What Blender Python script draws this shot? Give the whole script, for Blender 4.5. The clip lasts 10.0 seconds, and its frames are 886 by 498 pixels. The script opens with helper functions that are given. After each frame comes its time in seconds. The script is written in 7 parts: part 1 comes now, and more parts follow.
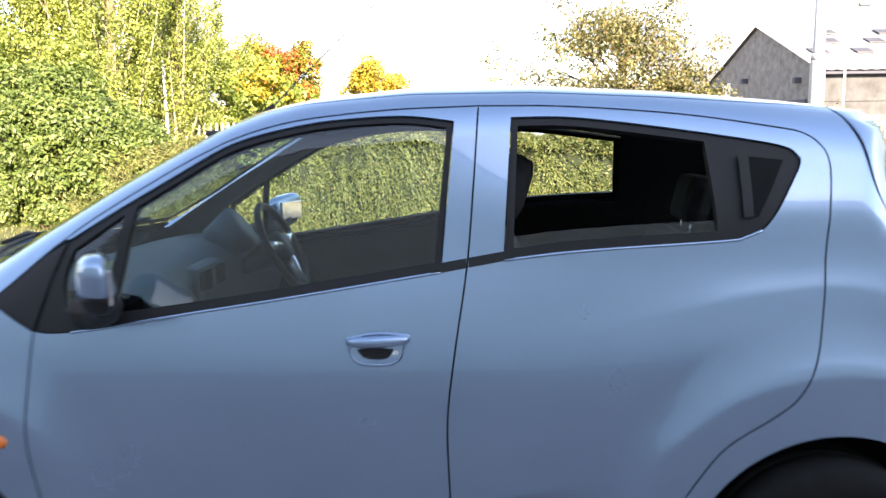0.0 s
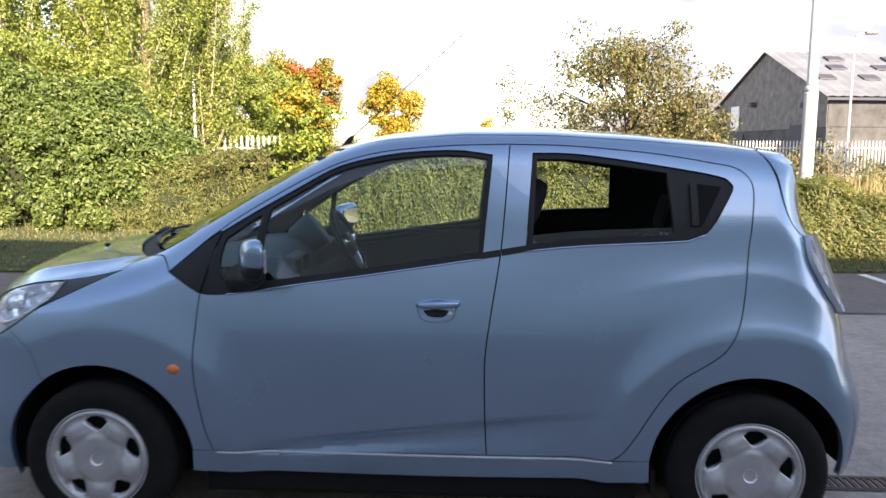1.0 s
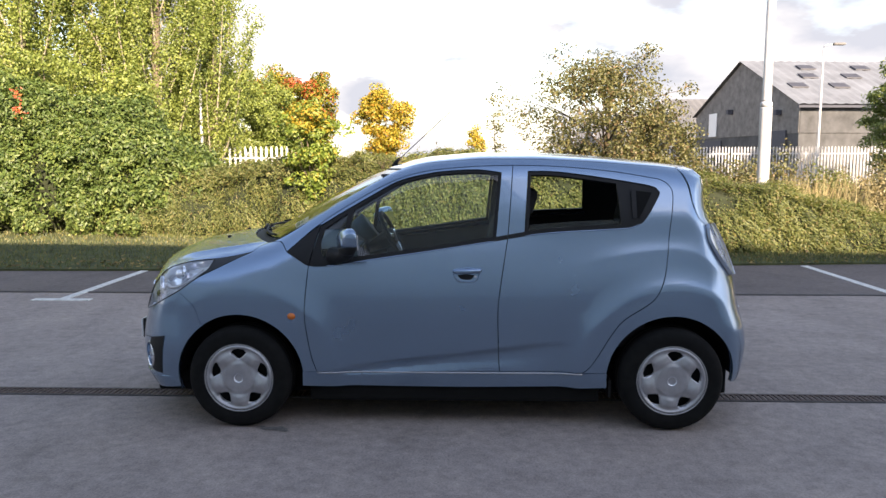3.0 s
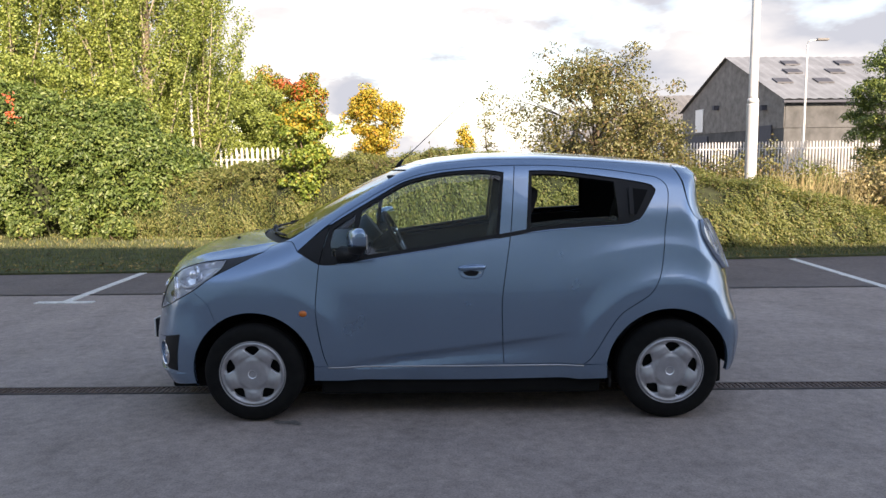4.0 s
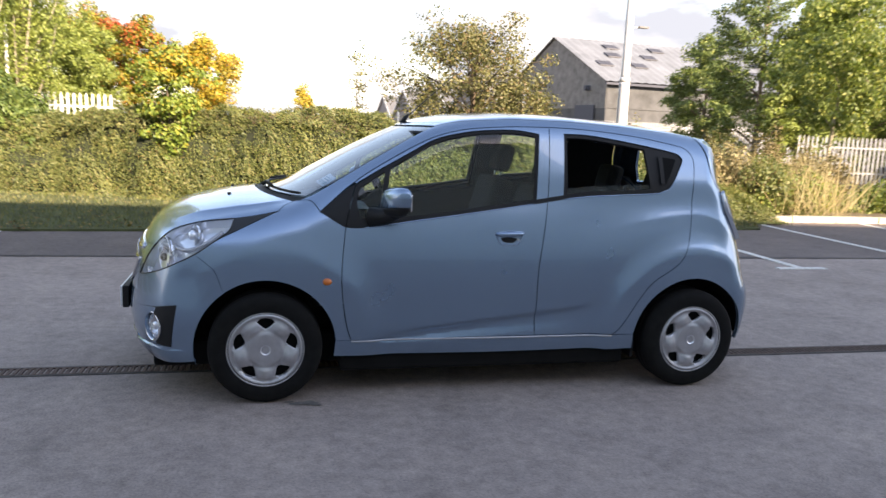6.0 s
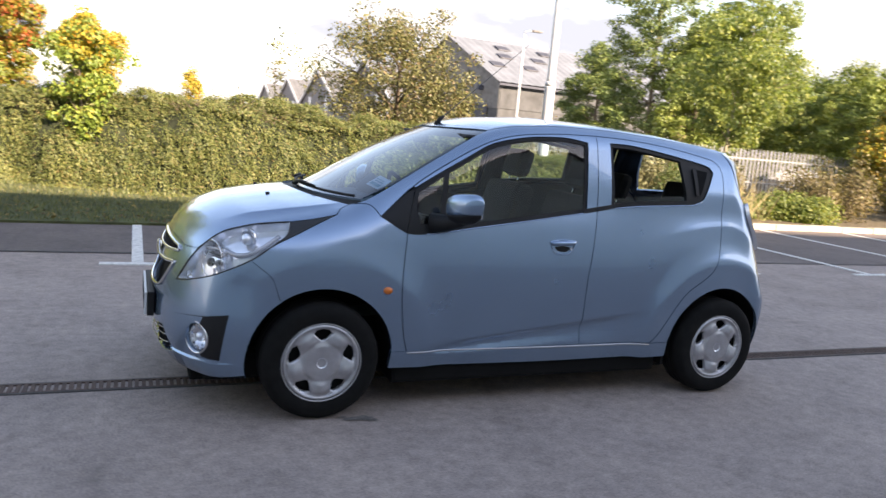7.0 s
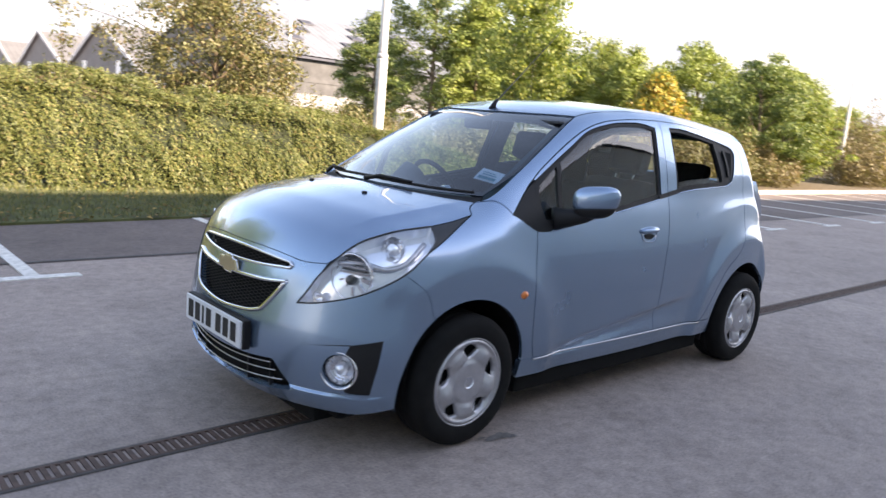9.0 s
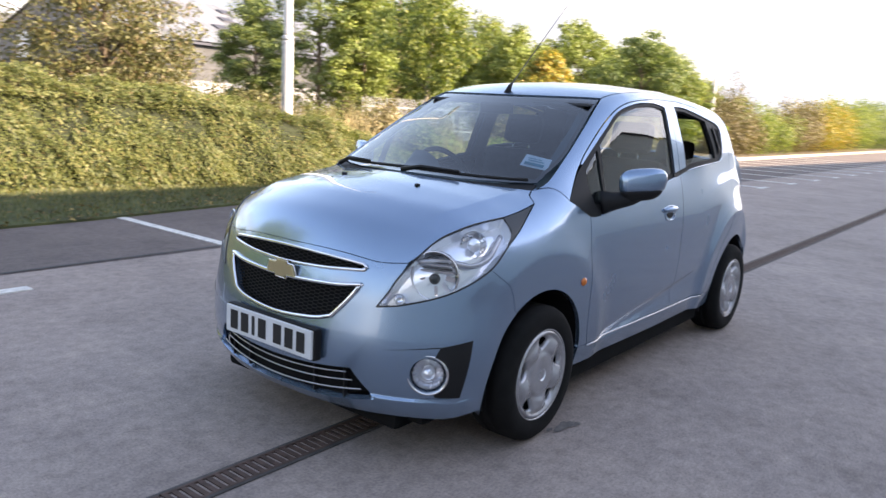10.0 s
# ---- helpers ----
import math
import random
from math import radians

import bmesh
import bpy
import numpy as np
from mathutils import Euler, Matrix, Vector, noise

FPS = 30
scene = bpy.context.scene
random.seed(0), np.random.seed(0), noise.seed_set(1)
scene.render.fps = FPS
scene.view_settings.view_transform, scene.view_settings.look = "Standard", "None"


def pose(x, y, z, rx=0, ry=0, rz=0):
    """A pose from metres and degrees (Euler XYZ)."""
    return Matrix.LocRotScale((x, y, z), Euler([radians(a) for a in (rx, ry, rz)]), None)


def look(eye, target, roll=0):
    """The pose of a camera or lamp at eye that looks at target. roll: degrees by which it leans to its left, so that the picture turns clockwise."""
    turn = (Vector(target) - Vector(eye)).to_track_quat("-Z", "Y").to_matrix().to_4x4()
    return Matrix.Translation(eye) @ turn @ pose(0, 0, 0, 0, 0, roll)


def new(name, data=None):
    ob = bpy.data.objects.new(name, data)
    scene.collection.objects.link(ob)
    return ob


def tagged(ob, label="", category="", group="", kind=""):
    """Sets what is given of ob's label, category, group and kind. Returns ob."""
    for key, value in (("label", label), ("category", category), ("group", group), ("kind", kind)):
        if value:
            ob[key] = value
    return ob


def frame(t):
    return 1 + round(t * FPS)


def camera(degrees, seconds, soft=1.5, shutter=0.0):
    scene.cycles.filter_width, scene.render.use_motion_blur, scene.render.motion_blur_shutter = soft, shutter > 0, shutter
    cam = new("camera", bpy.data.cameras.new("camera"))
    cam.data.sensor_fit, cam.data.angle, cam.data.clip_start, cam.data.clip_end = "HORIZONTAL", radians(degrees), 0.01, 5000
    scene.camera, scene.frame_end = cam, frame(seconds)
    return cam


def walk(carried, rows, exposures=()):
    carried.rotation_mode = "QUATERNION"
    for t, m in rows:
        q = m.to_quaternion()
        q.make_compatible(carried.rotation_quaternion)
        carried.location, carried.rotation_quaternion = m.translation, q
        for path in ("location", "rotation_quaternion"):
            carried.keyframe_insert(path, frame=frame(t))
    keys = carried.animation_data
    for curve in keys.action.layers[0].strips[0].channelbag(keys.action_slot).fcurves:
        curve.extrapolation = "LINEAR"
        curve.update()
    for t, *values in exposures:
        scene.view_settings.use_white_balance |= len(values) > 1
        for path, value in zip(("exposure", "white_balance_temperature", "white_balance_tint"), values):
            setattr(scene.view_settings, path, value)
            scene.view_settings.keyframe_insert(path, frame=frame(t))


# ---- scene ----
cam = camera(61.5, 10.0, 1.45, 0.65)
PATH = [
    (0, (0.305, -2.536, 1.37), (0.229, -0.559, 1.074), -1.0),
    (0.5, (0.235, -2.944, 1.395), (0.175, -0.964, 1.114), -1.2),
    (1, (0.219, -3.373, 1.418), (0.121, -1.392, 1.161), 0.3),
    (1.5, (0.152, -3.777, 1.437), (0.05, -1.794, 1.195), -0.4),
    (2, (0.081, -4.201, 1.473), (0.016, -2.217, 1.231), 0.4),
    (2.5, (0.082, -4.544, 1.479), (0.011, -2.559, 1.24), 0.2),
    (4, (-0.024, -4.926, 1.5), (-0.055, -2.941, 1.256), -0.8),
    (4.5, (-0.139, -4.897, 1.49), (-0.117, -2.912, 1.246), 1.2),
    (5, (-0.508, -4.845, 1.488), (-0.278, -2.879, 1.202), -0.8),
    (5.5, (-0.82, -4.691, 1.459), (-0.482, -2.746, 1.137), 0.2),
    (7, (-2.024, -4.1, 1.424), (-1.252, -2.283, 1.103), 5.1),
    (7.5, (-2.406, -3.868, 1.408), (-1.489, -2.123, 1.075), 4.8),
    (8, (-2.741, -3.544, 1.373), (-1.668, -1.89, 1.031), 5.9),
    (8.5, (-3.011, -3.221, 1.377), (-1.825, -1.648, 1.032), 6.0),
    (9, (-3.316, -2.902, 1.362), (-1.987, -1.448, 1.019), 4.9),
    (9.5, (-3.499, -2.558, 1.343), (-2.079, -1.198, 0.977), 3.9),
    (10, (-3.751, -2.26, 1.335), (-2.204, -1.047, 0.965), 3.3),
]
walk(cam, [(t, look(eye, target, roll)) for t, eye, target, roll in PATH],
     [(0, 3.14, 8500, 18), (1, 2.45, 8500, 18), (2.5, 2.32, 8500, 18), (4, 2.03, 8500, 18), (5, 2.02, 8500, 18), (5.5, 2.22, 8600, 18), (7, 2.46, 8700, 19), (8.5, 2.62, 8700, 20), (10, 2.66, 8600, 20)])

# ---- light: low autumn sun from behind the tall unit that shades the car park, bright broken cloud ----
SUN_UP, SUN_TURN = 25.2, 20.0
world = bpy.data.worlds.new("world")
scene.world = world
world.use_nodes = True
wn, wl = world.node_tree.nodes, world.node_tree.links
wn.clear()
sky = wn.new("ShaderNodeTexSky")
sky.sky_type, sky.sun_disc = "NISHITA", False
sky.sun_elevation, sky.sun_rotation = radians(SUN_UP), radians(180 - SUN_TURN)
sky.air_density, sky.dust_density, sky.ozone_density = 0.95, 0.4, 1.3
geo = wn.new("ShaderNodeTexCoord")
stretch = wn.new("ShaderNodeMapping")
stretch.inputs["Scale"].default_value = (1.0, 1.0, 2.6)
cloud = wn.new("ShaderNodeTexNoise")
cloud.inputs["Scale"].default_value, cloud.inputs["Detail"].default_value, cloud.inputs["Roughness"].default_value = 2.2, 7, 0.55
edge = wn.new("ShaderNodeValToRGB")
edge.color_ramp.elements[0].position, edge.color_ramp.elements[1].position = 0.45, 0.575
scale = wn.new("ShaderNodeMix")
scale.data_type, scale.blend_type = "RGBA", "MULTIPLY"
scale.inputs[0].default_value = 1.0
scale.inputs[7].default_value = (0.105, 0.105, 0.105, 1)
mixer = wn.new("ShaderNodeMix")
mixer.data_type = "RGBA"
puff = wn.new("ShaderNodeTexNoise")
puff.inputs["Scale"].default_value, puff.inputs["Detail"].default_value = 2.7, 6
shade = wn.new("ShaderNodeValToRGB")
shade.color_ramp.elements[0].position, shade.color_ramp.elements[0].color = 0.43, (0.34, 0.42, 0.56, 1)
shade.color_ramp.elements[1].position, shade.color_ramp.elements[1].color = 0.63, (0.80, 0.88, 0.97, 1)
wl.new(puff.outputs["Fac"], shade.inputs["Fac"])
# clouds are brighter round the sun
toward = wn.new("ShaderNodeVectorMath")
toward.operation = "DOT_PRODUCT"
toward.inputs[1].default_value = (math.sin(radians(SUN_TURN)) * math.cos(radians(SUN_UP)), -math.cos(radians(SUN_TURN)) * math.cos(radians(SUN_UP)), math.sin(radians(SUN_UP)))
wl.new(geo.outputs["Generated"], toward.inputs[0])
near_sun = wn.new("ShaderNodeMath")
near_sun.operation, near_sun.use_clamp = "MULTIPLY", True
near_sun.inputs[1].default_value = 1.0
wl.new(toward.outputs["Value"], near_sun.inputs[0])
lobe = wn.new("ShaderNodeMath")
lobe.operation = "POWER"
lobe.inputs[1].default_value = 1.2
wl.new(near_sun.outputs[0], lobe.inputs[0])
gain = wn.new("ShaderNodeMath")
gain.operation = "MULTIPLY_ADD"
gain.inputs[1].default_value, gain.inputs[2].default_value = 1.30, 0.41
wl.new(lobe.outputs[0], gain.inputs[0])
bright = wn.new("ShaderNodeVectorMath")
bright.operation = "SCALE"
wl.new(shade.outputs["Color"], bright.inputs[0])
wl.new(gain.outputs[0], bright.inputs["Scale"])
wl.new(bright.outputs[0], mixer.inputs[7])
back = wn.new("ShaderNodeBackground")
back.inputs["Strength"].default_value = 1.0
wout = wn.new("ShaderNodeOutputWorld")
wl.new(geo.outputs["Generated"], stretch.inputs["Vector"])
wl.new(stretch.outputs["Vector"], cloud.inputs["Vector"])
wl.new(stretch.outputs["Vector"], puff.inputs["Vector"])
height = wn.new("ShaderNodeSeparateXYZ")
wl.new(geo.outputs["Generated"], height.inputs[0])
thin = wn.new("ShaderNodeMath")
thin.operation = "MULTIPLY_ADD"
thin.inputs[1].default_value, thin.inputs[2].default_value = -0.9, 0.29
wl.new(height.outputs["Z"], thin.inputs[0])
cover = wn.new("ShaderNodeMath")
cover.operation = "ADD"
wl.new(cloud.outputs["Fac"], cover.inputs[0])
wl.new(thin.outputs[0], cover.inputs[1])
# the cloud breaks up towards the west and is thicker on the sun's side
west = wn.new("ShaderNodeMath")
west.operation = "MULTIPLY_ADD"
west.inputs[1].default_value = 0.07
wl.new(height.outputs["X"], west.inputs[0])
wl.new(cover.outputs[0], west.inputs[2])
south = wn.new("ShaderNodeMath")
south.operation = "MULTIPLY_ADD"
south.inputs[1].default_value = -0.12
wl.new(height.outputs["Y"], south.inputs[0])
wl.new(west.outputs[0], south.inputs[2])
wl.new(south.outputs[0], edge.inputs["Fac"])
wl.new(sky.outputs["Color"], scale.inputs[6])
wl.new(scale.outputs[2], mixer.inputs[6])
wl.new(edge.outputs["Color"], mixer.inputs[0])
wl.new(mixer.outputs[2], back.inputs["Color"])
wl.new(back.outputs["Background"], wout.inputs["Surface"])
sun = new("sun", bpy.data.lights.new("sun", "SUN"))
sun.data.energy, sun.data.angle, sun.data.color = 3.2, radians(0.55), (1.0, 0.94, 0.84)
sun_from = Vector((math.sin(radians(SUN_TURN)) * math.cos(radians(SUN_UP)), -math.cos(radians(SUN_TURN)) * math.cos(radians(SUN_UP)), math.sin(radians(SUN_UP))))
sun.matrix_world = look(sun_from * 60, (0, 0, 0))
# ---- materials ----
def nodes(name):
    m = bpy.data.materials.new(name)
    m.use_nodes = True
    nt = m.node_tree
    return m, nt, nt.nodes["Principled BSDF"]




def noise_tex(nt, size, detail=5, rough=0.6, vector=None, coord="Object"):
    n = nt.nodes.new("ShaderNodeTexNoise")
    n.inputs["Scale"].default_value, n.inputs["Detail"].default_value, n.inputs["Roughness"].default_value = 1 / size, detail, rough
    if vector is None:
        vector = nt.nodes.new("ShaderNodeTexCoord").outputs[coord]
    nt.links.new(vector, n.inputs["Vector"])
    return n.outputs["Fac"]


def ramp_node(nt, fac, stops):
    n = nt.nodes.new("ShaderNodeValToRGB")
    e = n.color_ramp.elements
    while len(e) < len(stops):
        e.new(0.5)
    for k, (pos, c) in zip(e, stops):
        k.position, k.color = pos, (*c, 1)
    nt.links.new(fac, n.inputs["Fac"])
    return n.outputs["Color"]


def blend(nt, fac, a, b, mode="MIX"):
    n = nt.nodes.new("ShaderNodeMix")
    n.data_type, n.blend_type = "RGBA", mode
    for i, v in ((0, fac), (6, a), (7, b)):
        if isinstance(v, (int, float)):
            n.inputs[i].default_value = v
        elif isinstance(v, tuple):
            n.inputs[i].default_value = (*v, 1)
        else:
            nt.links.new(v, n.inputs[i])
    return n.outputs[2]


def bump(nt, bs, height, strength, distance):
    n = nt.nodes.new("ShaderNodeBump")
    n.inputs["Strength"].default_value, n.inputs["Distance"].default_value = strength, distance
    nt.links.new(height, n.inputs["Height"])
    nt.links.new(n.outputs["Normal"], bs.inputs["Normal"])


def plain(name, c, rough=0.6, metal=0.0, vary=0.12, size=0.15, grain=0.0, coat=0.0):
    m, nt, bs = nodes(name)
    f = noise_tex(nt, size)
    lo, hi = tuple(v * (1 - vary) for v in c), tuple(min(1, v * (1 + vary)) for v in c)
    nt.links.new(ramp_node(nt, f, [(0.3, lo), (0.7, hi)]), bs.inputs["Base Color"])
    bs.inputs["Roughness"].default_value, bs.inputs["Metallic"].default_value = rough, metal
    bs.inputs["Coat Weight"].default_value = coat
    if grain:
        bump(nt, bs, noise_tex(nt, 0.003, 2), 0.35, grain)
    return m


def asphalt(name, lo, mid, hi):
    m, nt, bs = nodes(name)
    big = noise_tex(nt, 2.6, 6, 0.62)
    small = noise_tex(nt, 0.012, 3, 0.7)
    patch = noise_tex(nt, 0.45, 5, 0.65)
    base = ramp_node(nt, big, [(0.30, lo), (0.52, mid), (0.75, hi)])
    speck = ramp_node(nt, small, [(0.30, (0.72, 0.72, 0.72)), (0.5, (1.0, 1.0, 1.0)), (0.72, (1.28, 1.27, 1.24))])
    stain = ramp_node(nt, patch, [(0.30, (0.78, 0.775, 0.77)), (0.46, (0.97, 0.97, 0.97)), (0.75, (1.16, 1.15, 1.12))])
    mid_f = noise_tex(nt, 0.07, 4, 0.7)
    worn = ramp_node(nt, mid_f, [(0.32, (0.80, 0.80, 0.80)), (0.5, (1.0, 1.0, 1.0)), (0.70, (1.22, 1.21, 1.18))])
    both_f = blend(nt, 1.0, blend(nt, 1.0, base, speck, "MULTIPLY"), stain, "MULTIPLY")
    nt.links.new(blend(nt, 1.0, both_f, worn, "MULTIPLY"), bs.inputs["Base Color"])
    bs.inputs["Roughness"].default_value = 0.88
    bump(nt, bs, small, 0.4, 0.003)
    return m


def leafy(name, stops, through_light=0.26, rough=0.5):
    """Leaf colours that differ from leaf to leaf; some light passes through."""
    m, nt, bs = nodes(name)
    g = nt.nodes.new("ShaderNodeNewGeometry")
    col = ramp_node(nt, g.outputs["Random Per Island"], stops)
    big = noise_tex(nt, 0.7, 3)
    col = blend(nt, 1.0, col, ramp_node(nt, big, [(0.3, (0.72, 0.76, 0.7)), (0.7, (1.15, 1.12, 1.0))]), "MULTIPLY")
    nt.links.new(col, bs.inputs["Base Color"])
    bs.inputs["Roughness"].default_value = rough
    tr = nt.nodes.new("ShaderNodeBsdfTranslucent")
    nt.links.new(blend(nt, 1.0, col, (1.18, 1.25, 0.68), "MULTIPLY"), tr.inputs["Color"])
    mx = nt.nodes.new("ShaderNodeMixShader")
    mx.inputs[0].default_value = through_light
    out = nt.nodes["Material Output"]
    nt.links.new(bs.outputs[0], mx.inputs[1])
    nt.links.new(tr.outputs[0], mx.inputs[2])
    nt.links.new(mx.outputs[0], out.inputs["Surface"])
    return m


def car_paint():
    m, nt, bs = nodes("pale_blue_metallic_paint")
    film_f = noise_tex(nt, 0.25, 4)
    nt.links.new(ramp_node(nt, film_f, [(0.3, (0.227, 0.338, 0.471)), (0.7, (0.215, 0.321, 0.450))]), bs.inputs["Base Color"])
    bs.inputs["Metallic"].default_value = 0.78
    dust = noise_tex(nt, 0.4, 5)
    nt.links.new(ramp_node(nt, dust, [(0.3, (0.24, 0.24, 0.24)), (0.75, (0.28, 0.28, 0.28))]), bs.inputs["Roughness"])
    bs.inputs["Coat Weight"].default_value, bs.inputs["Coat Roughness"].default_value = 1.0, 0.018
    return m


def glass(name, tint, gloss_rough=0.01, steep=4.2, least=0.085):
    """A thin pane: it lets light straight through, and mirrors by its angle."""
    m, nt, bs = nodes(name)
    nt.nodes.remove(bs)
    tr, gl, lw, mx, pw, ma = (nt.nodes.new("ShaderNode" + k) for k in ("BsdfTransparent", "BsdfGlossy", "LayerWeight", "MixShader", "Math", "Math"))
    tr.inputs["Color"].default_value = (*tint, 1)
    gl.inputs["Roughness"].default_value = gloss_rough
    lw.inputs["Blend"].default_value = 0.5
    pw.operation, ma.operation = "POWER", "MULTIPLY_ADD"
    pw.inputs[1].default_value, ma.inputs[1].default_value, ma.inputs[2].default_value = steep, 0.90, least
    nt.links.new(lw.outputs["Facing"], pw.inputs[0])
    nt.links.new(pw.outputs[0], ma.inputs[0])
    nt.links.new(ma.outputs[0], mx.inputs[0])
    nt.links.new(tr.outputs[0], mx.inputs[1])
    nt.links.new(gl.outputs[0], mx.inputs[2])
    nt.links.new(mx.outputs[0], nt.nodes["Material Output"].inputs["Surface"])
    return m


ASPHALT = asphalt("worn_grey_asphalt", (0.248, 0.203, 0.184), (0.299, 0.246, 0.224), (0.344, 0.284, 0.259))
ASPHALT_DARK = asphalt("dark_bay_asphalt", (0.109, 0.089, 0.083), (0.140, 0.113, 0.106), (0.172, 0.142, 0.132))
TAR = plain("black_tar", (0.03, 0.03, 0.032), 0.6)
OIL = plain("oil_darkened_asphalt", (0.145, 0.134, 0.126), 0.6, vary=0.4, size=0.03)
LINE = plain("worn_white_line_paint", (0.62, 0.61, 0.58), 0.75, vary=0.25, size=0.05, grain=0.002)
RUST = plain("rusted_cast_iron", (0.092, 0.056, 0.045), 0.75, 0.2, vary=0.4, size=0.04, grain=0.002)
CHANNEL = plain("drain_concrete", (0.07, 0.065, 0.062), 0.9, vary=0.3, size=0.1, grain=0.002)
SOIL = plain("leaf_litter_soil", (0.11, 0.085, 0.05), 0.95, vary=0.5, size=0.12, grain=0.01)
TURF = plain("mown_turf", (0.062, 0.074, 0.024), 0.95, vary=0.5, size=0.3, grain=0.012)
KERB = plain("pale_concrete_kerb", (0.42, 0.37, 0.29), 0.9, vary=0.2, size=0.1, grain=0.003)
BARK = plain("grey_brown_bark", (0.16, 0.125, 0.09), 0.9, vary=0.4, size=0.05, grain=0.01)
PALE_BARK = plain("pale_bark", (0.33, 0.29, 0.22), 0.9, vary=0.35, size=0.08, grain=0.008)
TWIG = plain("dark_twigs", (0.09, 0.065, 0.045), 0.9, vary=0.3, size=0.04)
GALV = plain("galvanised_steel", (0.52, 0.53, 0.55), 0.5, 0.15, vary=0.12, size=0.2)
FENCE = plain("pale_galvanised_palisade", (0.50, 0.51, 0.53), 0.55, 0.2, vary=0.15, size=0.3)
# darker copy of the palisade steel, with the trees' shade in its colour
FENCE_SHADED = plain("shaded_galvanised_palisade", (0.34, 0.35, 0.36), 0.6, 0.2, vary=0.15, size=0.3)
# near-black: the shade deep between leaves is put into this colour
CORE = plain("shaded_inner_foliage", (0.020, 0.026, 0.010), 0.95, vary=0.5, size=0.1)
G = [(0.0, (0.094, 0.136, 0.046)), (0.4, (0.155, 0.206, 0.066)), (0.75, (0.238, 0.280, 0.090)), (1.0, (0.38, 0.375, 0.125))]
HEDGE_LEAF = leafy("olive_hedge_leaves", [(0.0, (0.070, 0.092, 0.034)), (0.35, (0.140, 0.170, 0.062)), (0.7, (0.225, 0.245, 0.092)), (0.93, (0.29, 0.272, 0.122)), (1.0, (0.22, 0.145, 0.075))], 0.40)
LAUREL_LEAF = leafy("glossy_laurel_leaves", [(0.0, (0.060, 0.100, 0.028)), (0.45, (0.098, 0.152, 0.040)), (0.85, (0.150, 0.202, 0.056)), (1.0, (0.205, 0.240, 0.080))], 0.24, 0.52)
POPLAR_LEAF = leafy("yellow_green_poplar_leaves", [(0.0, (0.140, 0.185, 0.048)), (0.5, (0.205, 0.258, 0.066)), (0.9, (0.275, 0.318, 0.086)), (1.0, (0.33, 0.33, 0.11))])
MAPLE_LEAF = leafy("turning_maple_leaves", [(0.0, (0.085, 0.12, 0.022)), (0.5, (0.20, 0.22, 0.035)), (0.75, (0.32, 0.25, 0.04)), (0.92, (0.36, 0.18, 0.04)), (1.0, (0.38, 0.10, 0.04))])
YOUNG_LEAF = leafy("yellow_green_maple_leaves", [(0.0, (0.110, 0.170, 0.036)), (0.5, (0.180, 0.250, 0.050)), (0.9, (0.265, 0.305, 0.062)), (1.0, (0.38, 0.27, 0.060))])
RED_LEAF = leafy("red_autumn_leaves", [(0.0, (0.30, 0.09, 0.03)), (0.6, (0.46, 0.07, 0.035)), (1.0, (0.50, 0.16, 0.04))])
ORANGE_LEAF = leafy("orange_yellow_leaves", [(0.0, (0.15, 0.16, 0.03)), (0.35, (0.34, 0.28, 0.04)), (0.75, (0.50, 0.35, 0.05)), (1.0, (0.50, 0.22, 0.04))])
APPLE_LEAF = leafy("olive_brown_leaves", [(0.0, (0.085, 0.088, 0.038)), (0.4, (0.138, 0.140, 0.054)), (0.75, (0.190, 0.178, 0.078)), (1.0, (0.190, 0.118, 0.068))])
TREE_LEAF = leafy("mid_green_leaves", G, 0.46)
DARK_LEAF = leafy("dark_green_leaves", [(0.0, (0.074, 0.116, 0.040)), (0.5, (0.125, 0.178, 0.056)), (0.85, (0.195, 0.248, 0.078)), (1.0, (0.29, 0.305, 0.10))])
YELLOW_LEAF = leafy("yellowing_leaves", [(0.0, (0.124, 0.158, 0.033)), (0.4, (0.282, 0.266, 0.047)), (0.8, (0.451, 0.325, 0.047)), (1.0, (0.451, 0.217, 0.040))])
RUSSET_LEAF = leafy("russet_shrub_leaves", [(0.0, (0.085, 0.070, 0.040)), (0.4, (0.150, 0.118, 0.062)), (0.8, (0.230, 0.172, 0.088)), (1.0, (0.20, 0.20, 0.075))])
DRY_STEM = leafy("dry_grass_stems", [(0.0, (0.164, 0.123, 0.061)), (0.5, (0.307, 0.246, 0.134)), (0.85, (0.410, 0.348, 0.216)), (1.0, (0.134, 0.154, 0.041))], 0.2)
GRASS_BLADE = leafy("grass_blades", [(0.0, (0.038, 0.055, 0.014)), (0.5, (0.080, 0.100, 0.024)), (0.85, (0.15, 0.145, 0.040)), (1.0, (0.24, 0.18, 0.06))], 0.25)
FALLEN = leafy("fallen_leaves", [(0.0, (0.10, 0.065, 0.03)), (0.5, (0.22, 0.14, 0.05)), (1.0, (0.38, 0.27, 0.10))], 0.1, 0.8)
PAINT = car_paint()
BLACK = plain("black_textured_plastic", (0.011, 0.011, 0.012), 0.6, grain=0.0008)
BLACK.node_tree.nodes["Principled BSDF"].inputs["Specular IOR Level"].default_value = 0.3
GLOSSBLACK = plain("black_rubber_seal", (0.014, 0.014, 0.015), 0.38)
VOID = plain("dark_underbody", (0.010, 0.010, 0.010), 0.95)
VOID.node_tree.nodes["Principled BSDF"].inputs["Specular IOR Level"].default_value = 0.1
TYRE = plain("tyre_rubber", (0.008, 0.008, 0.008), 0.9, vary=0.25, size=0.05, grain=0.001)
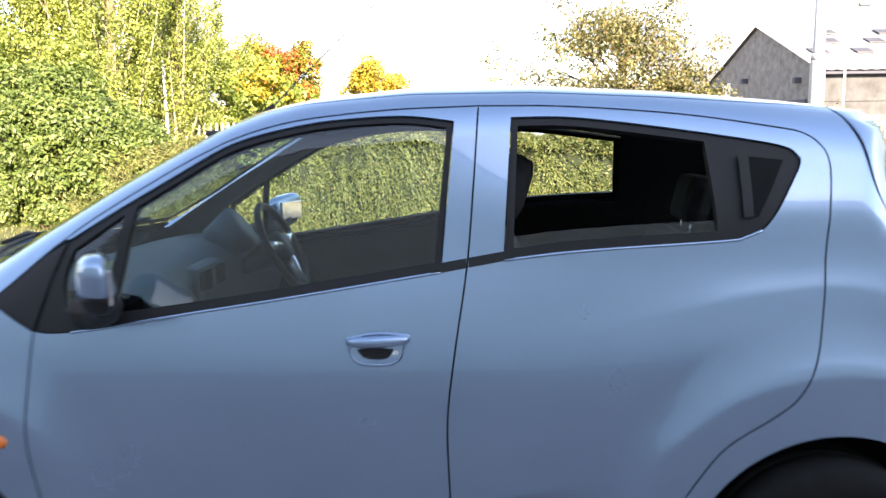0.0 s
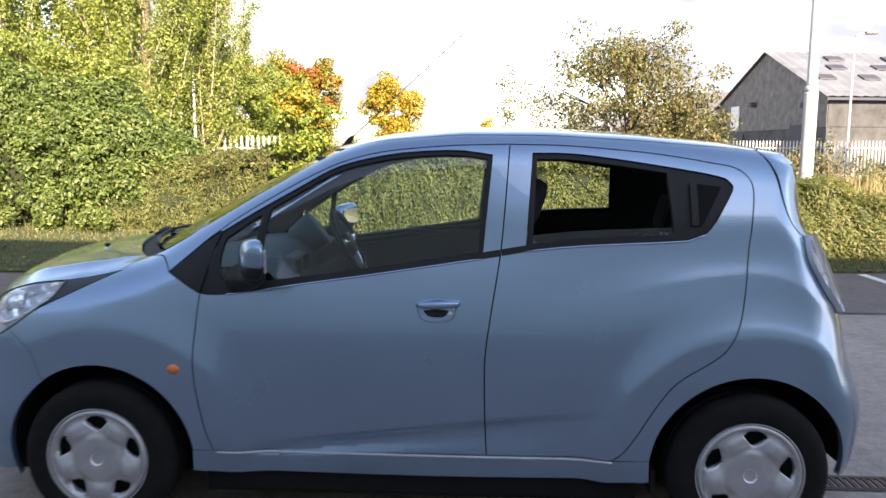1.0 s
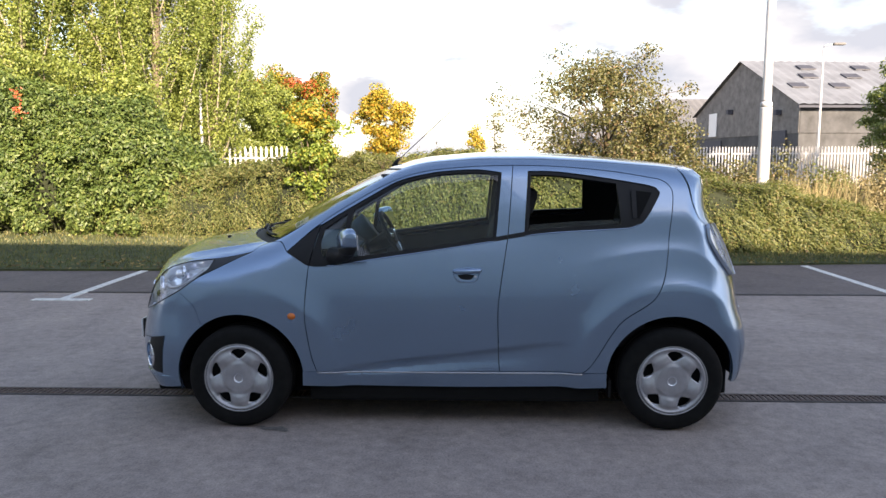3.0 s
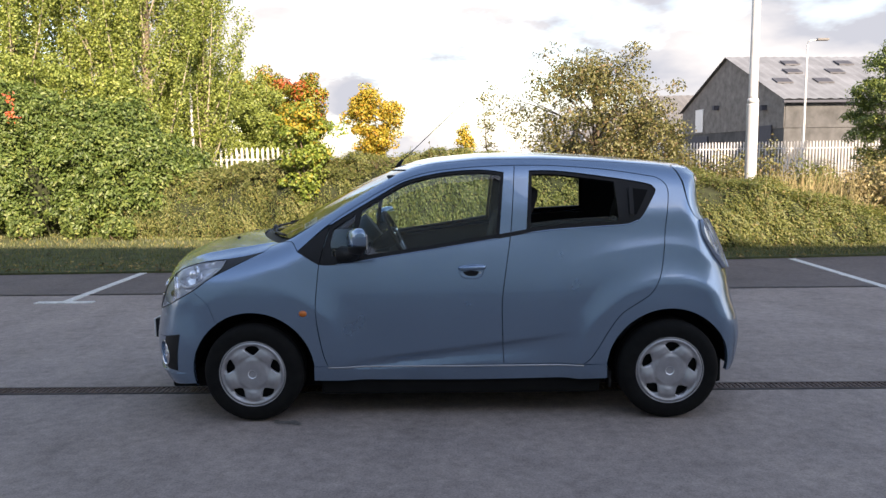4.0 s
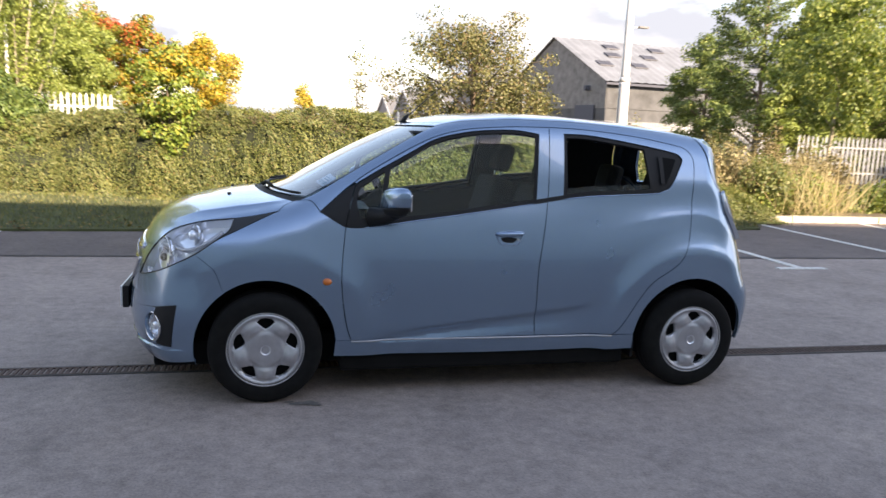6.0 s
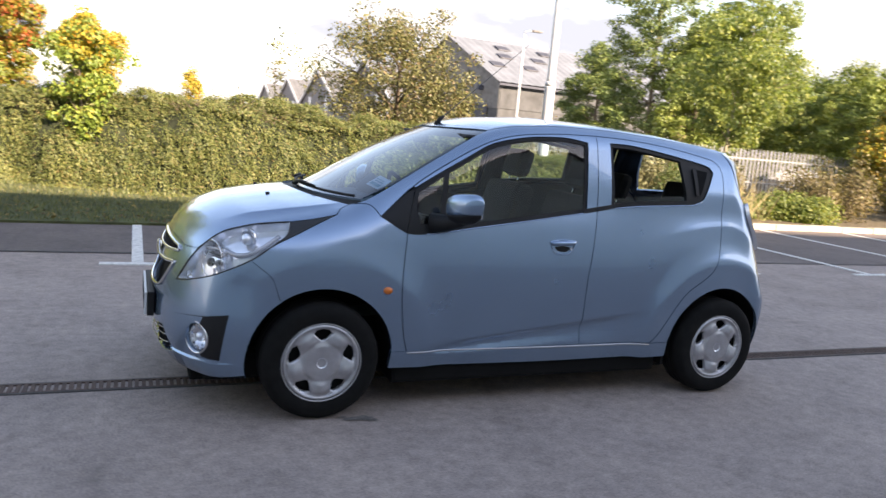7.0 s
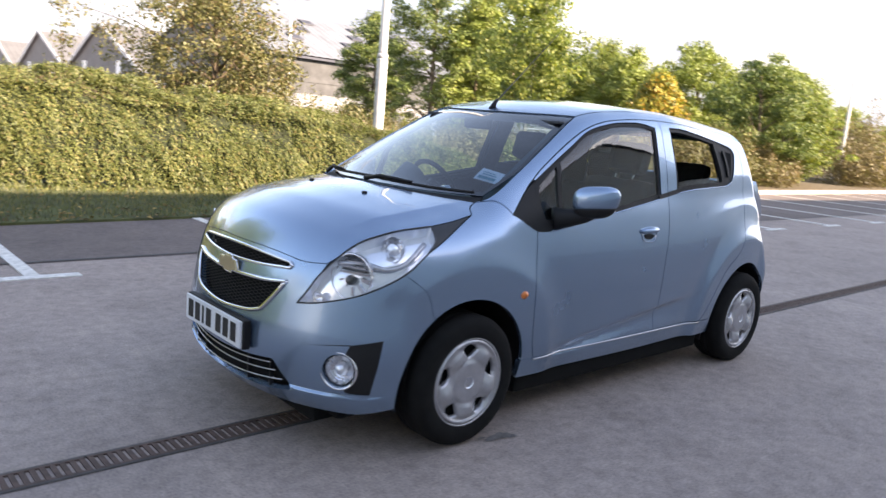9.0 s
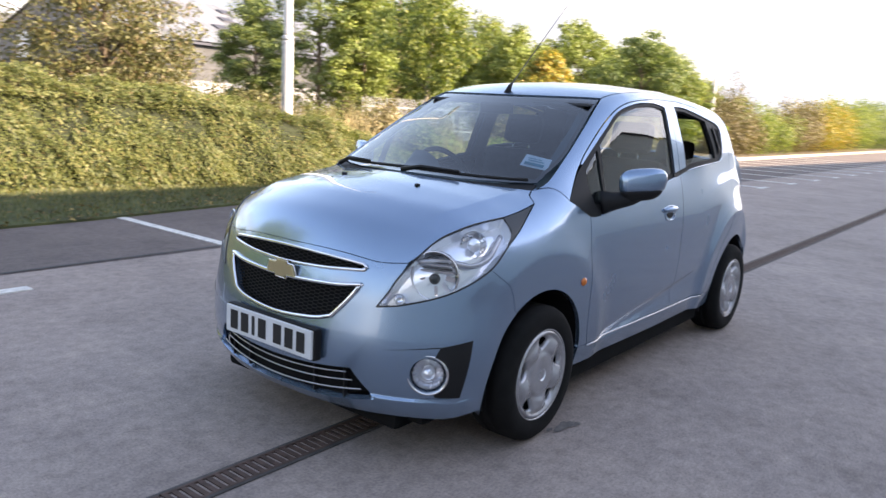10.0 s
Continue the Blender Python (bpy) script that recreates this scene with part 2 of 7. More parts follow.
TYRE.node_tree.nodes["Principled BSDF"].inputs["Specular IOR Level"].default_value = 0.2
SILVER = plain("silver_painted_hubcap", (0.47, 0.47, 0.49), 0.27, 0.65, vary=0.10, size=0.05)
CHROME = plain("bright_chrome", (0.80, 0.80, 0.82), 0.10, 1.0, vary=0.02)
SATIN = plain("satin_reflector", (0.86, 0.89, 0.94), 0.11, 0.68, vary=0.05)
GOLD = plain("gold_badge", (0.60, 0.50, 0.30), 0.3, 0.8, vary=0.05)
AMBER = plain("amber_plastic", (0.70, 0.16, 0.02), 0.25, coat=0.6)
PLATE = plain("white_reflective_plate", (0.68, 0.70, 0.72), 0.4, vary=0.04)
INK = plain("black_ink", (0.012, 0.012, 0.014), 0.6)
TEAL = plain("teal_print", (0.03, 0.30, 0.36), 0.6)
PAPER = plain("white_sticker", (0.86, 0.88, 0.89), 0.6, vary=0.05)
TRIM_GREY = plain("grey_dashboard_plastic", (0.052, 0.078, 0.086), 0.6, vary=0.1, grain=0.001)
TRIM_LIGHT = plain("pale_headlining", (0.055, 0.060, 0.068), 0.9, vary=0.05, grain=0.001)
FABRIC = plain("charcoal_seat_cloth", (0.022, 0.022, 0.025), 0.95, vary=0.25, size=0.03, grain=0.002)
WINDOW = glass("clear_window_glass", (0.75, 0.85, 0.86), 0.01, 3.6, 0.068)
SCREEN = glass("laminated_windscreen_glass", (0.44, 0.57, 0.66), 0.01, 3.2, 0.09)
LENS = glass("clear_lamp_lens", (0.95, 0.96, 0.97), 0.01, 4.4, 0.045)
CLADDING = plain("grey_metal_cladding", (0.54, 0.57, 0.56), 0.6, 0.2, vary=0.08, size=0.8)
BOARD = plain("weathered_grey_boards", (0.165, 0.160, 0.155), 0.9, vary=0.35, size=0.5, grain=0.01)
RENDER_WALL = plain("stained_concrete_wall", (0.074, 0.076, 0.080), 0.9, vary=0.4, size=0.8, grain=0.01)
ROOF = plain("pale_fibre_cement_sheet", (0.135, 0.148, 0.172), 0.8, vary=0.25, size=1.5)
ROOF_DARK = plain("dirty_rooflight_sheet", (0.05, 0.05, 0.06), 0.5, vary=0.2, size=0.5)
DOORWAY = plain("dark_steel_door", (0.045, 0.05, 0.07), 0.7)
SHED_ROOF = plain("grey_weathered_roof_sheet", (0.125, 0.125, 0.13), 0.8, vary=0.15, size=1.5)
SHED = plain("grey_shed_cladding", (0.15, 0.145, 0.145), 0.8, vary=0.2, size=1.0)
# ---- the car's outer skin, as one smooth closed form: x forward is minus, y is half width, z up ----
def curve(xs, ys, sigma):
    """A smooth curve through about the given points, as a function."""
    d = 0.004
    g = np.arange(xs[0] - 0.4, xs[-1] + 0.4, d)
    lo, hi = (ys[1] - ys[0]) / (xs[1] - xs[0]), (ys[-1] - ys[-2]) / (xs[-1] - xs[-2])
    v = np.interp(g, xs, ys)
    v = np.where(g < xs[0], ys[0] + lo * (g - xs[0]), np.where(g > xs[-1], ys[-1] + hi * (g - xs[-1]), v))
    n = int(3 * sigma / d)
    k = np.exp(-0.5 * (np.arange(-n, n + 1) * d / sigma) ** 2)
    v = np.convolve(np.pad(v, n, mode="edge"), k / k.sum(), mode="valid")
    return lambda q: np.interp(q, g, v)


def ramp(q, a, b):
    t = np.clip((q - a) / (b - a), 0, 1)
    return t * t * (3 - 2 * t)


def smax(a, b, k):
    h = np.maximum(k - np.abs(a - b), 0) / k
    return np.maximum(a, b) + h * h * k * 0.25


TOP = curve([-2.0, -1.93, -1.88, -1.82, -1.74, -1.6, -1.4, -1.25, -1.16, -1.1, -0.93, -0.72, -0.545, -0.40, -0.28, -0.165, 0.143, 0.483, 0.822, 1.16, 1.43, 1.56],
            [0.56, 0.68, 0.775, 0.856, 0.925, 0.985, 1.026, 1.044, 1.055, 1.080, 1.178, 1.294, 1.380, 1.443, 1.478, 1.501, 1.527, 1.527, 1.508, 1.475, 1.440, 1.418], 0.03)
SECTION = curve([0.15, 0.23, 0.30, 0.36, 0.45, 0.60, 0.72, 0.80, 0.87, 0.95, 1.01, 1.06, 1.20, 1.30, 1.40, 1.50],
                [0.722, 0.744, 0.760, 0.768, 0.777, 0.790, 0.790, 0.785, 0.775, 0.757, 0.737, 0.715, 0.676, 0.644, 0.610, 0.574], 0.035)
TAPER = curve([-2.0, -1.8, -1.6, -1.4, -1.2, -0.9, -0.5, 0.1, 0.6, 1.0, 1.2, 1.4, 1.6, 1.8],
              [0.13, 0.075, 0.042, 0.026, 0.018, 0.010, 0.003, 0.0, 0.004, 0.014, 0.024, 0.045, 0.085, 0.14], 0.06)
TAPER_UP = curve([-2.0, -1.4, -0.925, -0.4, 0.1, 0.6, 1.05, 1.3, 1.6],
                 [0.07, 0.040, 0.026, 0.006, 0.0, 0.005, 0.026, 0.034, 0.05], 0.08)
NOSE_Z = curve([0.12, 0.20, 0.27, 0.34, 0.42, 0.50, 0.58, 0.66, 0.75, 0.9],
               [-0.11, -0.030, 0.012, 0.028, 0.034, 0.024, 0.006, -0.010, -0.030, -0.08], 0.03)
TAIL_Z = curve([0.15, 0.22, 0.30, 0.45, 0.55, 0.62, 0.80, 0.95, 1.07, 1.2, 1.35, 1.45],
               [1.55, 1.66, 1.695, 1.715, 1.705, 1.680, 1.655, 1.60, 1.545, 1.475, 1.462, 1.458], 0.03)
HUB_Z, AXLE = 0.285, 1.1875
CREASE = lambda x: 0.352 + 0.1265 * (x + 0.592)


SHOULDER = curve([0.0, 0.40, 0.726, 0.856, 0.998, 1.159, 1.23, 1.314, 1.404, 1.455, 1.60], [0.80, 0.86, 0.926, 0.953, 0.978, 0.994, 0.992, 0.975, 0.921, 0.865, 0.66], 0.03)


def edge_fall(q, start, width):
    """1 up to start, then a crisp fold and a fall that eases out."""
    q = (q - start) / width
    q = smax(q, np.zeros_like(q), 0.16)
    return np.clip(1 - q, 0, 1) ** 2


def side_half(x, z):
    w = SECTION(z) - TAPER(x) * (1 - ramp(z, 0.85, 1.05)) - TAPER_UP(x) * ramp(z, 0.85, 1.05)
    rf, rr = np.hypot(x + 1.16, z - 0.30), np.hypot(x - AXLE, z - HUB_Z)
    w = w + 0.021 * edge_fall(rf, 0.50, 0.16) * (1 - ramp(z, 0.88, 0.98)) * ramp(x, -1.62, -1.40)
    w = w + 0.027 * edge_fall(rr, 0.515, 0.12) * (1 - ramp(z, 0.88, 0.97)) * (1 - ramp(x, 1.45, 1.62))
    w = w + 0.036 * ramp(-x, 1.36, 1.56) * (1 - ramp(z, 0.40, 0.66))
    w = w + 0.045 * ramp(x, 1.36, 1.56) * (1 - ramp(z, 0.52, 0.86))
    s = z - SHOULDER(x)
    fold = np.where(s < 0, 0.9216 * np.clip(1 + s / 0.26, 0, 1), edge_fall(s, 0.0, 0.12))
    w = w + 0.0105 * ramp(x, 0.40, 1.0) * fold + 0.026 * ramp(x, 0.1, 0.7) * ramp(z, 0.91, 1.18) * (1 - ramp(z, 1.15, 1.42))
    w = w + 0.006 * ramp(-x, 1.54, 1.68) * (1 - ramp(z, 0.268, 0.284))
    zc = CREASE(x)
    dent = ramp(-z, -(zc + 0.006), -(zc - 0.040)) * (1 - ramp(-z, -(zc - 0.044), -0.30))
    w = w - 0.019 * dent * ramp(x, -0.74, -0.3) * (1 - ramp(x, 0.3, 0.74))
    return w


RIB = curve([-1.80, -1.69, -1.60, -1.46, -1.33, -1.12, -1.0], [0.40, 0.455, 0.497, 0.532, 0.545, 0.555, 0.556], 0.03)


def rib(x, ay):
    """The fold along each side of the bonnet."""
    s = ay - RIB(x)
    up = np.where(s < 0, 0.9216 * np.clip(1 + s / 0.22, 0, 1) ** 1.5, edge_fall(s, 0.0, 0.07))
    return 0.011 * up * ramp(-x, 1.02, 1.20) * (1 - ramp(-x, 1.46, 1.68))


def top_z(x, ay):
    s = x - 0.26 * ay * ay * (1 - ramp(x, -0.6, 0.1))
    return TOP(s) - (0.12 + 0.03 * ramp(-x, 0.9, 1.3)) * ay * ay - 0.08 * ramp(-x, 1.05, 1.3) * ay ** 4 + rib(x, ay)


def nose_x(ay, z):
    return 1.897 - 0.27 * ay ** 2 - 0.37 * ay ** 4 + NOSE_Z(z) + 0.015 * (1 - ramp(z, 0.268, 0.284))


def tail_x(ay, z):
    return TAIL_Z(z) - (0.14 * ay ** 2 + 0.35 * ay ** 4) * (1 - 0.3 * (1 - ramp(z, 0.50, 0.86)))


def skin(p):
    x, ay, z = p[..., 0], np.sqrt(p[..., 1] ** 2 + 1e-8), p[..., 2]
    e = 0.01
    top = z - top_z(x, ay)
    slope = (top_z(x + e, ay) - top_z(x - e, ay)) / (2 * e)
    top = top / np.sqrt(1 + slope ** 2)
    front = (-x - nose_x(ay, z)) / np.sqrt(1 + (0.54 * ay + 1.48 * ay ** 3) ** 2)
    rear = x - tail_x(ay, z)
    f = smax(ay - side_half(x, z), top, 0.11)
    return smax(smax(f, front, 0.07), rear, 0.08)


def skin_normal(p):
    e = 0.003
    g = np.stack([skin(p + d) - skin(p - d) for d in np.eye(3) * e], -1)
    return g / np.linalg.norm(g, axis=-1, keepdims=True)


def snap(p):
    """The nearest place of the skin, about."""
    p = np.array(p, float)
    for _ in range(8):
        p = p - skin(p)[..., None] * skin_normal(p) * 0.9
    return p


def drop_on(p, way, reach=1.4):
    """Where rays through p along way first meet the skin."""
    way = np.asarray(way, float) / np.linalg.norm(way)
    ts = np.linspace(-reach, reach, 181)
    vals = np.stack([skin(p + t * way) for t in ts], -1)
    inside = vals < 0
    i = np.where(inside.any(-1), inside.argmax(-1), np.abs(vals).argmin(-1))
    hi, lo = ts[i], ts[np.maximum(i - 1, 0)]
    for _ in range(22):
        mid = (lo + hi) / 2
        v = skin(p + mid[:, None] * way) < 0
        hi, lo = np.where(v, mid, hi), np.where(v, lo, mid)
    return p + hi[:, None] * way
# ---- building tools ----
def part(name, bm, material, parent, label="", smooth=False):
    """Links a bmesh as one mesh object under a thing or a part."""
    me = bpy.data.meshes.new(name)
    bmesh.ops.recalc_face_normals(bm, faces=bm.faces)
    bm.to_mesh(me)
    bm.free()
    me.materials.append(material)
    if smooth:
        me.shade_smooth()
    ob = new(name, me)
    ob.parent = parent
    return tagged(ob, label)


def raw_part(name, verts, faces, material, parent, label="", smooth=True):
    me = bpy.data.meshes.new(name)
    me.from_pydata([tuple(v) for v in verts], [], [tuple(f) for f in faces])
    me.materials.append(material)
    if smooth:
        me.shade_smooth()
    ob = new(name, me)
    ob.parent = parent
    return tagged(ob, label)


def box(bm, lo, hi, bevel=0.0, m=None):
    r = bmesh.ops.create_cube(bm, size=1.0)
    c, s = (Vector(lo) + Vector(hi)) / 2, Vector(hi) - Vector(lo)
    for v in r["verts"]:
        v.co = Vector((v.co.x * s.x, v.co.y * s.y, v.co.z * s.z)) + c
        if m is not None:
            v.co = m @ v.co
    if bevel:
        es = {e for v in r["verts"] for e in v.link_edges}
        bmesh.ops.bevel(bm, geom=list(es), offset=bevel, segments=2, affect="EDGES", profile=0.6)
    return bm


def tube(bm, pts, radii, seg=8, cap=True):
    """A tapered round bar along the points."""
    rings = []
    pts = [Vector(p) for p in pts]
    for i, p in enumerate(pts):
        d = (pts[min(i + 1, len(pts) - 1)] - pts[max(i - 1, 0)]).normalized()
        a = d.cross(Vector((0, 0, 1)) if abs(d.z) < 0.9 else Vector((1, 0, 0))).normalized()
        b = d.cross(a)
        r = radii[i] if hasattr(radii, "__len__") else radii
        rings.append([bm.verts.new(p + (a * math.cos(k * math.tau / seg) + b * math.sin(k * math.tau / seg)) * r) for k in range(seg)])
    for q, w in zip(rings, rings[1:]):
        for k in range(seg):
            bm.faces.new((q[k], q[(k + 1) % seg], w[(k + 1) % seg], w[k]))
    if cap:
        bm.faces.new(rings[0][::-1])
        bm.faces.new(rings[-1])
    return bm


def lathe(bm, profile, m, seg=48, closed=False):
    """Turns (radius, height) pairs round the z axis of m."""
    rings = [[bm.verts.new(m @ Vector((r * math.cos(k * math.tau / seg), r * math.sin(k * math.tau / seg), h))) for k in range(seg)] for r, h in profile]
    pairs = list(zip(rings, rings[1:])) + ([(rings[-1], rings[0])] if closed else [])
    for q, w in pairs:
        for k in range(seg):
            bm.faces.new((q[k], q[(k + 1) % seg], w[(k + 1) % seg], w[k]))
    return bm


def thing(name, label, category, group="", at=(0, 0, 0), kind=""):
    ob = new(name)
    ob.location = at
    return tagged(ob, label, category, group, kind)


def leaf_part(name, pos, out, tip, size, material, parent, wide=0.5, label=""):
    """Many small folded leaves: place, the way each faces, the way its tip points, its length."""
    n = len(pos)
    tip = tip - out * (tip * out).sum(1, keepdims=True)
    tip /= np.linalg.norm(tip, axis=1, keepdims=True) + 1e-9
    across = np.cross(out, tip)
    s = size[:, None]
    a, b = pos - tip * s * 0.5, pos + tip * s * 0.5
    mid = pos - tip * s * 0.05 + out * s * 0.20 * wide
    v = np.stack([a, mid - across * s * wide * 0.5, b, mid + across * s * wide * 0.5], 1).reshape(-1, 3)
    me = bpy.data.meshes.new(name)
    me.vertices.add(4 * n)
    me.vertices.foreach_set("co", v.ravel())
    idx = (np.arange(n)[:, None] * 4 + np.array([0, 1, 2, 0, 2, 3])).ravel()
    me.loops.add(6 * n)
    me.loops.foreach_set("vertex_index", idx)
    me.polygons.add(2 * n)
    me.polygons.foreach_set("loop_start", np.arange(2 * n) * 3)
    me.update(calc_edges=True)
    me.materials.append(material)
    ob = new(name, me)
    ob.parent = parent
    return tagged(ob, label, kind="stuff") if parent is None else tagged(ob, label)


def unit(v):
    return v / (np.linalg.norm(v, axis=-1, keepdims=True) + 1e-9)


def wobble(p, size, seed):
    """Smooth noise in -1..1 at the places p, from a few random waves."""
    r = np.random.default_rng(seed)
    k = r.normal(size=(10, 3)) / size
    ph = r.uniform(0, 6.283, 10)
    return np.sin(p @ k.T + ph).mean(1) * 1.6


def crown_leaves(rng, clumps, radius, per, size, flat=0.75):
    """Leaves in loose clumps round the given centres."""
    c = np.repeat(clumps, per, 0)
    d = unit(rng.normal(size=c.shape))
    rad = (np.repeat(radius, per) * rng.uniform(0.35, 1.0, len(c)) ** 0.6)[:, None]
    pos = c + d * rad * np.array([1, 1, flat])
    out = unit(d + rng.normal(size=c.shape) * 0.55 + np.array([0, 0, 0.45]))
    tip = unit(rng.normal(size=c.shape) + np.array([0, 0, -0.7]))
    return pos, out, tip, rng.uniform(0.65, 1.25, len(c)) * size


def tree(name, label, at, height, spread, crown_from, leaf, bark=BARK, seed=1, clumps=90, per=130, size=0.10, clump_r=0.42, limbs=9, girth=0.12, shape=0.5, extra=None, category="tree", flat=0.75):
    """A tapered trunk with limbs and a crown of leaf clumps. shape: the height share at which the crown is widest."""
    rng = np.random.default_rng(seed)
    root = thing(name, label, category, at=at)
    bm = bmesh.new()
    lean = rng.normal(size=2) * 0.04 * height
    trunk = [(lean[0] * f * f, lean[1] * f * f, height * 0.92 * f) for f in np.linspace(0, 1, 8)]
    tube(bm, trunk, [girth * (1 - 0.88 * f) for f in np.linspace(0, 1, 8)], 8)
    ends = []
    for i in range(limbs):
        f = crown_from / height + (0.9 - crown_from / height) * (i + 0.5) / limbs
        f = max(f, 0.12)
        a = i * 2.4 + rng.uniform(-0.4, 0.4)
        start = Vector((lean[0] * f * f, lean[1] * f * f, height * 0.92 * f))
        g = (f - crown_from / height) / max(1e-3, 1 - crown_from / height)
        reach = spread * max(0.25, 1 - abs(g - shape) / max(shape, 1 - shape)) * rng.uniform(0.6, 0.95)
        end = start + Vector((math.cos(a) * reach, math.sin(a) * reach, reach * 0.55 + 0.2))
        mid = (start + end) / 2 + Vector((0, 0, 0.08 * reach))
        r = girth * (1 - 0.85 * f) * 0.55
        tube(bm, [start, mid, end], [r, r * 0.6, r * 0.2], 6)
        ends.append(end)
        for k in range(2):
            w = end + Vector(rng.normal(size=3)) * reach * 0.35
            tube(bm, [mid, (mid + w) / 2 + Vector((0, 0, 0.05)), w], [r * 0.5, r * 0.3, r * 0.1], 5)
            ends.append(w)
    part("trunk", bm, bark, root, smooth=True)
    cz = (height + crown_from) / 2
    d = unit(rng.normal(size=(clumps, 3)))
    rr = rng.uniform(0.15, 1.0, clumps) ** 0.5
    g = (d[:, 2] * rr + 1) / 2
    narrow = np.clip(1 - (np.abs(g - shape) / max(shape, 1 - shape)) ** 2.2, 0.12, 1)
    c = np.stack([d[:, 0] * rr * spread * narrow ** 0.35, d[:, 1] * rr * spread * narrow ** 0.35, cz + d[:, 2] * rr * (height - crown_from) / 2], 1)
    c[:, :2] *= (1 + 0.38 * wobble(c, 0.9, seed))[:, None]
    c = np.concatenate([c, np.array([tuple(e) for e in ends])])
    rad = clump_r * rng.uniform(0.6, 1.25, len(c))
    pos, out, tip, sz = crown_leaves(rng, c, rad, per, size, flat)
    leaf_part("crown", pos, out, tip, sz, leaf, root, 0.62)
    if extra is not None:
        mat, n, lo, hi = extra
        pick = c[(c[:, 2] > lo) & (c[:, 2] < hi)]
        pick = pick[rng.integers(0, len(pick), n)]
        leaf_part("turned_leaves", *crown_leaves(rng, pick, np.full(n, clump_r * 1.05), per, size), mat, root, 0.62)
    return root


def shrub(name, label, at, size3, leaf, seed, count, leaf_size, lumps=14, category="shrub", droop=-0.3):
    """A low mound of leaves over a dark core with its own uneven outline."""
    rng = np.random.default_rng(seed)
    root = thing(name, label, category, at=at)
    sx, sy, h = size3
    lumps = int(lumps * max(1.0, sx / 1.2))
    count = int(count * max(1.0, sx / 2.4))
    c = np.stack([rng.uniform(-sx, sx, lumps), rng.uniform(-sy, sy, lumps), np.zeros(lumps)], 1) * 0.72
    r = rng.uniform(0.45, 0.8, lumps) * min(sy, h) * 0.8
    top = h * (1 - 0.30 * (np.abs(c[:, 0]) / sx) ** 2) * rng.uniform(0.7, 1.05, lumps)
    c[:, 2] = np.maximum(top - r, r * 0.3)
    bm = bmesh.new()
    for q, w in zip(c, r):
        tip = Vector((q[0] * 1.05, q[1] * 1.05, q[2] + w * 0.8))
        for f in (0.0, 0.5):
            a = Vector((q[0] * 0.6, q[1] * 0.6, 0.0))
            tube(bm, [a, (a + tip) / 2 + Vector(rng.normal(size=3)) * 0.06, tip + Vector((f * w * 0.6, -f * w * 0.4, -f * w * 0.3))], [0.016, 0.010, 0.004], 4, False)
    part("stems", bm, TWIG, root)
    k = rng.integers(0, lumps, count)
    d = unit(rng.normal(size=(count, 3)) + np.array([0, -0.15, 0.25]))
    pos = c[k] + d * (np.stack([r, r, np.maximum(r, c[:, 2])], 1)[k]) * rng.uniform(0.30, 1.15, (count, 1)) ** 0.6
    pos[:, 2] = np.abs(pos[:, 2])
    out = unit(d + rng.normal(size=d.shape) * 0.5)
    tip = unit(rng.normal(size=d.shape) + np.array([0, 0, droop]))
    leaf_part("foliage", pos, out, tip, rng.uniform(0.6, 1.3, count) * leaf_size, leaf, root, 0.55)
    return root
# ---- ground ----


def slab(name, outline, z0, z1, material, label, category, kind="structure"):
    bm = bmesh.new()
    lo = [bm.verts.new((x, y, z0)) for x, y in outline]
    hi = [bm.verts.new((x, y, z1)) for x, y in outline]
    n = len(outline)
    bm.faces.new(hi)
    for i in range(n):
        bm.faces.new((lo[i], lo[(i + 1) % n], hi[(i + 1) % n], hi[i]))
    return tagged(part(name, bm, material, None, label), label, category, kind=kind)


bm = bmesh.new()
g = [(-900, -900), (900, -900), (900, 900), (-900, 900)]
bm.faces.new([bm.verts.new((x, y, 0)) for x, y in g])
tagged(part("ground", bm, ASPHALT, None), "worn grey asphalt of an open car park", "ground", kind="structure")
VERGE = [(-30, 4.5), (-6.2, 4.93), (-4.1, 4.97), (-2.5, 5.06), (0, 5.22), (1.9, 5.48), (4.5, 5.68), (6.5, 5.85), (6.95, 6.75)]
bm = bmesh.new()
bays = [(-30, 3.40), (90, 3.15), (90, 6.9), (6.95, 6.9)] + [(x, y + 0.15) for x, y in VERGE[::-1]]
bm.faces.new([bm.verts.new((x, y, 0.004)) for x, y in bays])
tagged(part("parking_surface", bm, ASPHALT_DARK, None), "darker, newer asphalt of the parking bays", "pavement", kind="structure")
verge = slab("verge", VERGE + [(7.0, 40), (-30, 40)], -0.2, 0.03, TURF, "mown grass verge with fallen leaves before the hedge", "grass verge")
far_verge = slab("far_verge", [(7.03, 7.0), (120, 7.0), (120, 60), (7.03, 60)], -0.2, 0.06, SOIL, "bare planted soil behind the kerb", "planting bed")
bm = bmesh.new()
rng = np.random.default_rng(5)
for i in range(90):
    x = 6.96 + i * 0.915
    box(bm, (x, 6.85 + rng.normal() * 0.006, -0.1), (x + 0.905, 7.02, 0.115 + rng.normal() * 0.004), 0.012)
tagged(part("kerb", bm, KERB, None), "pale concrete kerb stones along the planting bed", "kerb", kind="structure")
bm = bmesh.new()
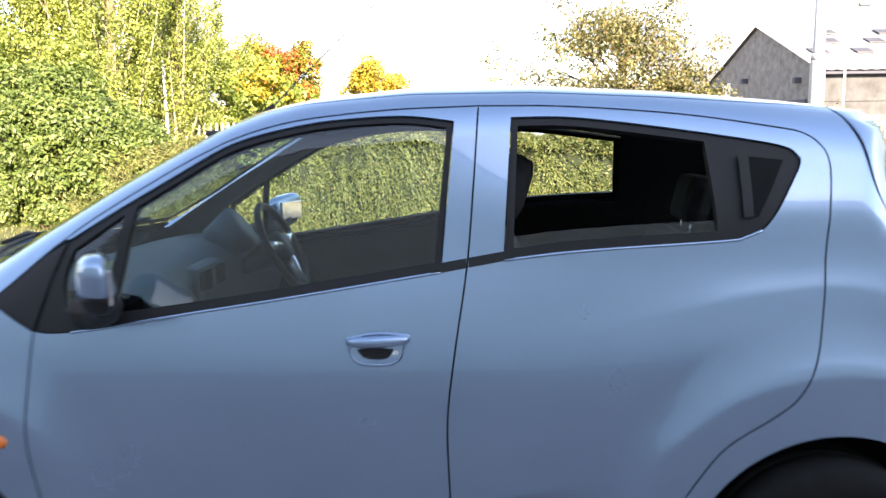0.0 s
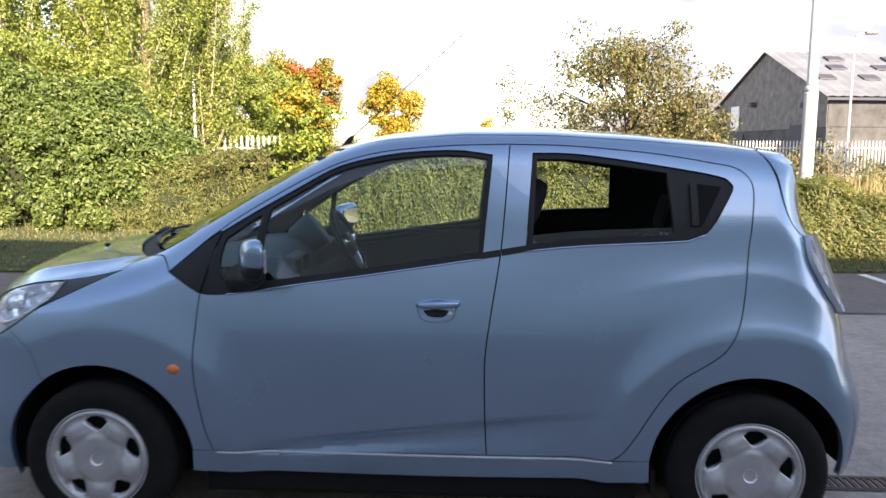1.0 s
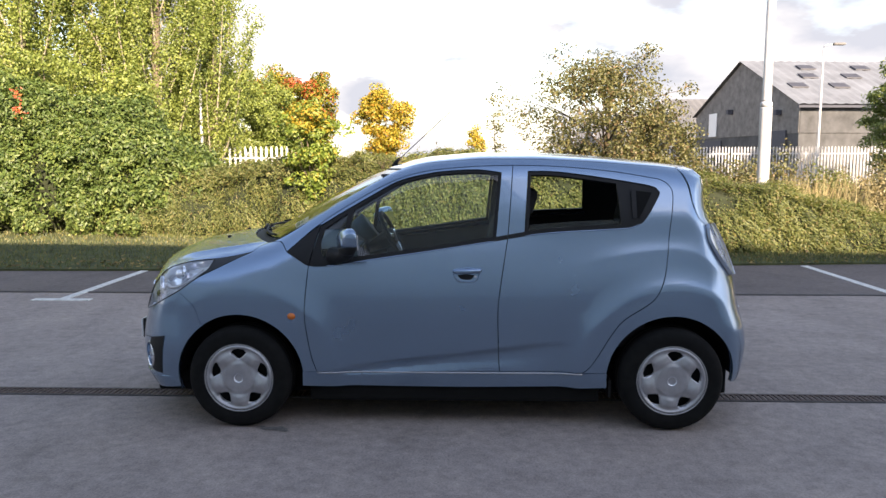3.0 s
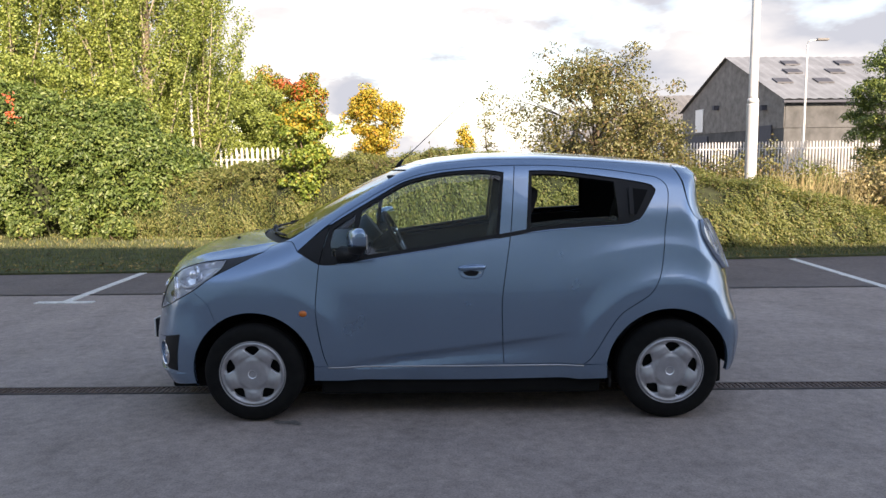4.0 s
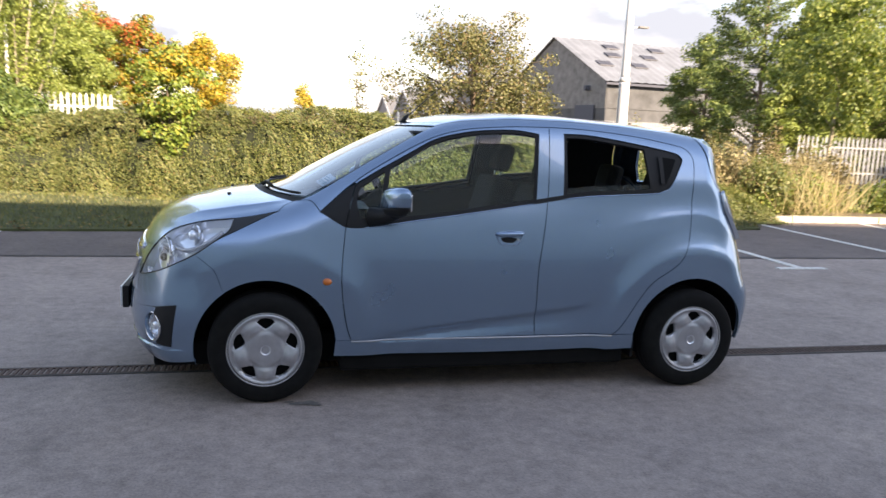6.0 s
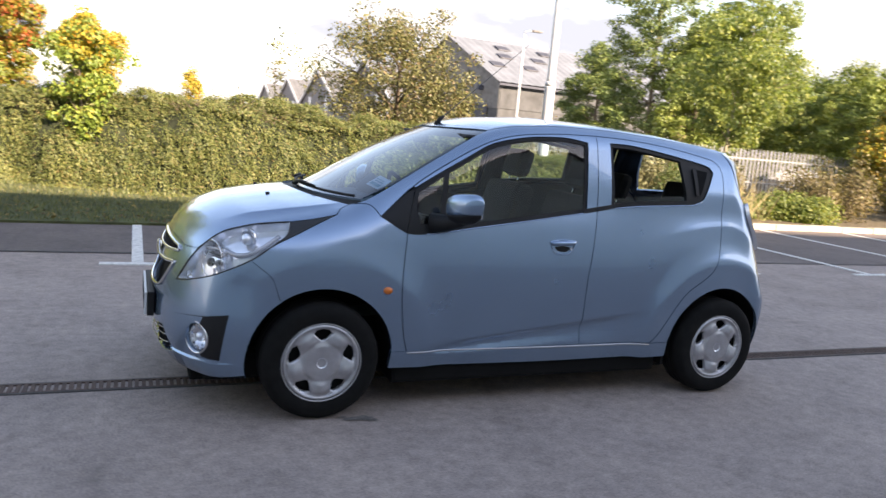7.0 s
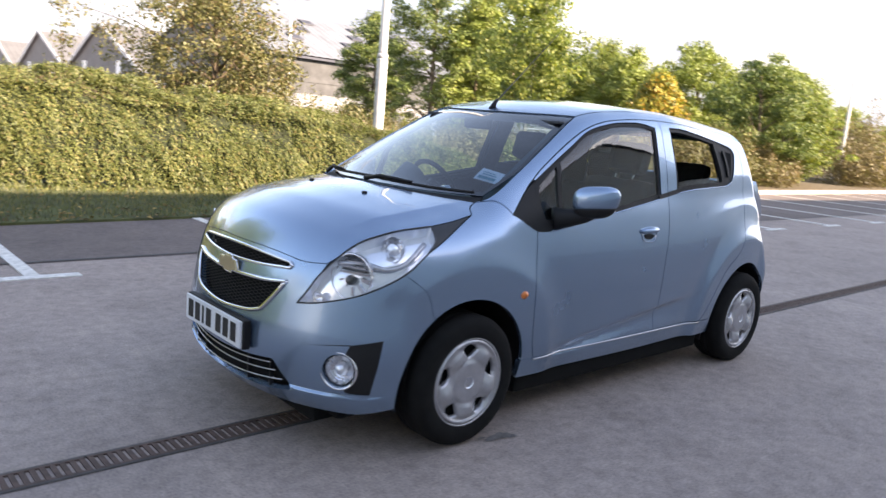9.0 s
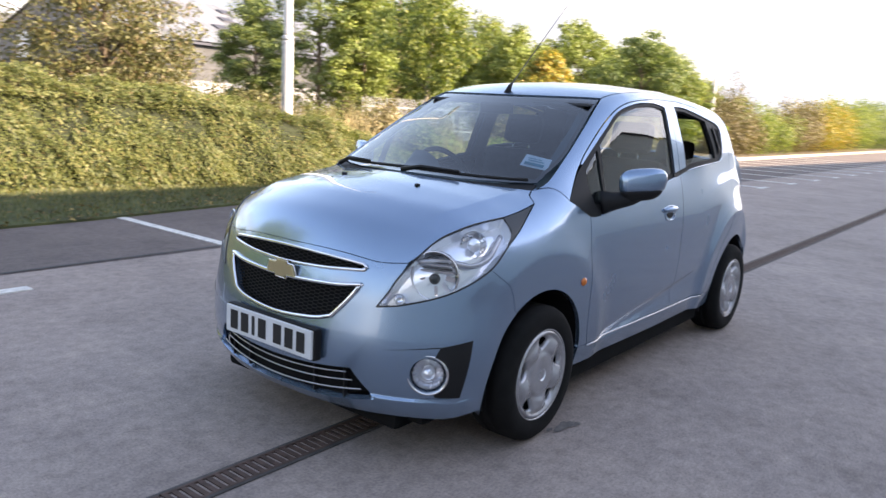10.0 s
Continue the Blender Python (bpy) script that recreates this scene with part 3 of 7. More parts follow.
for i in range(60):
    x0, x1 = -30 + i * 2, -28 + i * 2
    wav = 0.02 * math.sin(i * 1.3), 0.02 * math.sin((i + 1) * 1.3)
    y0, y1 = 3.38 - 0.0021 * x0 + wav[0], 3.38 - 0.0021 * x1 + wav[1]
    a = [bm.verts.new(p) for p in ((x0, y0 - 0.018, 0.008), (x1, y1 - 0.018, 0.008), (x1, y1 + 0.018, 0.008), (x0, y0 + 0.018, 0.008))]
    bm.faces.new(a)
tagged(part("tar_joint", bm, TAR, None), "black tar joint between two asphalt surfaces", "joint", kind="structure")
for i in range(-3, 17):
    x = -1.97 + 2.262 * i - (0.02 * i if i > 0 else 0)
    foot, far = 2.86 - 0.024 * x, 5.6 if x < 6 else 6.78
    bm = bmesh.new()
    box(bm, (x - 0.05, foot, 0.0), (x + 0.05, far, 0.010))
    box(bm, (x - 0.31, foot - 0.1, 0.0), (x + 0.31, foot, 0.010))
    tagged(part("parking_line", bm, LINE, None), "worn white painted bay line ending in a tee", "road marking", "bay lines", "structure")

# oil stain by the front wheel
bm = bmesh.new()
for cx, cy, rx, ry in ((-0.99, -0.82, 0.075, 0.024), (-0.93, -0.85, 0.028, 0.012), (-1.07, -0.795, 0.022, 0.010)):
    bm.faces.new([bm.verts.new((cx + rx * math.cos(a) * (1 + 0.22 * math.sin(3 * a + 9 * cx) + 0.12 * math.sin(7 * a)), cy + ry * math.sin(a) * (1 + 0.25 * math.cos(5 * a) + 0.15 * math.sin(8 * a + 40 * cx)), 0.005)) for a in np.linspace(0, math.tau, 24, endpoint=False)])
tagged(part("oil_stain", bm, OIL, None), "small dark oil stain on the asphalt", "stain", kind="structure")

# ---- the tall unit behind the camera that shades the car park ----
unit_block = thing("industrial_unit", "tall grey metal-clad industrial unit along the car park", "building", at=(10, -11, 0))
unit_block.rotation_euler = (0, 0, radians(-5))
bm = bmesh.new()
box(bm, (-75, -25, 0), (95, 0, 8.8))
part("wall", bm, CLADDING, unit_block)
bm = bmesh.new()
box(bm, (-75.2, -25.2, 8.8), (95.2, 0.15, 8.92), 0.03)
part("roof_edge", bm, DOORWAY, unit_block)

# ---- hedge ----
hedge_base = curve([-9.0, -6.9, -4.0, -0.3, 2.8, 4.9, 7.2], [10.6, 9.6, 8.8, 7.75, 7.0, 6.65, 6.75], 0.5)
hedge_top = curve([-7.0, -4.5, -2.4, 0.0, 2.2, 4.0, 5.5, 6.6, 7.4], [1.20, 1.30, 1.46, 1.49, 1.38, 1.21, 0.93, 0.60, 0.20], 0.4)


def hedge_point(u, v):
    """u along the hedge, v round its section from the foot of the front face (0) over the top (about 0.62) to the back."""
    h = hedge_top(u)
    a = np.clip(v, 0, 1) * 2.7
    yy = 0.55 - 0.85 * np.cos(a * 0.9) * np.where(a < 1.57, 1.0, 1.0)
    y = hedge_base(u) + 0.30 + yy
    z = h * np.clip(np.sin(np.clip(a * 0.72 + 0.02, 0, 1.95)), 0, 1)
    p = np.stack([u, y, z], -1)
    w = wobble(p, 0.30, 11) * 0.15 + wobble(p, 1.3, 12) * 0.13 + wobble(p * np.array([1.0, 1.0, 0.55]), 0.42, 14) * 0.11
    p[..., 1] -= w
    p[..., 2] += w * 0.8 * np.clip(z / 1.2, 0, 1)
    return p


rng = np.random.default_rng(21)
hedge = thing("hedge", "long clipped olive-green hedge with drooping shoots on the verge", "hedge")
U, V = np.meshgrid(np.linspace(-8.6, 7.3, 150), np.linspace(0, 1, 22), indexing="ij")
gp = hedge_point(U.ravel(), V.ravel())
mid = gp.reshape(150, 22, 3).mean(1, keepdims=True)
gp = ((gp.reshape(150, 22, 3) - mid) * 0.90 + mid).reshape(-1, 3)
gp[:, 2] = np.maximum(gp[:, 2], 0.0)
# dark sheet inside the hedge; its colour stands for shade between the shoots
raw_part("shade_core", gp, [(i * 22 + j, (i + 1) * 22 + j, (i + 1) * 22 + j + 1, i * 22 + j + 1) for i in range(149) for j in range(21)], CORE, hedge)
n, per = 25000, 9
u, v = rng.uniform(-8.6, 7.35, n), rng.uniform(0.02, 0.86, n) ** 0.9
start = hedge_point(u, v)
e = 0.02
du, dv = hedge_point(u + e, v) - start, hedge_point(u, v + e) - start
nrm = unit(np.cross(dv, du))
nrm *= np.sign((nrm * np.array([0, -1, 0.6])).sum(1, keepdims=True))
start = start + nrm * (0.13 * wobble(start, 0.13, 5) + 0.03 * wobble(start, 0.05, 6))[:, None]
way = unit(np.array([0.42, -0.25, -0.9]) + nrm * 0.40 + rng.normal(size=(n, 3)) * 0.34)
way[v > 0.5] = unit(way[v > 0.5] * np.array([1, 1, 0.2]) + np.array([0, -0.2, 0.35]))
length = rng.uniform(0.12, 0.40, n)
tt = np.linspace(0.0, 1, per)
pos = (start[:, None] + way[:, None] * (length[:, None] * tt)[..., None] + np.array([0, 0, -1.0]) * (length[:, None] * tt ** 2 * 0.35)[..., None]).reshape(-1, 3)
pos += rng.normal(size=pos.shape) * 0.012 + np.repeat(nrm, per, 0) * rng.uniform(-0.03, 0.05, (n * per, 1))
pos[:, 2] = np.maximum(pos[:, 2], 0.04)
out = unit(np.repeat(nrm + rng.normal(size=(n, 3)) * 0.55, per, 0) + rng.normal(size=pos.shape) * 0.25 + np.array([0, 0, 0.25]))
tip = unit(np.repeat(way, per, 0) + rng.normal(size=pos.shape) * 0.36)
leaf_part("foliage", pos, out, tip, rng.uniform(0.030, 0.068, len(pos)), HEDGE_LEAF, hedge, 0.36)
n = 260
u = rng.uniform(-6, 4.5, n)
bm = bmesh.new()
for a in hedge_point(u, np.full(n, 0.5)):
    d = Vector(rng.normal(size=3)) * 0.10
    a = Vector(a)
    tube(bm, [a, a + Vector((d.x * 0.5, d.y * 0.5, 0.10)), a + Vector((d.x * 1.3, d.y, 0.14 + abs(d.z)))], [0.004, 0.003, 0.001], 3, False)
tagged(part("new_growth", bm, TWIG, hedge, "thin upright shoots"), "thin upright shoots", kind="stuff")

# ---- laurel bank and trees behind ----
def bank(name, label, x0, x1, y_front, depth, height, leaf, seed, clumps, per, clump_r, size):
    rng = np.random.default_rng(seed)
    root = thing(name, label, "hedge")

    def place(u, v):
        z = height(u) * np.sin(np.clip(v * 1.9, 0, 1.571)) ** 0.85
        y = y_front(u) + depth * np.where(v < 0.6, 0.9 * (1 - np.cos(v * 1.3)) , 0.26 + (v - 0.6) * 1.8)
        p = np.stack([u, y, z], -1)
        w = wobble(p, 0.20, seed) * 0.22 + wobble(p, 0.52, seed + 2) * 0.26 + wobble(p, 1.6, seed + 1) * 0.26 - 0.45 * (1 - ramp(z, 0.10, 0.55))
        p[..., 1] -= w
        p[..., 2] += w * 0.5 * np.clip(z, 0, 1)
        return p

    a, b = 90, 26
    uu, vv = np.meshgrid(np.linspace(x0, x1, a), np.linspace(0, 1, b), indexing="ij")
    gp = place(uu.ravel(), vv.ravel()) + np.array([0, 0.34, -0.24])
    # dark backing sheet, coloured as the shade in the gaps of the leaves
    raw_part("shade_core", gp, [(i * b + j, (i + 1) * b + j, (i + 1) * b + j + 1, i * b + j + 1) for i in range(a - 1) for j in range(b - 1)], CORE, root)
    u, v = rng.uniform(x0, x1, clumps), rng.uniform(0.02, 0.95, clumps)
    p = place(u, v)
    e = 0.03
    nr = unit(np.cross(place(u, v + e) - p, place(u + e, v) - p))
    nr *= np.sign((nr * np.array([0, -1, 0.6])).sum(1, keepdims=True))
    r = rng.uniform(0.55, 1.25, clumps) * clump_r
    c = np.repeat(p + nr * rng.uniform(-0.26, 0.06, (clumps, 1)), per, 0)
    d = unit(rng.normal(size=c.shape) + np.repeat(nr, per, 0) * 0.8)
    pos = c + d * (np.repeat(r, per) * rng.uniform(0.5, 1.08, len(c)))[:, None]
    pos[:, 2] = np.maximum(pos[:, 2], 0.05)
    out = unit(d + rng.normal(size=c.shape) * 0.5 + np.array([0, 0, 0.35]))
    tip = unit(rng.normal(size=c.shape) + np.array([0, -0.2, -0.8]))
    leaf_part("foliage", pos, out, tip, rng.uniform(0.7, 1.3, len(c)) * size, leaf, root, 0.5)
    return root


def poplar(label, at, height, spread, seed, limbs=30, lean=0.0, per=92):
    """An upright tree: steep pale limbs, each a plume of small leaves, with gaps between."""
    rng = np.random.default_rng(seed)
    root = thing("poplar", label, "tree", at=at)
    bm = bmesh.new()
    spine = [(lean * f * f * height, 0.0, height * 0.9 * f) for f in np.linspace(0, 1, 9)]
    tube(bm, spine, [0.20 * (1 - 0.88 * f) for f in np.linspace(0, 1, 9)], 9)
    part("trunk", bm, BARK, root, smooth=True)
    centres, ways, radii = [], [], []
    for i in range(limbs):
        f = 0.03 + 0.83 * (i / limbs) ** 1.15
        a = i * 2.4 + rng.uniform(-0.5, 0.5)
        start = np.array([lean * f * f * height, 0.0, height * 0.9 * f])
        reach = spread * rng.uniform(0.45, 1.0) * (1 - 0.55 * f)
        rise = min(height - start[2], rng.uniform(0.26, 0.42) * height)
        end = start + np.array([math.cos(a) * reach + lean * rise, math.sin(a) * reach, rise])
        knee = start + np.array([math.cos(a) * reach * 0.75, math.sin(a) * reach * 0.75, rise * 0.38])
        t = np.linspace(0, 1, 9)[:, None]
        run = (1 - t) ** 2 * start + 2 * t * (1 - t) * knee + t * t * end
        g = 0.050 * (1 - 0.6 * f)
        bm = bmesh.new()
        tube(bm, [tuple(q) for q in run], [g * (1 - 0.85 * k) for k in np.linspace(0, 1, 9)], 5, False)
        part("limb", bm, PALE_BARK, root, smooth=True)
        n = max(4, int(np.linalg.norm(end - start) / 0.24))
        for k in np.linspace(0.22, 1.04, n):
            q = (1 - k) ** 2 * start + 2 * k * (1 - k) * knee + k * k * end
            side = rng.normal(size=3) * np.array([0.16, 0.16, 0.10]) * (1.25 - 0.7 * k)
            centres.append(q + side)
            ways.append(unit(end - knee + rng.normal(size=3) * 0.35))
            radii.append(rng.uniform(0.20, 0.36) * (1.15 - 0.40 * k))
    c, w, r = np.repeat(np.array(centres), per, 0), np.repeat(np.array(ways), per, 0), np.repeat(np.array(radii), per)
    d = rng.normal(size=c.shape)
    d = unit(d) * (r * rng.uniform(0.3, 1.0, len(c)))[:, None]
    pos = c + d + w * (d * w).sum(1, keepdims=True) * 1.1
    out = unit(d + rng.normal(size=c.shape) * 0.10 + np.array([0, 0, 0.03]))
    tip = unit(w + rng.normal(size=c.shape) * 0.8 + np.array([0, 0, -0.5]))
    leaf_part("crown", pos, out, tip, rng.uniform(0.65, 1.25, len(c)) * 0.078, POPLAR_LEAF, root, 0.66)
    return root


bank("laurel_hedge", "tall dense glossy green laurel hedge on the verge", -11.8, -5.15, lambda u: 9.75 + 0 * u, 2.2,
     lambda u: 2.72 + 0.22 * np.sin(u * 1.1) + 0.13 * np.sin(u * 3.3 + 1) + 0.09 * np.sin(u * 7.1) - 1.7 * ramp(u, -6.9, -5.2), LAUREL_LEAF, 31, 640, 125, 0.27, 0.088)

laurel = bpy.data.objects["laurel_hedge"]
rng = np.random.default_rng(33)
p = np.repeat(np.array([(-8.62, 9.62, 2.74), (-8.53, 9.52, 2.42)]), 26, 0) + rng.normal(size=(52, 3)) * 0.07
leaf_part("red_sprig", p, unit(rng.normal(size=p.shape) * 0.5 + np.array([0, -1, 0.3])), unit(rng.normal(size=p.shape)), rng.uniform(0.05, 0.09, 52), RED_LEAF, laurel, 0.5, "small sprigs of red leaves")["kind"] = "stuff"
# out-of-view hedge, added so the car's nose reflects less bright horizon
bank("laurel_hedge", "unseen hedge added to darken low reflections in the car's nose", -24, -11.9, lambda u: 9.75 + 0.02 * (u + 12), 2.2,
     lambda u: 3.0 + 0.3 * np.sin(u * 0.7) + 0.2 * np.sin(u * 2.3), LAUREL_LEAF, 36, 420, 60, 0.6, 0.20)
for x, y, h, s, sd, n in ((-14.2, 16.0, 11.5, 2.2, 1, 32), (-11.9, 15.4, 11.2, 2.1, 2, 38), (-10.3, 17.2, 10.6, 1.9, 3, 38), (-8.7, 16.4, 10.8, 1.8, 4, 40), (-7.6, 17.9, 9.6, 1.5, 6, 36)):
    poplar("tall yellow-green poplar with pale upright limbs", (x, y, 0), h, s, 40 + sd, n, 0.03)
for x, y, h, s, sd in ((-8.2, 13.4, 3.9, 0.9, 1), (-9.8, 12.8, 4.2, 1.3, 3), (-12.6, 12.6, 4.4, 1.4, 4), (-9.3, 19.8, 4.6, 1.5, 5), (-7.5, 19.9, 4.4, 1.35, 6), (-8.4, 21.5, 5.2, 1.5, 7)):
    tree("poplar_sucker", "bushy yellow-green sapling behind the laurel hedge", (x, y, 0), h, s, 0.4, POPLAR_LEAF, BARK, 50 + sd, 90, 130, 0.09, 0.36, 8, 0.06, 0.45)
tree("broadleaf_tree", "dense dark green tree behind the poplars", (-13.2, 19.0, 0), 12.0, 2.2, 0.8, DARK_LEAF, BARK, 57, 200, 110, 0.13, 0.5, 10, 0.16, 0.4)
tree("maple", "columnar maple turning orange and red at the top", (-6.95, 24.0, 0), 5.1, 1.65, 0.6, MAPLE_LEAF, BARK, 61, 120, 150, 0.11, 0.40, 8, 0.09, 0.5, (RED_LEAF, 10, 2.6, 4.4))
tree("maple", "slim maple in orange and red autumn leaf", (-5.4, 23.0, 0), 4.9, 0.75, 1.0, MAPLE_LEAF, BARK, 69, 50, 120, 0.11, 0.32, 7, 0.06, 0.55, (RED_LEAF, 9, 2.6, 4.4))
tree("maple", "small bright yellow-green maple growing through the hedge", (-2.75, 8.9, 0), 2.6, 0.58, 0.5, YOUNG_LEAF, BARK, 62, 60, 72, 0.072, 0.19, 12, 0.04, 0.55, (ORANGE_LEAF, 16, 2.05, 3.1))
tree("maple", "round green tree beginning to turn", (-6.75, 21.0, 0), 4.5, 1.15, 0.6, POPLAR_LEAF, BARK, 68, 60, 120, 0.09, 0.34, 7, 0.06, 0.5)
tree("cherry_tree", "small tree with bright orange and yellow autumn leaves", (-3.7, 29.8, 0), 4.9, 1.2, 1.2, ORANGE_LEAF, BARK, 63, 110, 90, 0.13, 0.36, 8, 0.06, 0.5)
tree("cherry_tree", "distant tree with orange autumn leaves", (0.6, 36.0, 0), 3.3, 0.5, 0.9, ORANGE_LEAF, BARK, 64, 34, 45, 0.13, 0.26, 5, 0.06, 0.5)
tree("sapling", "thin bare sapling with a few leaves", (0.78, 12.2, 0), 3.3, 0.22, 1.2, APPLE_LEAF, TWIG, 65, 16, 12, 0.07, 0.16, 5, 0.018, 0.5)
tree("apple_tree", "sparse spreading tree with olive and brown leaves", (2.95, 10.8, 0), 3.65, 1.75, 0.7, APPLE_LEAF, TWIG, 66, 150, 92, 0.066, 0.36, 22, 0.085, 0.38)
tree("hawthorn", "dense olive bush beneath the sparse tree", (4.1, 11.4, 0), 2.5, 0.95, 0.3, APPLE_LEAF, TWIG, 67, 60, 110, 0.075, 0.34, 8, 0.05, 0.45)
for x, y, h, s, leaf, sd in ((16.7, 20.5, 10.6, 2.1, DARK_LEAF, 1), (21.3, 20.4, 9.6, 2.7, TREE_LEAF, 2), (17.6, 18.9, 6.4, 1.5, POPLAR_LEAF, 11), (27.0, 19.6, 5.8, 2.2, TREE_LEAF, 3), (18.2, 26.5, 6.2, 1.7, DARK_LEAF, 4), (24.0, 16.0, 4.9, 2.0, POPLAR_LEAF, 5),
                             (18.9, 11.4, 3.4, 1.0, YELLOW_LEAF, 6), (27.5, 15.0, 5.8, 2.1, POPLAR_LEAF, 7), (31.5, 13.5, 5.4, 2.0, TREE_LEAF, 8), (36.0, 14.5, 5.4, 2.2, POPLAR_LEAF, 9), (41.0, 17.5, 6.0, 2.4, TREE_LEAF, 10)):
    tree("ash_tree" if leaf is TREE_LEAF else "birch_tree" if leaf is POPLAR_LEAF else "broadleaf_tree", "leafy %s tree at the edge of the car park" % ("green" if leaf is TREE_LEAF else "yellow-green" if leaf is POPLAR_LEAF else "yellowing" if leaf is YELLOW_LEAF else "dark green"),
         (x, y, 0), h, s, 0.25, leaf, BARK, 70 + sd, 280, 95, 0.115, 0.40, 14, 0.11, 0.34, flat=0.6)
tree("young_tree", "slim young tree with green leaves behind the kerb", (11.75, 10.8, 0), 5.1, 1.5, 1.45, TREE_LEAF, PALE_BARK, 90, 90, 110, 0.10, 0.36, 10, 0.06, 0.45)
for x, y, h, s, leaf, sd in ((22.4, 9.4, 4.5, 1.9, DARK_LEAF, 1), (24.9, 9.2, 3.3, 1.5, TREE_LEAF, 2)):
    tree("holly_tree", "dense dark evergreen tree beside the kerb", (x, y, 0), h, s, 0.2, leaf, BARK, 95 + sd, 190, 100, 0.10, 0.40, 12, 0.1, 0.22, flat=0.45)
for k, (x, y, sx, sy, h, leaf, cnt, lab) in enumerate(((8.7, 8.1, 1.4, 0.7, 0.72, YOUNG_LEAF, 3600, "low bright green bush"), (11.2, 8.2, 1.5, 0.7, 0.70, TREE_LEAF, 3800, "low bright green bush"), (8.9, 8.5, 1.0, 0.6, 0.9, DRY_STEM, 4600, "grey-brown dead flower stems"),
        (13.4, 8.9, 1.8, 0.9, 1.2, RUSSET_LEAF, 4400, "grey-brown twiggy thicket"), (16.8, 8.8, 1.7, 1.0, 1.5, RUSSET_LEAF, 4400, "russet bush"), (19.6, 9.0, 1.6, 1.1, 1.5, APPLE_LEAF, 4200, "olive-brown bush"), (22.2, 8.7, 1.2, 0.9, 1.3, RUSSET_LEAF, 3600, "russet bush"),
        (31.0, 8.9, 3.2, 1.3, 1.75, RUSSET_LEAF, 4600, "russet bush"), (36.0, 9.0, 3.8, 1.4, 2.0, TREE_LEAF, 4600, "green bush"), (42.0, 9.1, 4.4, 1.5, 2.3, RUSSET_LEAF, 4600, "russet bush"), (49, 9.2, 5.6, 1.7, 2.5, YELLOW_LEAF, 4600, "yellowing bush"), (58, 9.4, 6.0, 1.9, 3.0, TREE_LEAF, 4600, "green bush"),
        (72, 9.8, 9.5, 2.2, 3.2, DARK_LEAF, 4600, "dark green bush"), (7.9, 7.9, 0.9, 0.7, 0.9, HEDGE_LEAF, 3400, "olive bush at the end of the hedge"), (6.9, 9.6, 0.9, 0.6, 0.95, HEDGE_LEAF, 3000, "tangled olive bramble by the lamp post"), (7.4, 8.3, 0.8, 0.6, 0.9, DRY_STEM, 4600, "grey-brown dead flower stems"), (4.9, 9.4, 0.9, 0.6, 1.15, APPLE_LEAF, 3600, "tangled bramble behind the hedge"), (34.0, 10.4, 2.4, 1.3, 2.5, RUSSET_LEAF, 5200, "tall russet bush"), (7.9, 10.0, 1.2, 0.6, 1.05, APPLE_LEAF, 3000, "tangled bramble behind the hedge"), (10.4, 10.1, 1.2, 0.6, 1.15, RUSSET_LEAF, 3000, "grey-brown twiggy thicket"), (5.9, 10.0, 0.8, 0.5, 1.1, APPLE_LEAF, 2600, "tangled bramble behind the hedge"))):
    shrub("shrub", lab + " on the bed behind the kerb" if x > 8 else lab, (x, y, 0.05), (sx, sy, h), leaf, 120 + k, int(cnt * 1.9), 0.058 + 0.0013 * x)
for k, (x, y, h, s) in enumerate(((60, 30, 6, 4), (75, 27, 5.5, 5), (52, 24, 6.5, 3.5), (-24, 22, 9, 4), (46, 30, 6, 3), (-30, 16, 7, 4), (33, 26, 6, 3), (26, 24, 6.2, 2.4))):
    tree("broadleaf_tree", "distant green tree beyond the car park", (x, y, 0), h, s, 0.5, TREE_LEAF if k % 2 else DARK_LEAF, BARK, 140 + k, 150, 110, 0.22, 0.95, 7, 0.15, 0.42)

for k, (x, y, sx, h) in enumerate(((-7.35, 9.35, 0.55, 0.46), (-8.35, 9.3, 0.45, 0.38), (-6.35, 9.1, 0.4, 0.40), (-9.4, 9.3, 0.5, 0.42))):
    shrub("shrub", "low bright green sprigs at the foot of the laurel hedge", (x, y, 0.03), (sx, 0.30, h), DARK_LEAF, 160 + k, 1500, 0.075, 7)

# dry stems and grass by the lamp post
rng = np.random.default_rng(77)
n = 7200
hubs = np.stack([rng.uniform(5.0, 9.6, 46), rng.uniform(7.5, 9.9, 46)], 1)
p = np.concatenate([hubs[rng.integers(0, 46, n)] + rng.normal(size=(n, 2)) * 0.26, np.zeros((n, 1))], 1)
L = rng.uniform(0.4, 1.5, n) * rng.uniform(0.6, 1.0, n)
d = unit(np.stack([rng.normal(size=n) * 0.38, rng.normal(size=n) * 0.38, np.ones(n)], 1))
leaf_part("dry_grass", p + d * (L / 2)[:, None], unit(np.stack([rng.normal(size=n) * 0.5, -np.ones(n), np.zeros(n)], 1)), d, L, DRY_STEM, None, 0.012, "tall dry grass stems round the lamp post").update_tag()
bpy.data.objects["dry_grass"]["category"] = "dry grass"
n = 26000
p = np.stack([rng.uniform(-13, 7.0, n), rng.uniform(5.0, 10.0, n), np.full(n, 0.03)], 1)
near = np.interp(p[:, 0], [q[0] for q in VERGE], [q[1] for q in VERGE]) + np.abs(rng.normal(size=n)) * 0.03 - 0.05
p[:, 1] = near + (np.maximum(hedge_base(p[:, 0]) + 0.5 - near, 0.4)) * rng.uniform(0, 1, n)
L = rng.uniform(0.03, 0.085, n)
d = unit(np.stack([rng.normal(size=n) * 0.45, rng.normal(size=n) * 0.45, np.ones(n)], 1))
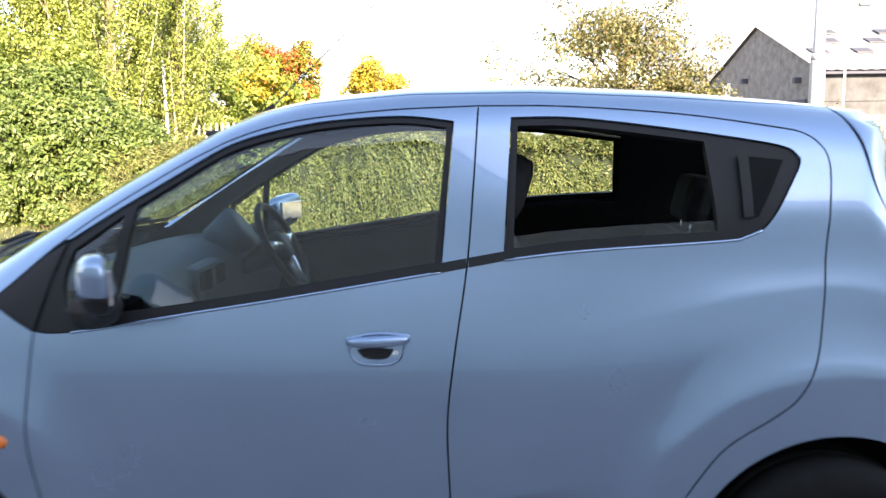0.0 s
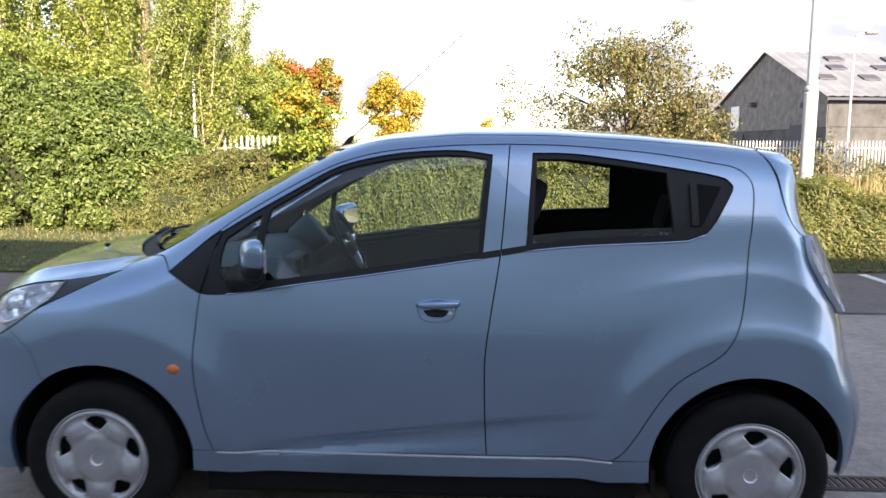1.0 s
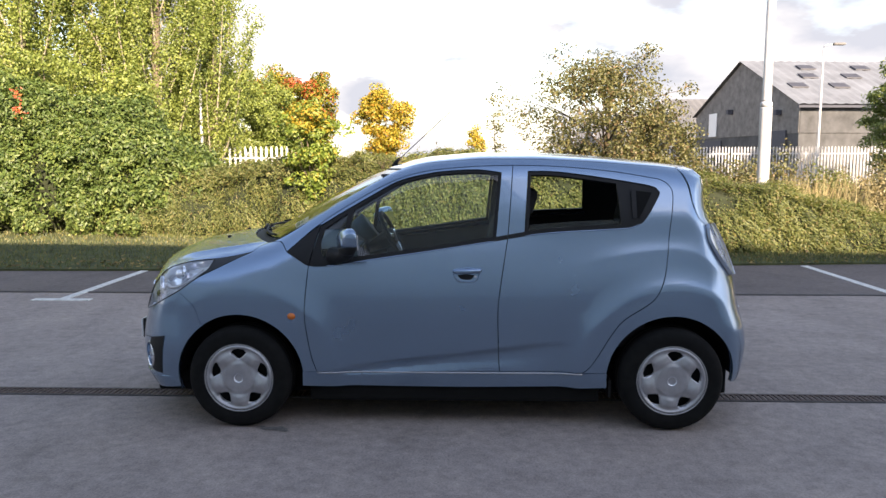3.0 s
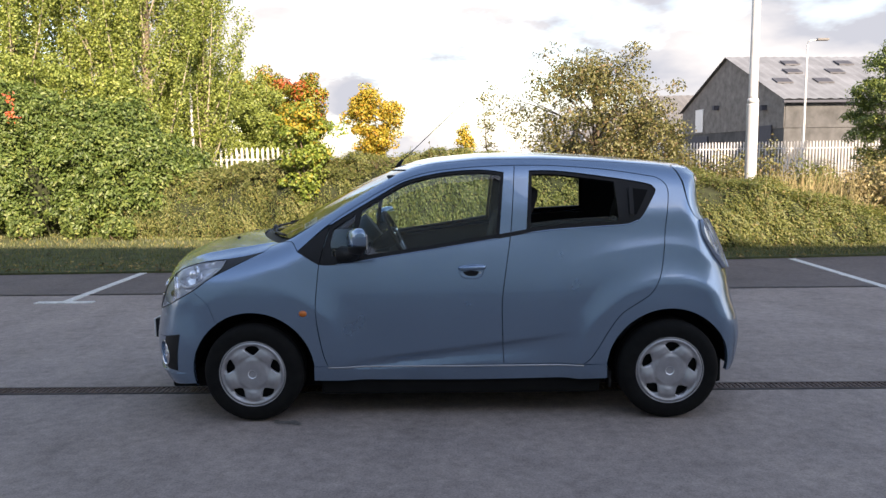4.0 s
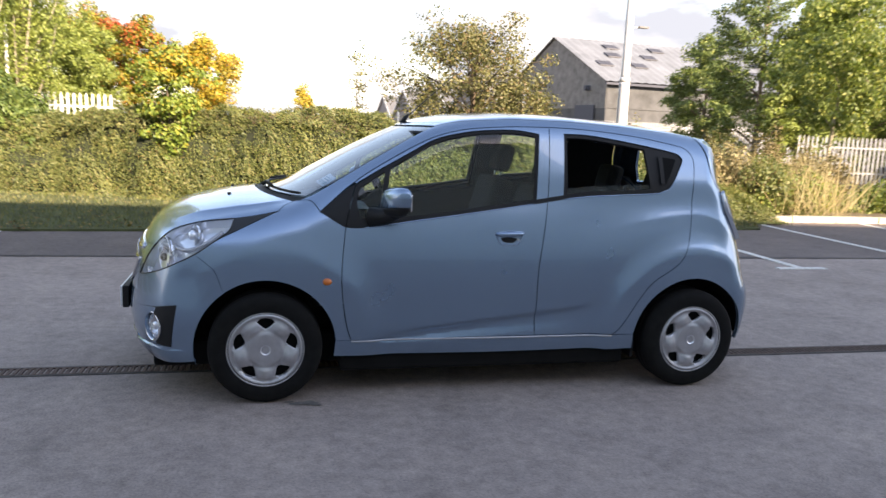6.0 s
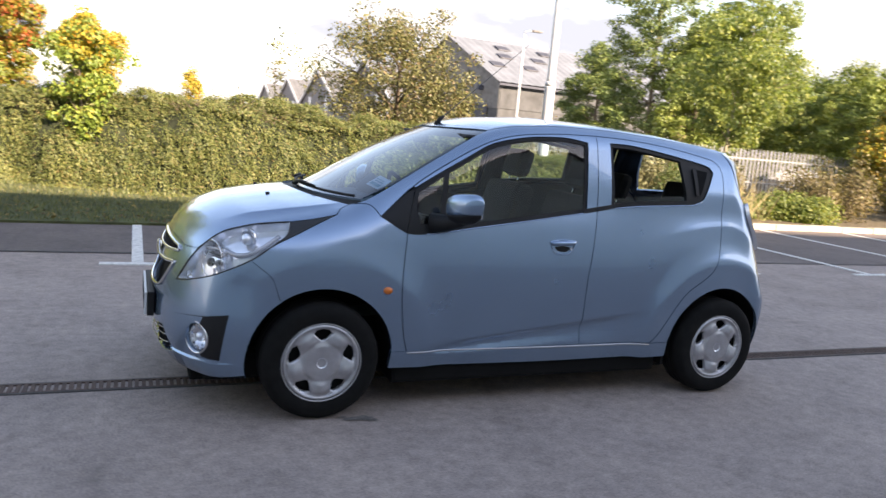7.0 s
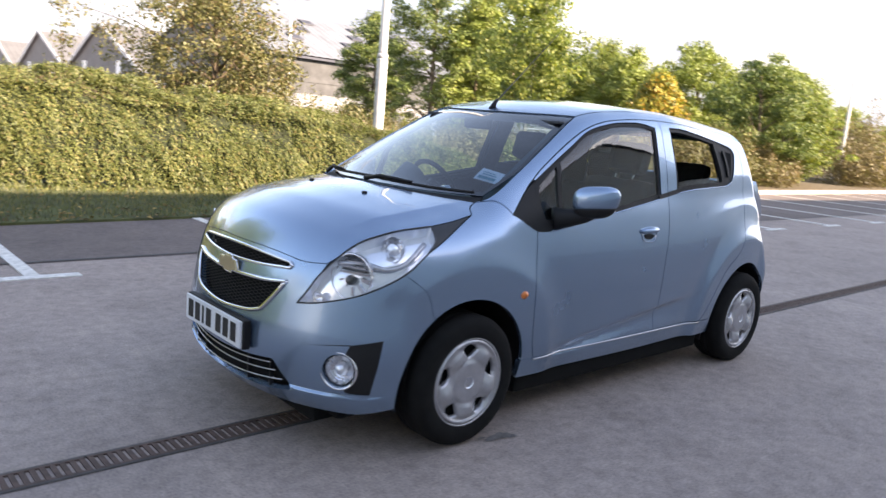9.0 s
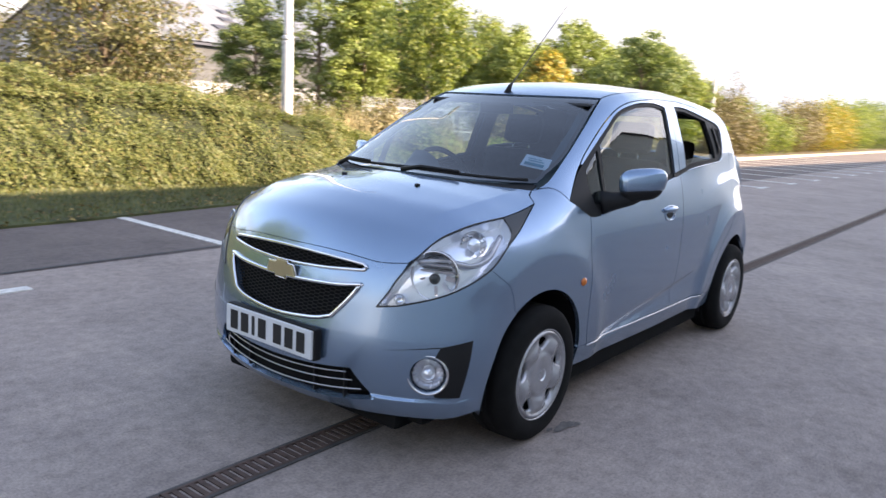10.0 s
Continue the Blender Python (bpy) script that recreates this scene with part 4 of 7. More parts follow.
leaf_part("grass", p + d * (L / 2)[:, None], unit(np.stack([rng.normal(size=n), -np.ones(n), np.full(n, 0.3)], 1)), d, L, GRASS_BLADE, None, 0.16, "short grass blades on the verge")["category"] = "grass"
n = 900
p = np.stack([rng.uniform(-12, 7.0, n), np.zeros(n), np.full(n, 0.05)], 1)
p[:, 1] = np.interp(p[:, 0], [q[0] for q in VERGE], [q[1] for q in VERGE]) + np.abs(rng.normal(size=n)) * 0.8 - 0.12
leaf_part("fallen_leaves", p, unit(np.stack([rng.normal(size=n) * 0.3, rng.normal(size=n) * 0.3, np.ones(n)], 1)), unit(rng.normal(size=(n, 3))), rng.uniform(0.04, 0.09, n), FALLEN, None, 0.7, "brown and yellow fallen leaves on the verge")["category"] = "fallen leaves"

# ---- lamp posts ----
def lamp_post(at, height, step, r0, r1, label, arm=True):
    root = thing("lamp_post", label, "lamp post", at=at)
    bm = bmesh.new()
    tube(bm, [(0, 0, 0), (0, 0, 0.03), (0, 0, step - 0.03), (0, 0, step)], r0, 20)
    part("base_column", bm, GALV, root, smooth=True)
    bm = bmesh.new()
    tube(bm, [(0, 0, step), (0, 0, step + 0.07), (0, 0, step + 0.1)], [r0, r0 * 0.98, r1 * 1.15], 20)
    part("collar", bm, GALV, root, smooth=True)
    bm = bmesh.new()
    tube(bm, [(0, 0, step + 0.1), (0, 0, step + 0.13), (0, 0, height - 0.03), (0, 0, height)], [r1 * 1.1, r1 * 1.1, r1 * 0.8, r1 * 0.75], 20)
    part("pole", bm, GALV, root, smooth=True)
    bm = bmesh.new()
    tube(bm, [(0, 0, height), (0, 0, height + 0.12), (0.18, 0, height + 0.2), (0.55, 0, height + 0.22)], 0.03, 8)
    part("arm", bm, GALV, root, smooth=True)
    bm = bmesh.new()
    box(bm, (0.45, -0.13, height + 0.17), (1.05, 0.13, height + 0.29), 0.04)
    part("lantern", bm, SHED, root)
    return root


lamp_post((5.36, 8.73, 0), 8.0, 2.38, 0.102, 0.072, "galvanised stepped steel lamp post behind the hedge")
lamp_post((18.2, 34.5, 0), 7.0, 1.6, 0.09, 0.055, "distant galvanised lamp post in front of the barn")
lamp_post((31.5, 10.0, 0), 15.0, 1.6, 0.085, 0.06, "tall distant galvanised lamp post beside the kerb")
for x, y, h in ((-7.75, 17.3, 3.9), (-14.3, 46.0, 5.8)):
    bm = bmesh.new()
    tube(bm, [(0, 0, 0), (0, 0, h)], [0.05, 0.04], 10)
    ob = part("fence_post", bm, GALV, None, smooth=True)
    ob.location = (x, y, 0)
    tagged(ob, "thin pale metal post among the trees", "post")

# ---- barn and sheds ----
def gabled(name, label, corner, turn, width, length, eave, ridge, lower_mat, upper_mat, split, roof_mat):
    """corner: the near corner of the gable end; the ridge runs along the local x axis, the gable along y."""
    root = thing(name, label, "building", at=(corner[0], corner[1], 0))
    root.rotation_euler = (0, 0, radians(turn))
    bm = bmesh.new()
    box(bm, (0, 0, 0), (length, width, split))
    part("wall", bm, lower_mat, root)
    bm = bmesh.new()
    prof = [(0, split), (width, split), (width, eave), (width / 2, ridge), (0, eave)]
    a = [bm.verts.new((-0.03, y, z)) for y, z in prof]
    b = [bm.verts.new((length, y, z)) for y, z in prof]
    bm.faces.new(a)
    bm.faces.new(b[::-1])
    for i in range(5):
        bm.faces.new((a[i], b[i], b[(i + 1) % 5], a[(i + 1) % 5]))
    part("gable_cladding", bm, upper_mat, root)
    for sgn in (0, 1):
        bm = bmesh.new()
        n = int(length / 0.6)
        for i in range(n):
            x0 = -0.25 + i * (length + 0.5) / n
            x1 = x0 + (length + 0.5) / n
            y0, y1 = (-0.3, width / 2) if sgn == 0 else (width + 0.3, width / 2)
            zl = eave - 0.3 * (ridge - eave) / (width / 2) + 0.06
            for xa, xb, h in ((x0, (x0 + x1) / 2, 0.0), ((x0 + x1) / 2, x1, 0.045)):
                q = [bm.verts.new(c) for c in ((xa, y0, zl + h), (xb, y0, zl + 0.045 - h), (xb, y1, ridge + 0.06 + 0.045 - h), (xa, y1, ridge + 0.06 + h))]
                bm.faces.new(q)
        part("roof", bm, roof_mat, root)
    return root


barn = gabled("barn", "old grey barn with boarded gable and pale sheet roof", (18.7, 38.0), 6, 14.0, 46, 4.55, 7.65, RENDER_WALL, BOARD, 2.9, ROOF)
# thin darker sheet on the sunny side; tree shade is put into its colour
bm = bmesh.new()
box(bm, (0.02, -0.05, 2.9), (46, -0.004, 4.5))
part("side_cladding", bm, RENDER_WALL, barn, "stained grey side wall, tree shade put into its colour")
bm = bmesh.new()
box(bm, (-0.3, -0.42, 4.28), (46, -0.28, 4.42))
part("gutter", bm, DOORWAY, barn)
for y0, y1, z in ((1.2, 3.6, 3.1), (9.6, 12.2, 2.7)):
    bm = bmesh.new()
    box(bm, (-0.12, y0, 0), (-0.04, y1, z), 0.01)
    part("door", bm, DOORWAY, barn)
bm = bmesh.new()
box(bm, (-0.12, 10.4, 3.0), (-0.05, 11.6, 4.6), 0.01)
part("sign", bm, PLATE, barn, "white faded sign board")
for x, y in ((3.4, 5.6), (7.0, 5.6), (11.4, 5.6), (15.8, 5.6), (2.7, 4.05), (5.45, 4.05), (10.2, 4.05), (14.6, 4.05), (1.15, 2.4), (3.7, 2.4), (8.3, 2.4), (12.5, 2.4)):
    bm = bmesh.new()
    pitch = 3.1 / 7
    q = [bm.verts.new((x + a * 0.5, y + b * 0.34, 4.61 + (y + b * 0.34) * pitch + c)) for c in (0.06, 0.13) for a, b in ((-1, -1), (1, -1), (1, 1), (-1, 1))]
    bm.faces.new(q[4:])
    for k in range(4):
        bm.faces.new((q[k], q[(k + 1) % 4], q[4 + (k + 1) % 4], q[4 + k]))
    part("rooflight", bm, ROOF_DARK, barn)
for y, z in ((2.0, 4.0), (8.2, 4.4)):
    bm = bmesh.new()
    box(bm, (-0.4, y - 0.15, z), (-0.05, y + 0.15, z + 0.3), 0.03)
    part("floodlight", bm, DOORWAY, barn)
# the row of like gables that runs on behind the barn
for y, ridge in ((65.5, 6.8), (84.7, 6.7), (103.8, 6.2), (123.5, 5.9)):
    unit_end = gabled("workshop", "grey gabled workshop end with pale edges, one of a row", (18.0, y - 9.7), 0, 19.2, 40, ridge - 3.9, ridge, SHED, SHED, 1.5, SHED_ROOF)
    for sg in (-1, 1):
        bm = bmesh.new()
        m = Matrix.Translation((-0.3, 9.6 + sg * 4.9, ridge - 1.85)) @ Matrix.Rotation(math.atan2(-3.9 * sg, 9.6), 4, "X")
        box(bm, (-0.06, -5.2, -0.14), (0.06, 5.2, 0.14), 0.0, m)
        part("bargeboard", bm, FENCE, unit_end, "pale painted edge board")
        bm = bmesh.new()
        box(bm, (-0.1, 9.6 + sg * 4.4 - 0.5, ridge - 4.6), (-0.04, 9.6 + sg * 4.4 + 0.5, ridge - 3.0))
        part("window", bm, PLATE, unit_end, "pale upright window")
# ---- the small blue hatchback ----
from mathutils.geometry import delaunay_2d_cdt


def spline(pts, spacing=0.022):
    """A smooth run through the points of one edge."""
    p = np.array(pts, float)
    if len(p) == 2:
        n = max(2, int(np.linalg.norm(p[1] - p[0]) / spacing) + 1)
        return p[0] + (p[1] - p[0]) * np.linspace(0, 1, n)[:, None]
    q = np.vstack([2 * p[0] - p[1], p, 2 * p[-1] - p[-2]])
    out = []
    for i in range(1, len(q) - 2):
        n = max(2, int(np.linalg.norm(q[i + 1] - q[i]) / spacing) + 1)
        t = np.linspace(0, 1, n, endpoint=False)[:, None]
        a, b, c, d = q[i - 1], q[i], q[i + 1], q[i + 2]
        out.append(0.5 * (2 * b + (c - a) * t + (2 * a - 5 * b + 4 * c - d) * t ** 2 + (3 * b - a - 3 * c + d) * t ** 3))
    return np.vstack(out + [p[-1:]])


def loop(edges):
    pts = [spline(e)[:-1] if np.allclose(e[-1], edges[(i + 1) % len(edges)][0]) else spline(e) for i, e in enumerate(edges)]
    return np.vstack(pts)


def flank(*xz):
    return [(x, -float(side_half(np.float64(x), np.float64(z))), z) for x, z in xz]


def face(*yz):
    return [(-float(nose_x(np.float64(abs(y)), np.float64(z))), y, z) for y, z in yz]


def inside(poly, q):
    x, y = q[:, 0][:, None], q[:, 1][:, None]
    a, b = poly, np.roll(poly, -1, 0)
    cross = (a[:, 1] > y) != (b[:, 1] > y)
    xx = a[:, 0] + (y - a[:, 1]) / np.where(b[:, 1] == a[:, 1], 1e-12, b[:, 1] - a[:, 1]) * (b[:, 0] - a[:, 0])
    return (cross & (x < xx)).sum(1) % 2 == 1


def shrink(poly, gap):
    a = np.roll(poly, -1, 0) - np.roll(poly, 1, 0)
    n = np.stack([-a[:, 1], a[:, 0]], 1)
    n /= np.linalg.norm(n, axis=1, keepdims=True) + 1e-9
    area = (poly[:, 0] * np.roll(poly[:, 1], -1) - np.roll(poly[:, 0], -1) * poly[:, 1]).sum()
    return poly + n * gap * np.sign(area)


def skin_panel(outer, way, holes=(), step=0.03, gap=0.0023, lip=0.012, inset=0.0, lines=()):
    """A sheet cut from the car's skin: its outline, the way along which it is looked at, and openings."""
    way = np.array(way, float) / np.linalg.norm(way)
    ua = np.cross(way, [0, 0, 1.0]) if abs(way[2]) < 0.9 else np.cross(way, [0, 1.0, 0])
    ua = ua / np.linalg.norm(ua)
    va = np.cross(ua, way)
    loops = []
    depth = None
    for k, l in enumerate([outer, *holes]):
        l = snap(l)
        if depth is None:
            depth = float((l @ way).mean())
        q = np.stack([l @ ua, l @ va], 1)
        loops.append(shrink(q, gap if k == 0 else -gap))
    lo, hi = loops[0].min(0), loops[0].max(0)
    gx, gy = np.meshgrid(np.arange(lo[0], hi[0], step), np.arange(lo[1], hi[1], step))
    grid = np.stack([gx.ravel() + (np.arange(gx.size) // gx.shape[1] % 2) * step * 0.5, gy.ravel()], 1)
    edge = np.vstack(loops)
    keep = inside(loops[0], grid)
    for h in loops[1:]:
        keep &= ~inside(h, grid)
    d = np.full(len(grid), 9.0)
    for e in edge:
        d = np.minimum(d, np.hypot(grid[:, 0] - e[0], grid[:, 1] - e[1]))
    grid = grid[keep & (d > step * 0.55)]
    runs, at = [], len(edge)
    folds = []
    for l in lines:
        l = snap(l)
        q = np.stack([l @ ua, l @ va], 1)
        ok = inside(loops[0], q)
        for h in loops[1:]:
            ok &= ~inside(h, q)
        ok &= np.sqrt(((q[:, None] - edge[None]) ** 2).sum(-1)).min(1) > 0.006
        if ok.sum() > 1:
            idx = np.where(ok)[0]
            runs += [(at + i, at + i + 1) for i in range(len(idx) - 1) if idx[i + 1] == idx[i] + 1]
            at += len(idx)
            folds.append(q[idx])
    if folds:
        f = np.vstack(folds)
        grid = grid[np.sqrt(((grid[:, None] - f[None]) ** 2).sum(-1)).min(1) > step * 0.6]
        edge = np.vstack([edge, f])
    pts = np.vstack([edge, grid])
    edges, at = runs, 0
    for l in loops:
        edges += [(at + i, at + (i + 1) % len(l)) for i in range(len(l))]
        at += len(l)
    v2, e2, f2, vmap, _, _ = delaunay_2d_cdt([Vector(p) for p in pts], edges, [], 0, 1e-6)
    v2 = np.array([tuple(v) for v in v2])
    tri = np.array([f for f in f2 if len(f) == 3])
    c = v2[tri].mean(1)
    ok = inside(loops[0], c)
    for h in loops[1:]:
        ok &= ~inside(h, c)
    tri = tri[ok]
    base = v2[:, :1] * ua + v2[:, 1:] * va + depth * way
    v3 = drop_on(base, way)
    nrm = skin_normal(v3)
    v3 = v3 - nrm * inset
    a, b, c3 = v3[tri[:, 0]], v3[tri[:, 1]], v3[tri[:, 2]]
    flip = ((np.cross(b - a, c3 - a) * nrm[tri[:, 0]]).sum(1)).mean() < 0
    if flip:
        tri = tri[:, ::-1]
    verts, faces, normals = list(v3), [tuple(t) for t in tri], list(nrm)
    if lip:
        count = {}
        for t in tri:
            for i in range(3):
                count.setdefault(frozenset((t[i], t[(i + 1) % 3])), []).append((t[i], t[(i + 1) % 3]))
        twin = {}
        for k, l in count.items():
            if len(l) != 1:
                continue
            i, j = l[0]
            for w in (i, j):
                if w not in twin:
                    twin[w] = len(verts)
                    verts += [v3[w], v3[w] - nrm[w] * lip]
                    normals += [np.zeros(3), np.zeros(3)]
            faces.append((twin[j], twin[i], twin[i] + 1, twin[j] + 1))
    return np.array(verts), faces, np.array(normals)


def skin_part(name, sheet, material, parent, label="", mirror=False):
    v, f, n = sheet
    if mirror:
        v, n, f = v * np.array([1, -1, 1]), n * np.array([1, -1, 1]), [t[::-1] for t in f]
    ob = raw_part(name, v, f, material, parent, label)
    ob.data.normals_split_custom_set_from_vertices([tuple(q) for q in n])
    return ob


def both(name, sheet, material, parents, label=""):
    """The same sheet on the near side and mirrored on the far side."""
    return [skin_part(name, sheet, material, p, label, bool(i)) for i, p in enumerate(parents)]


car = thing("car", "small pale metallic blue five-door hatchback parked on asphalt", "car")

# edges on the flank
door_front = flank((-0.757, 0.316), (-0.784, 0.401), (-0.808, 0.551), (-0.815, 0.67), (-0.806, 0.80), (-0.795, 0.907))
belt_f = flank((-0.795, 0.907), (-0.763, 0.903), (-0.70, 0.905), (-0.599, 0.918), (-0.421, 0.946), (-0.155, 0.984), (0.228, 1.042))
dlo_b = flank((0.228, 1.042), (0.263, 1.412))
dlo_top = flank((0.263, 1.412), (0.135, 1.430), (-0.013, 1.427), (-0.132, 1.413), (-0.311, 1.373), (-0.455, 1.297), (-0.60, 1.215), (-0.74, 1.131))
seam_f = flank((-0.752, 1.140), (-0.679, 1.197), (-0.454, 1.332), (-0.253, 1.411), (-0.014, 1.448), (0.328, 1.463))
seam_b = flank((0.328, 1.463), (0.312, 1.25), (0.294, 1.056), (0.262, 0.85), (0.242, 0.683), (0.244, 0.50), (0.252, 0.318))
seam_r = flank((0.328, 1.463), (0.58, 1.455), (0.875, 1.424), (1.082, 1.387), (1.150, 1.370), (1.19, 1.335), (1.204, 1.288), (1.190, 1.18), (1.174, 1.08), (1.150, 0.897), (1.125, 0.81), (1.085, 0.737), (1.03, 0.692), (0.918, 0.618), (0.85, 0.528), (0.782, 0.408), (0.738, 0.345), (0.70, 0.318))
dlo_r = [flank((0.386, 1.070), (0.412, 1.420)), flank((0.412, 1.420), (0.579, 1.416), (0.875, 1.374), (1.081, 1.337), (1.125, 1.312), (1.130, 1.292), (1.106, 1.25), (1.06, 1.178), (1.02, 1.133), (0.975, 1.116), (0.921, 1.108), (0.574, 1.090), (0.386, 1.070))]
sill = flank((-0.757, 0.316), (0.252, 0.318))
arch = lambda cx, a0, a1, r=0.352: [(cx + r * math.cos(radians(a)), 0.0, HUB_Z + r * math.sin(radians(a))) for a in np.linspace(a0, a1, 12)]
on_flank = lambda pts: flank(*[(p[0], p[2]) for p in pts])
SIDEWAYS = (0, 1, 0)

crease_rows = lambda x0, x1: [np.array(flank(*[(x, CREASE(x) + d) for x in np.arange(x0, x1, 0.012)])) for d in (0.008, -0.003, -0.013, -0.024, -0.034, -0.044)]
door_sheet = skin_panel(loop([door_front, belt_f, dlo_b, dlo_top, [dlo_top[-1], seam_f[0]], seam_f, seam_b, sill[::-1]]), SIDEWAYS, step=0.017, lines=crease_rows(-0.70, 0.24))
front_doors = [tagged(new("front_door"), "front passenger door"), tagged(new("front_door"), "front driver door")]
rear_doors = [new("rear_door"), new("rear_door")]
for d in front_doors + rear_doors:
    d.parent = car
both("skin", door_sheet, PAINT, front_doors)
fold_x = np.arange(0.34, 1.50, 0.011)
folds = [np.array(flank(*[(x, float(SHOULDER(x)) + d) for x in fold_x])) for d in (-0.016, -0.004, 0.006, 0.014, 0.024, 0.040)]
rear_sheet = skin_panel(loop([seam_b[::-1], seam_r, [seam_r[-1], seam_b[-1]]]), SIDEWAYS, [loop(dlo_r)], step=0.017, lines=folds + crease_rows(0.262, 0.70))
both("skin", rear_sheet, PAINT, rear_doors)

# folded edge under the windows
for d, run in ((front_doors, belt_f[2:]), (rear_doors, dlo_r[1][8:])):
    for i, o in enumerate(d):
        bm = bmesh.new()
        line = spline([(x, y * (1 if i == 0 else -1), z - 0.002) for x, y, z in run])
        tube(bm, [tuple(p) for p in line], 0.0042, 6)
        part("belt_edge", bm, PAINT, o, "folded edge below the window", True)

# sill
sheet = skin_panel(loop([flank((-0.8368, 0.3165), (0.0, 0.3165), (0.8368, 0.3165)), flank((0.8368, 0.3165), (0.8425, 0.230)), flank((0.8425, 0.230), (0.0, 0.226), (-0.8425, 0.230)), flank((-0.8425, 0.230), (-0.8368, 0.3165))]), SIDEWAYS, lip=0.03, step=0.02, gap=0.0)
both("sill_panel", sheet, PAINT, (car, car))
# silver bead below the doors: the painted sill's sky glint put into colour
for s in (-1, 1):
    bm = bmesh.new()
    tube(bm, [(x, s * (float(side_half(np.float64(x), np.float64(0.311))) + 0.002), 0.311) for x in np.linspace(-0.757, 0.705, 30)], 0.005, 8)
    part("sill_highlight", bm, SILVER, car, "silver bead standing for the sky highlight on the rolled sill edge", True)

# front wing
lamp_top = [(-1.819, -0.455, 0.611), (-1.795, -0.485, 0.665), (-1.767, -0.508, 0.72), (-1.703, -0.554, 0.806), (-1.628, -0.59, 0.869), (-1.50, -0.636, 0.927), (-1.346, -0.672, 0.954)]
lamp_low = [(-1.819, -0.455, 0.611), (-1.77, -0.551, 0.630), (-1.662, -0.672, 0.680), (-1.525, -0.731, 0.756), (-1.42, -0.737, 0.830)]
lamp_end = [(-1.42, -0.737, 0.830), (-1.365, -0.725, 0.885), (-1.346, -0.672, 0.954)]
trim_top = [(-1.346, -0.672, 0.954), (-1.24, -0.680, 0.977), (-1.132, -0.678, 0.997)]
trim_low = [(-1.132, -0.678, 0.997), (-1.215, -0.700, 0.943), (-1.33, -0.73, 0.88), (-1.42, -0.737, 0.830)]
cowl_side = [(-1.132, -0.678, 0.997), (-1.118, -0.655, 1.008), (-1.10, -0.625, 1.022), (-1.06, -0.605, 1.036)]
pillar_base = [(-1.06, -0.605, 1.036), (-0.97, -0.655, 1.030), (-0.925, -0.712, 0.982)]
wing_bumper = [(-1.525, -0.731, 0.756), (-1.475, -0.75, 0.72), (-1.43, -0.765, 0.68), (-1.40, -0.785, 0.59)]
wing_arch = on_flank(arch(-AXLE, 124, 5))
sheet = skin_panel(loop([wing_bumper[::-1], lamp_low[3:], trim_low[::-1], cowl_side, pillar_base, flank((-0.925, 0.982), (-0.85, 0.935), (-0.795, 0.905)), door_front[::-1],
                         flank((-0.757, 0.316), (-0.8368, 0.316)), wing_arch[::-1]]), (0.15, 1, -0.25), lip=0.02, step=0.017)
both("front_wing", sheet, PAINT, (car, car))

# side frame: pillar, roof rail and rear quarter in one pressing
screen_edge = [(-1.06, -0.605, 1.036), (-0.97, -0.626, 1.062), (-0.80, -0.605, 1.155), (-0.589, -0.566, 1.275), (-0.42, -0.528, 1.372), (-0.30, -0.498, 1.428)]
rail = [(-0.30, -0.498, 1.428), (-0.1, -0.515, 1.462), (0.3, -0.522, 1.485), (0.8, -0.520, 1.468), (1.25, -0.49, 1.425)]
hatch = [(1.25, -0.49, 1.425), (1.285, -0.57, 1.34), (1.305, -0.63, 1.234), (1.335, -0.648, 1.153), (1.375, -0.646, 1.122)]
tail_edge = [(1.375, -0.646, 1.122), (1.388, -0.678, 1.031), (1.452, -0.676, 0.921), (1.535, -0.64, 0.845)]
corner = [(1.535, -0.64, 0.845), (1.60, -0.60, 0.70), (1.63, -0.58, 0.5), (1.60, -0.59, 0.28)]
sheet = skin_panel(loop([pillar_base[::-1], screen_edge, rail, hatch, tail_edge, corner, [(1.60, -0.59, 0.28), (1.575, -0.65, 0.252)], [(1.575, -0.65, 0.252), on_flank(arch(AXLE, -5, 175))[0]], on_flank(arch(AXLE, -5, 175)),
                         flank((0.8368, 0.316), (0.70, 0.318)), seam_r[::-1], seam_f[::-1], flank((-0.752, 1.140), (-0.80, 1.10), (-0.925, 0.982))]), (-0.1, 1, -0.22), lip=0.02, step=0.017, lines=folds)
both("side_frame", sheet, PAINT, (car, car))

# roof, bonnet
flip = lambda pts: [(x, -y, z) for x, y, z in pts]
header = [(-0.30, -0.498, 1.428), (-0.40, -0.25, 1.434), (-0.435, 0.0, 1.432), (-0.40, 0.25, 1.434), (-0.30, 0.498, 1.428)]
tail_head = [(1.25, -0.49, 1.425), (1.36, -0.25, 1.436), (1.39, 0.0, 1.440), (1.36, 0.25, 1.436), (1.25, 0.49, 1.425)]
skin_part("roof", skin_panel(loop([header, flip(rail), tail_head[::-1], rail[::-1]]), (0, 0, -1), step=0.05, lip=0.02), PAINT, car)
cowl = [(-1.06, -0.605, 1.036), (-1.14, -0.46, 1.036), (-1.22, -0.25, 1.038), (-1.255, 0, 1.043), (-1.22, 0.25, 1.038), (-1.14, 0.46, 1.036), (-1.06, 0.605, 1.036)]
nose_top = [(-1.738, -0.525, 0.772), (-1.772, -0.455, 0.766), (-1.784, -0.41, 0.765), (-1.795, -0.37, 0.770), (-1.815, -0.25, 0.781), (-1.838, 0.0, 0.788)]
lamp_run = [nose_top[0]] + lamp_top[3:]
nose_full = nose_top + flip(nose_top[::-1])[1:]
rib_x = np.arange(-1.76, -1.06, 0.012)
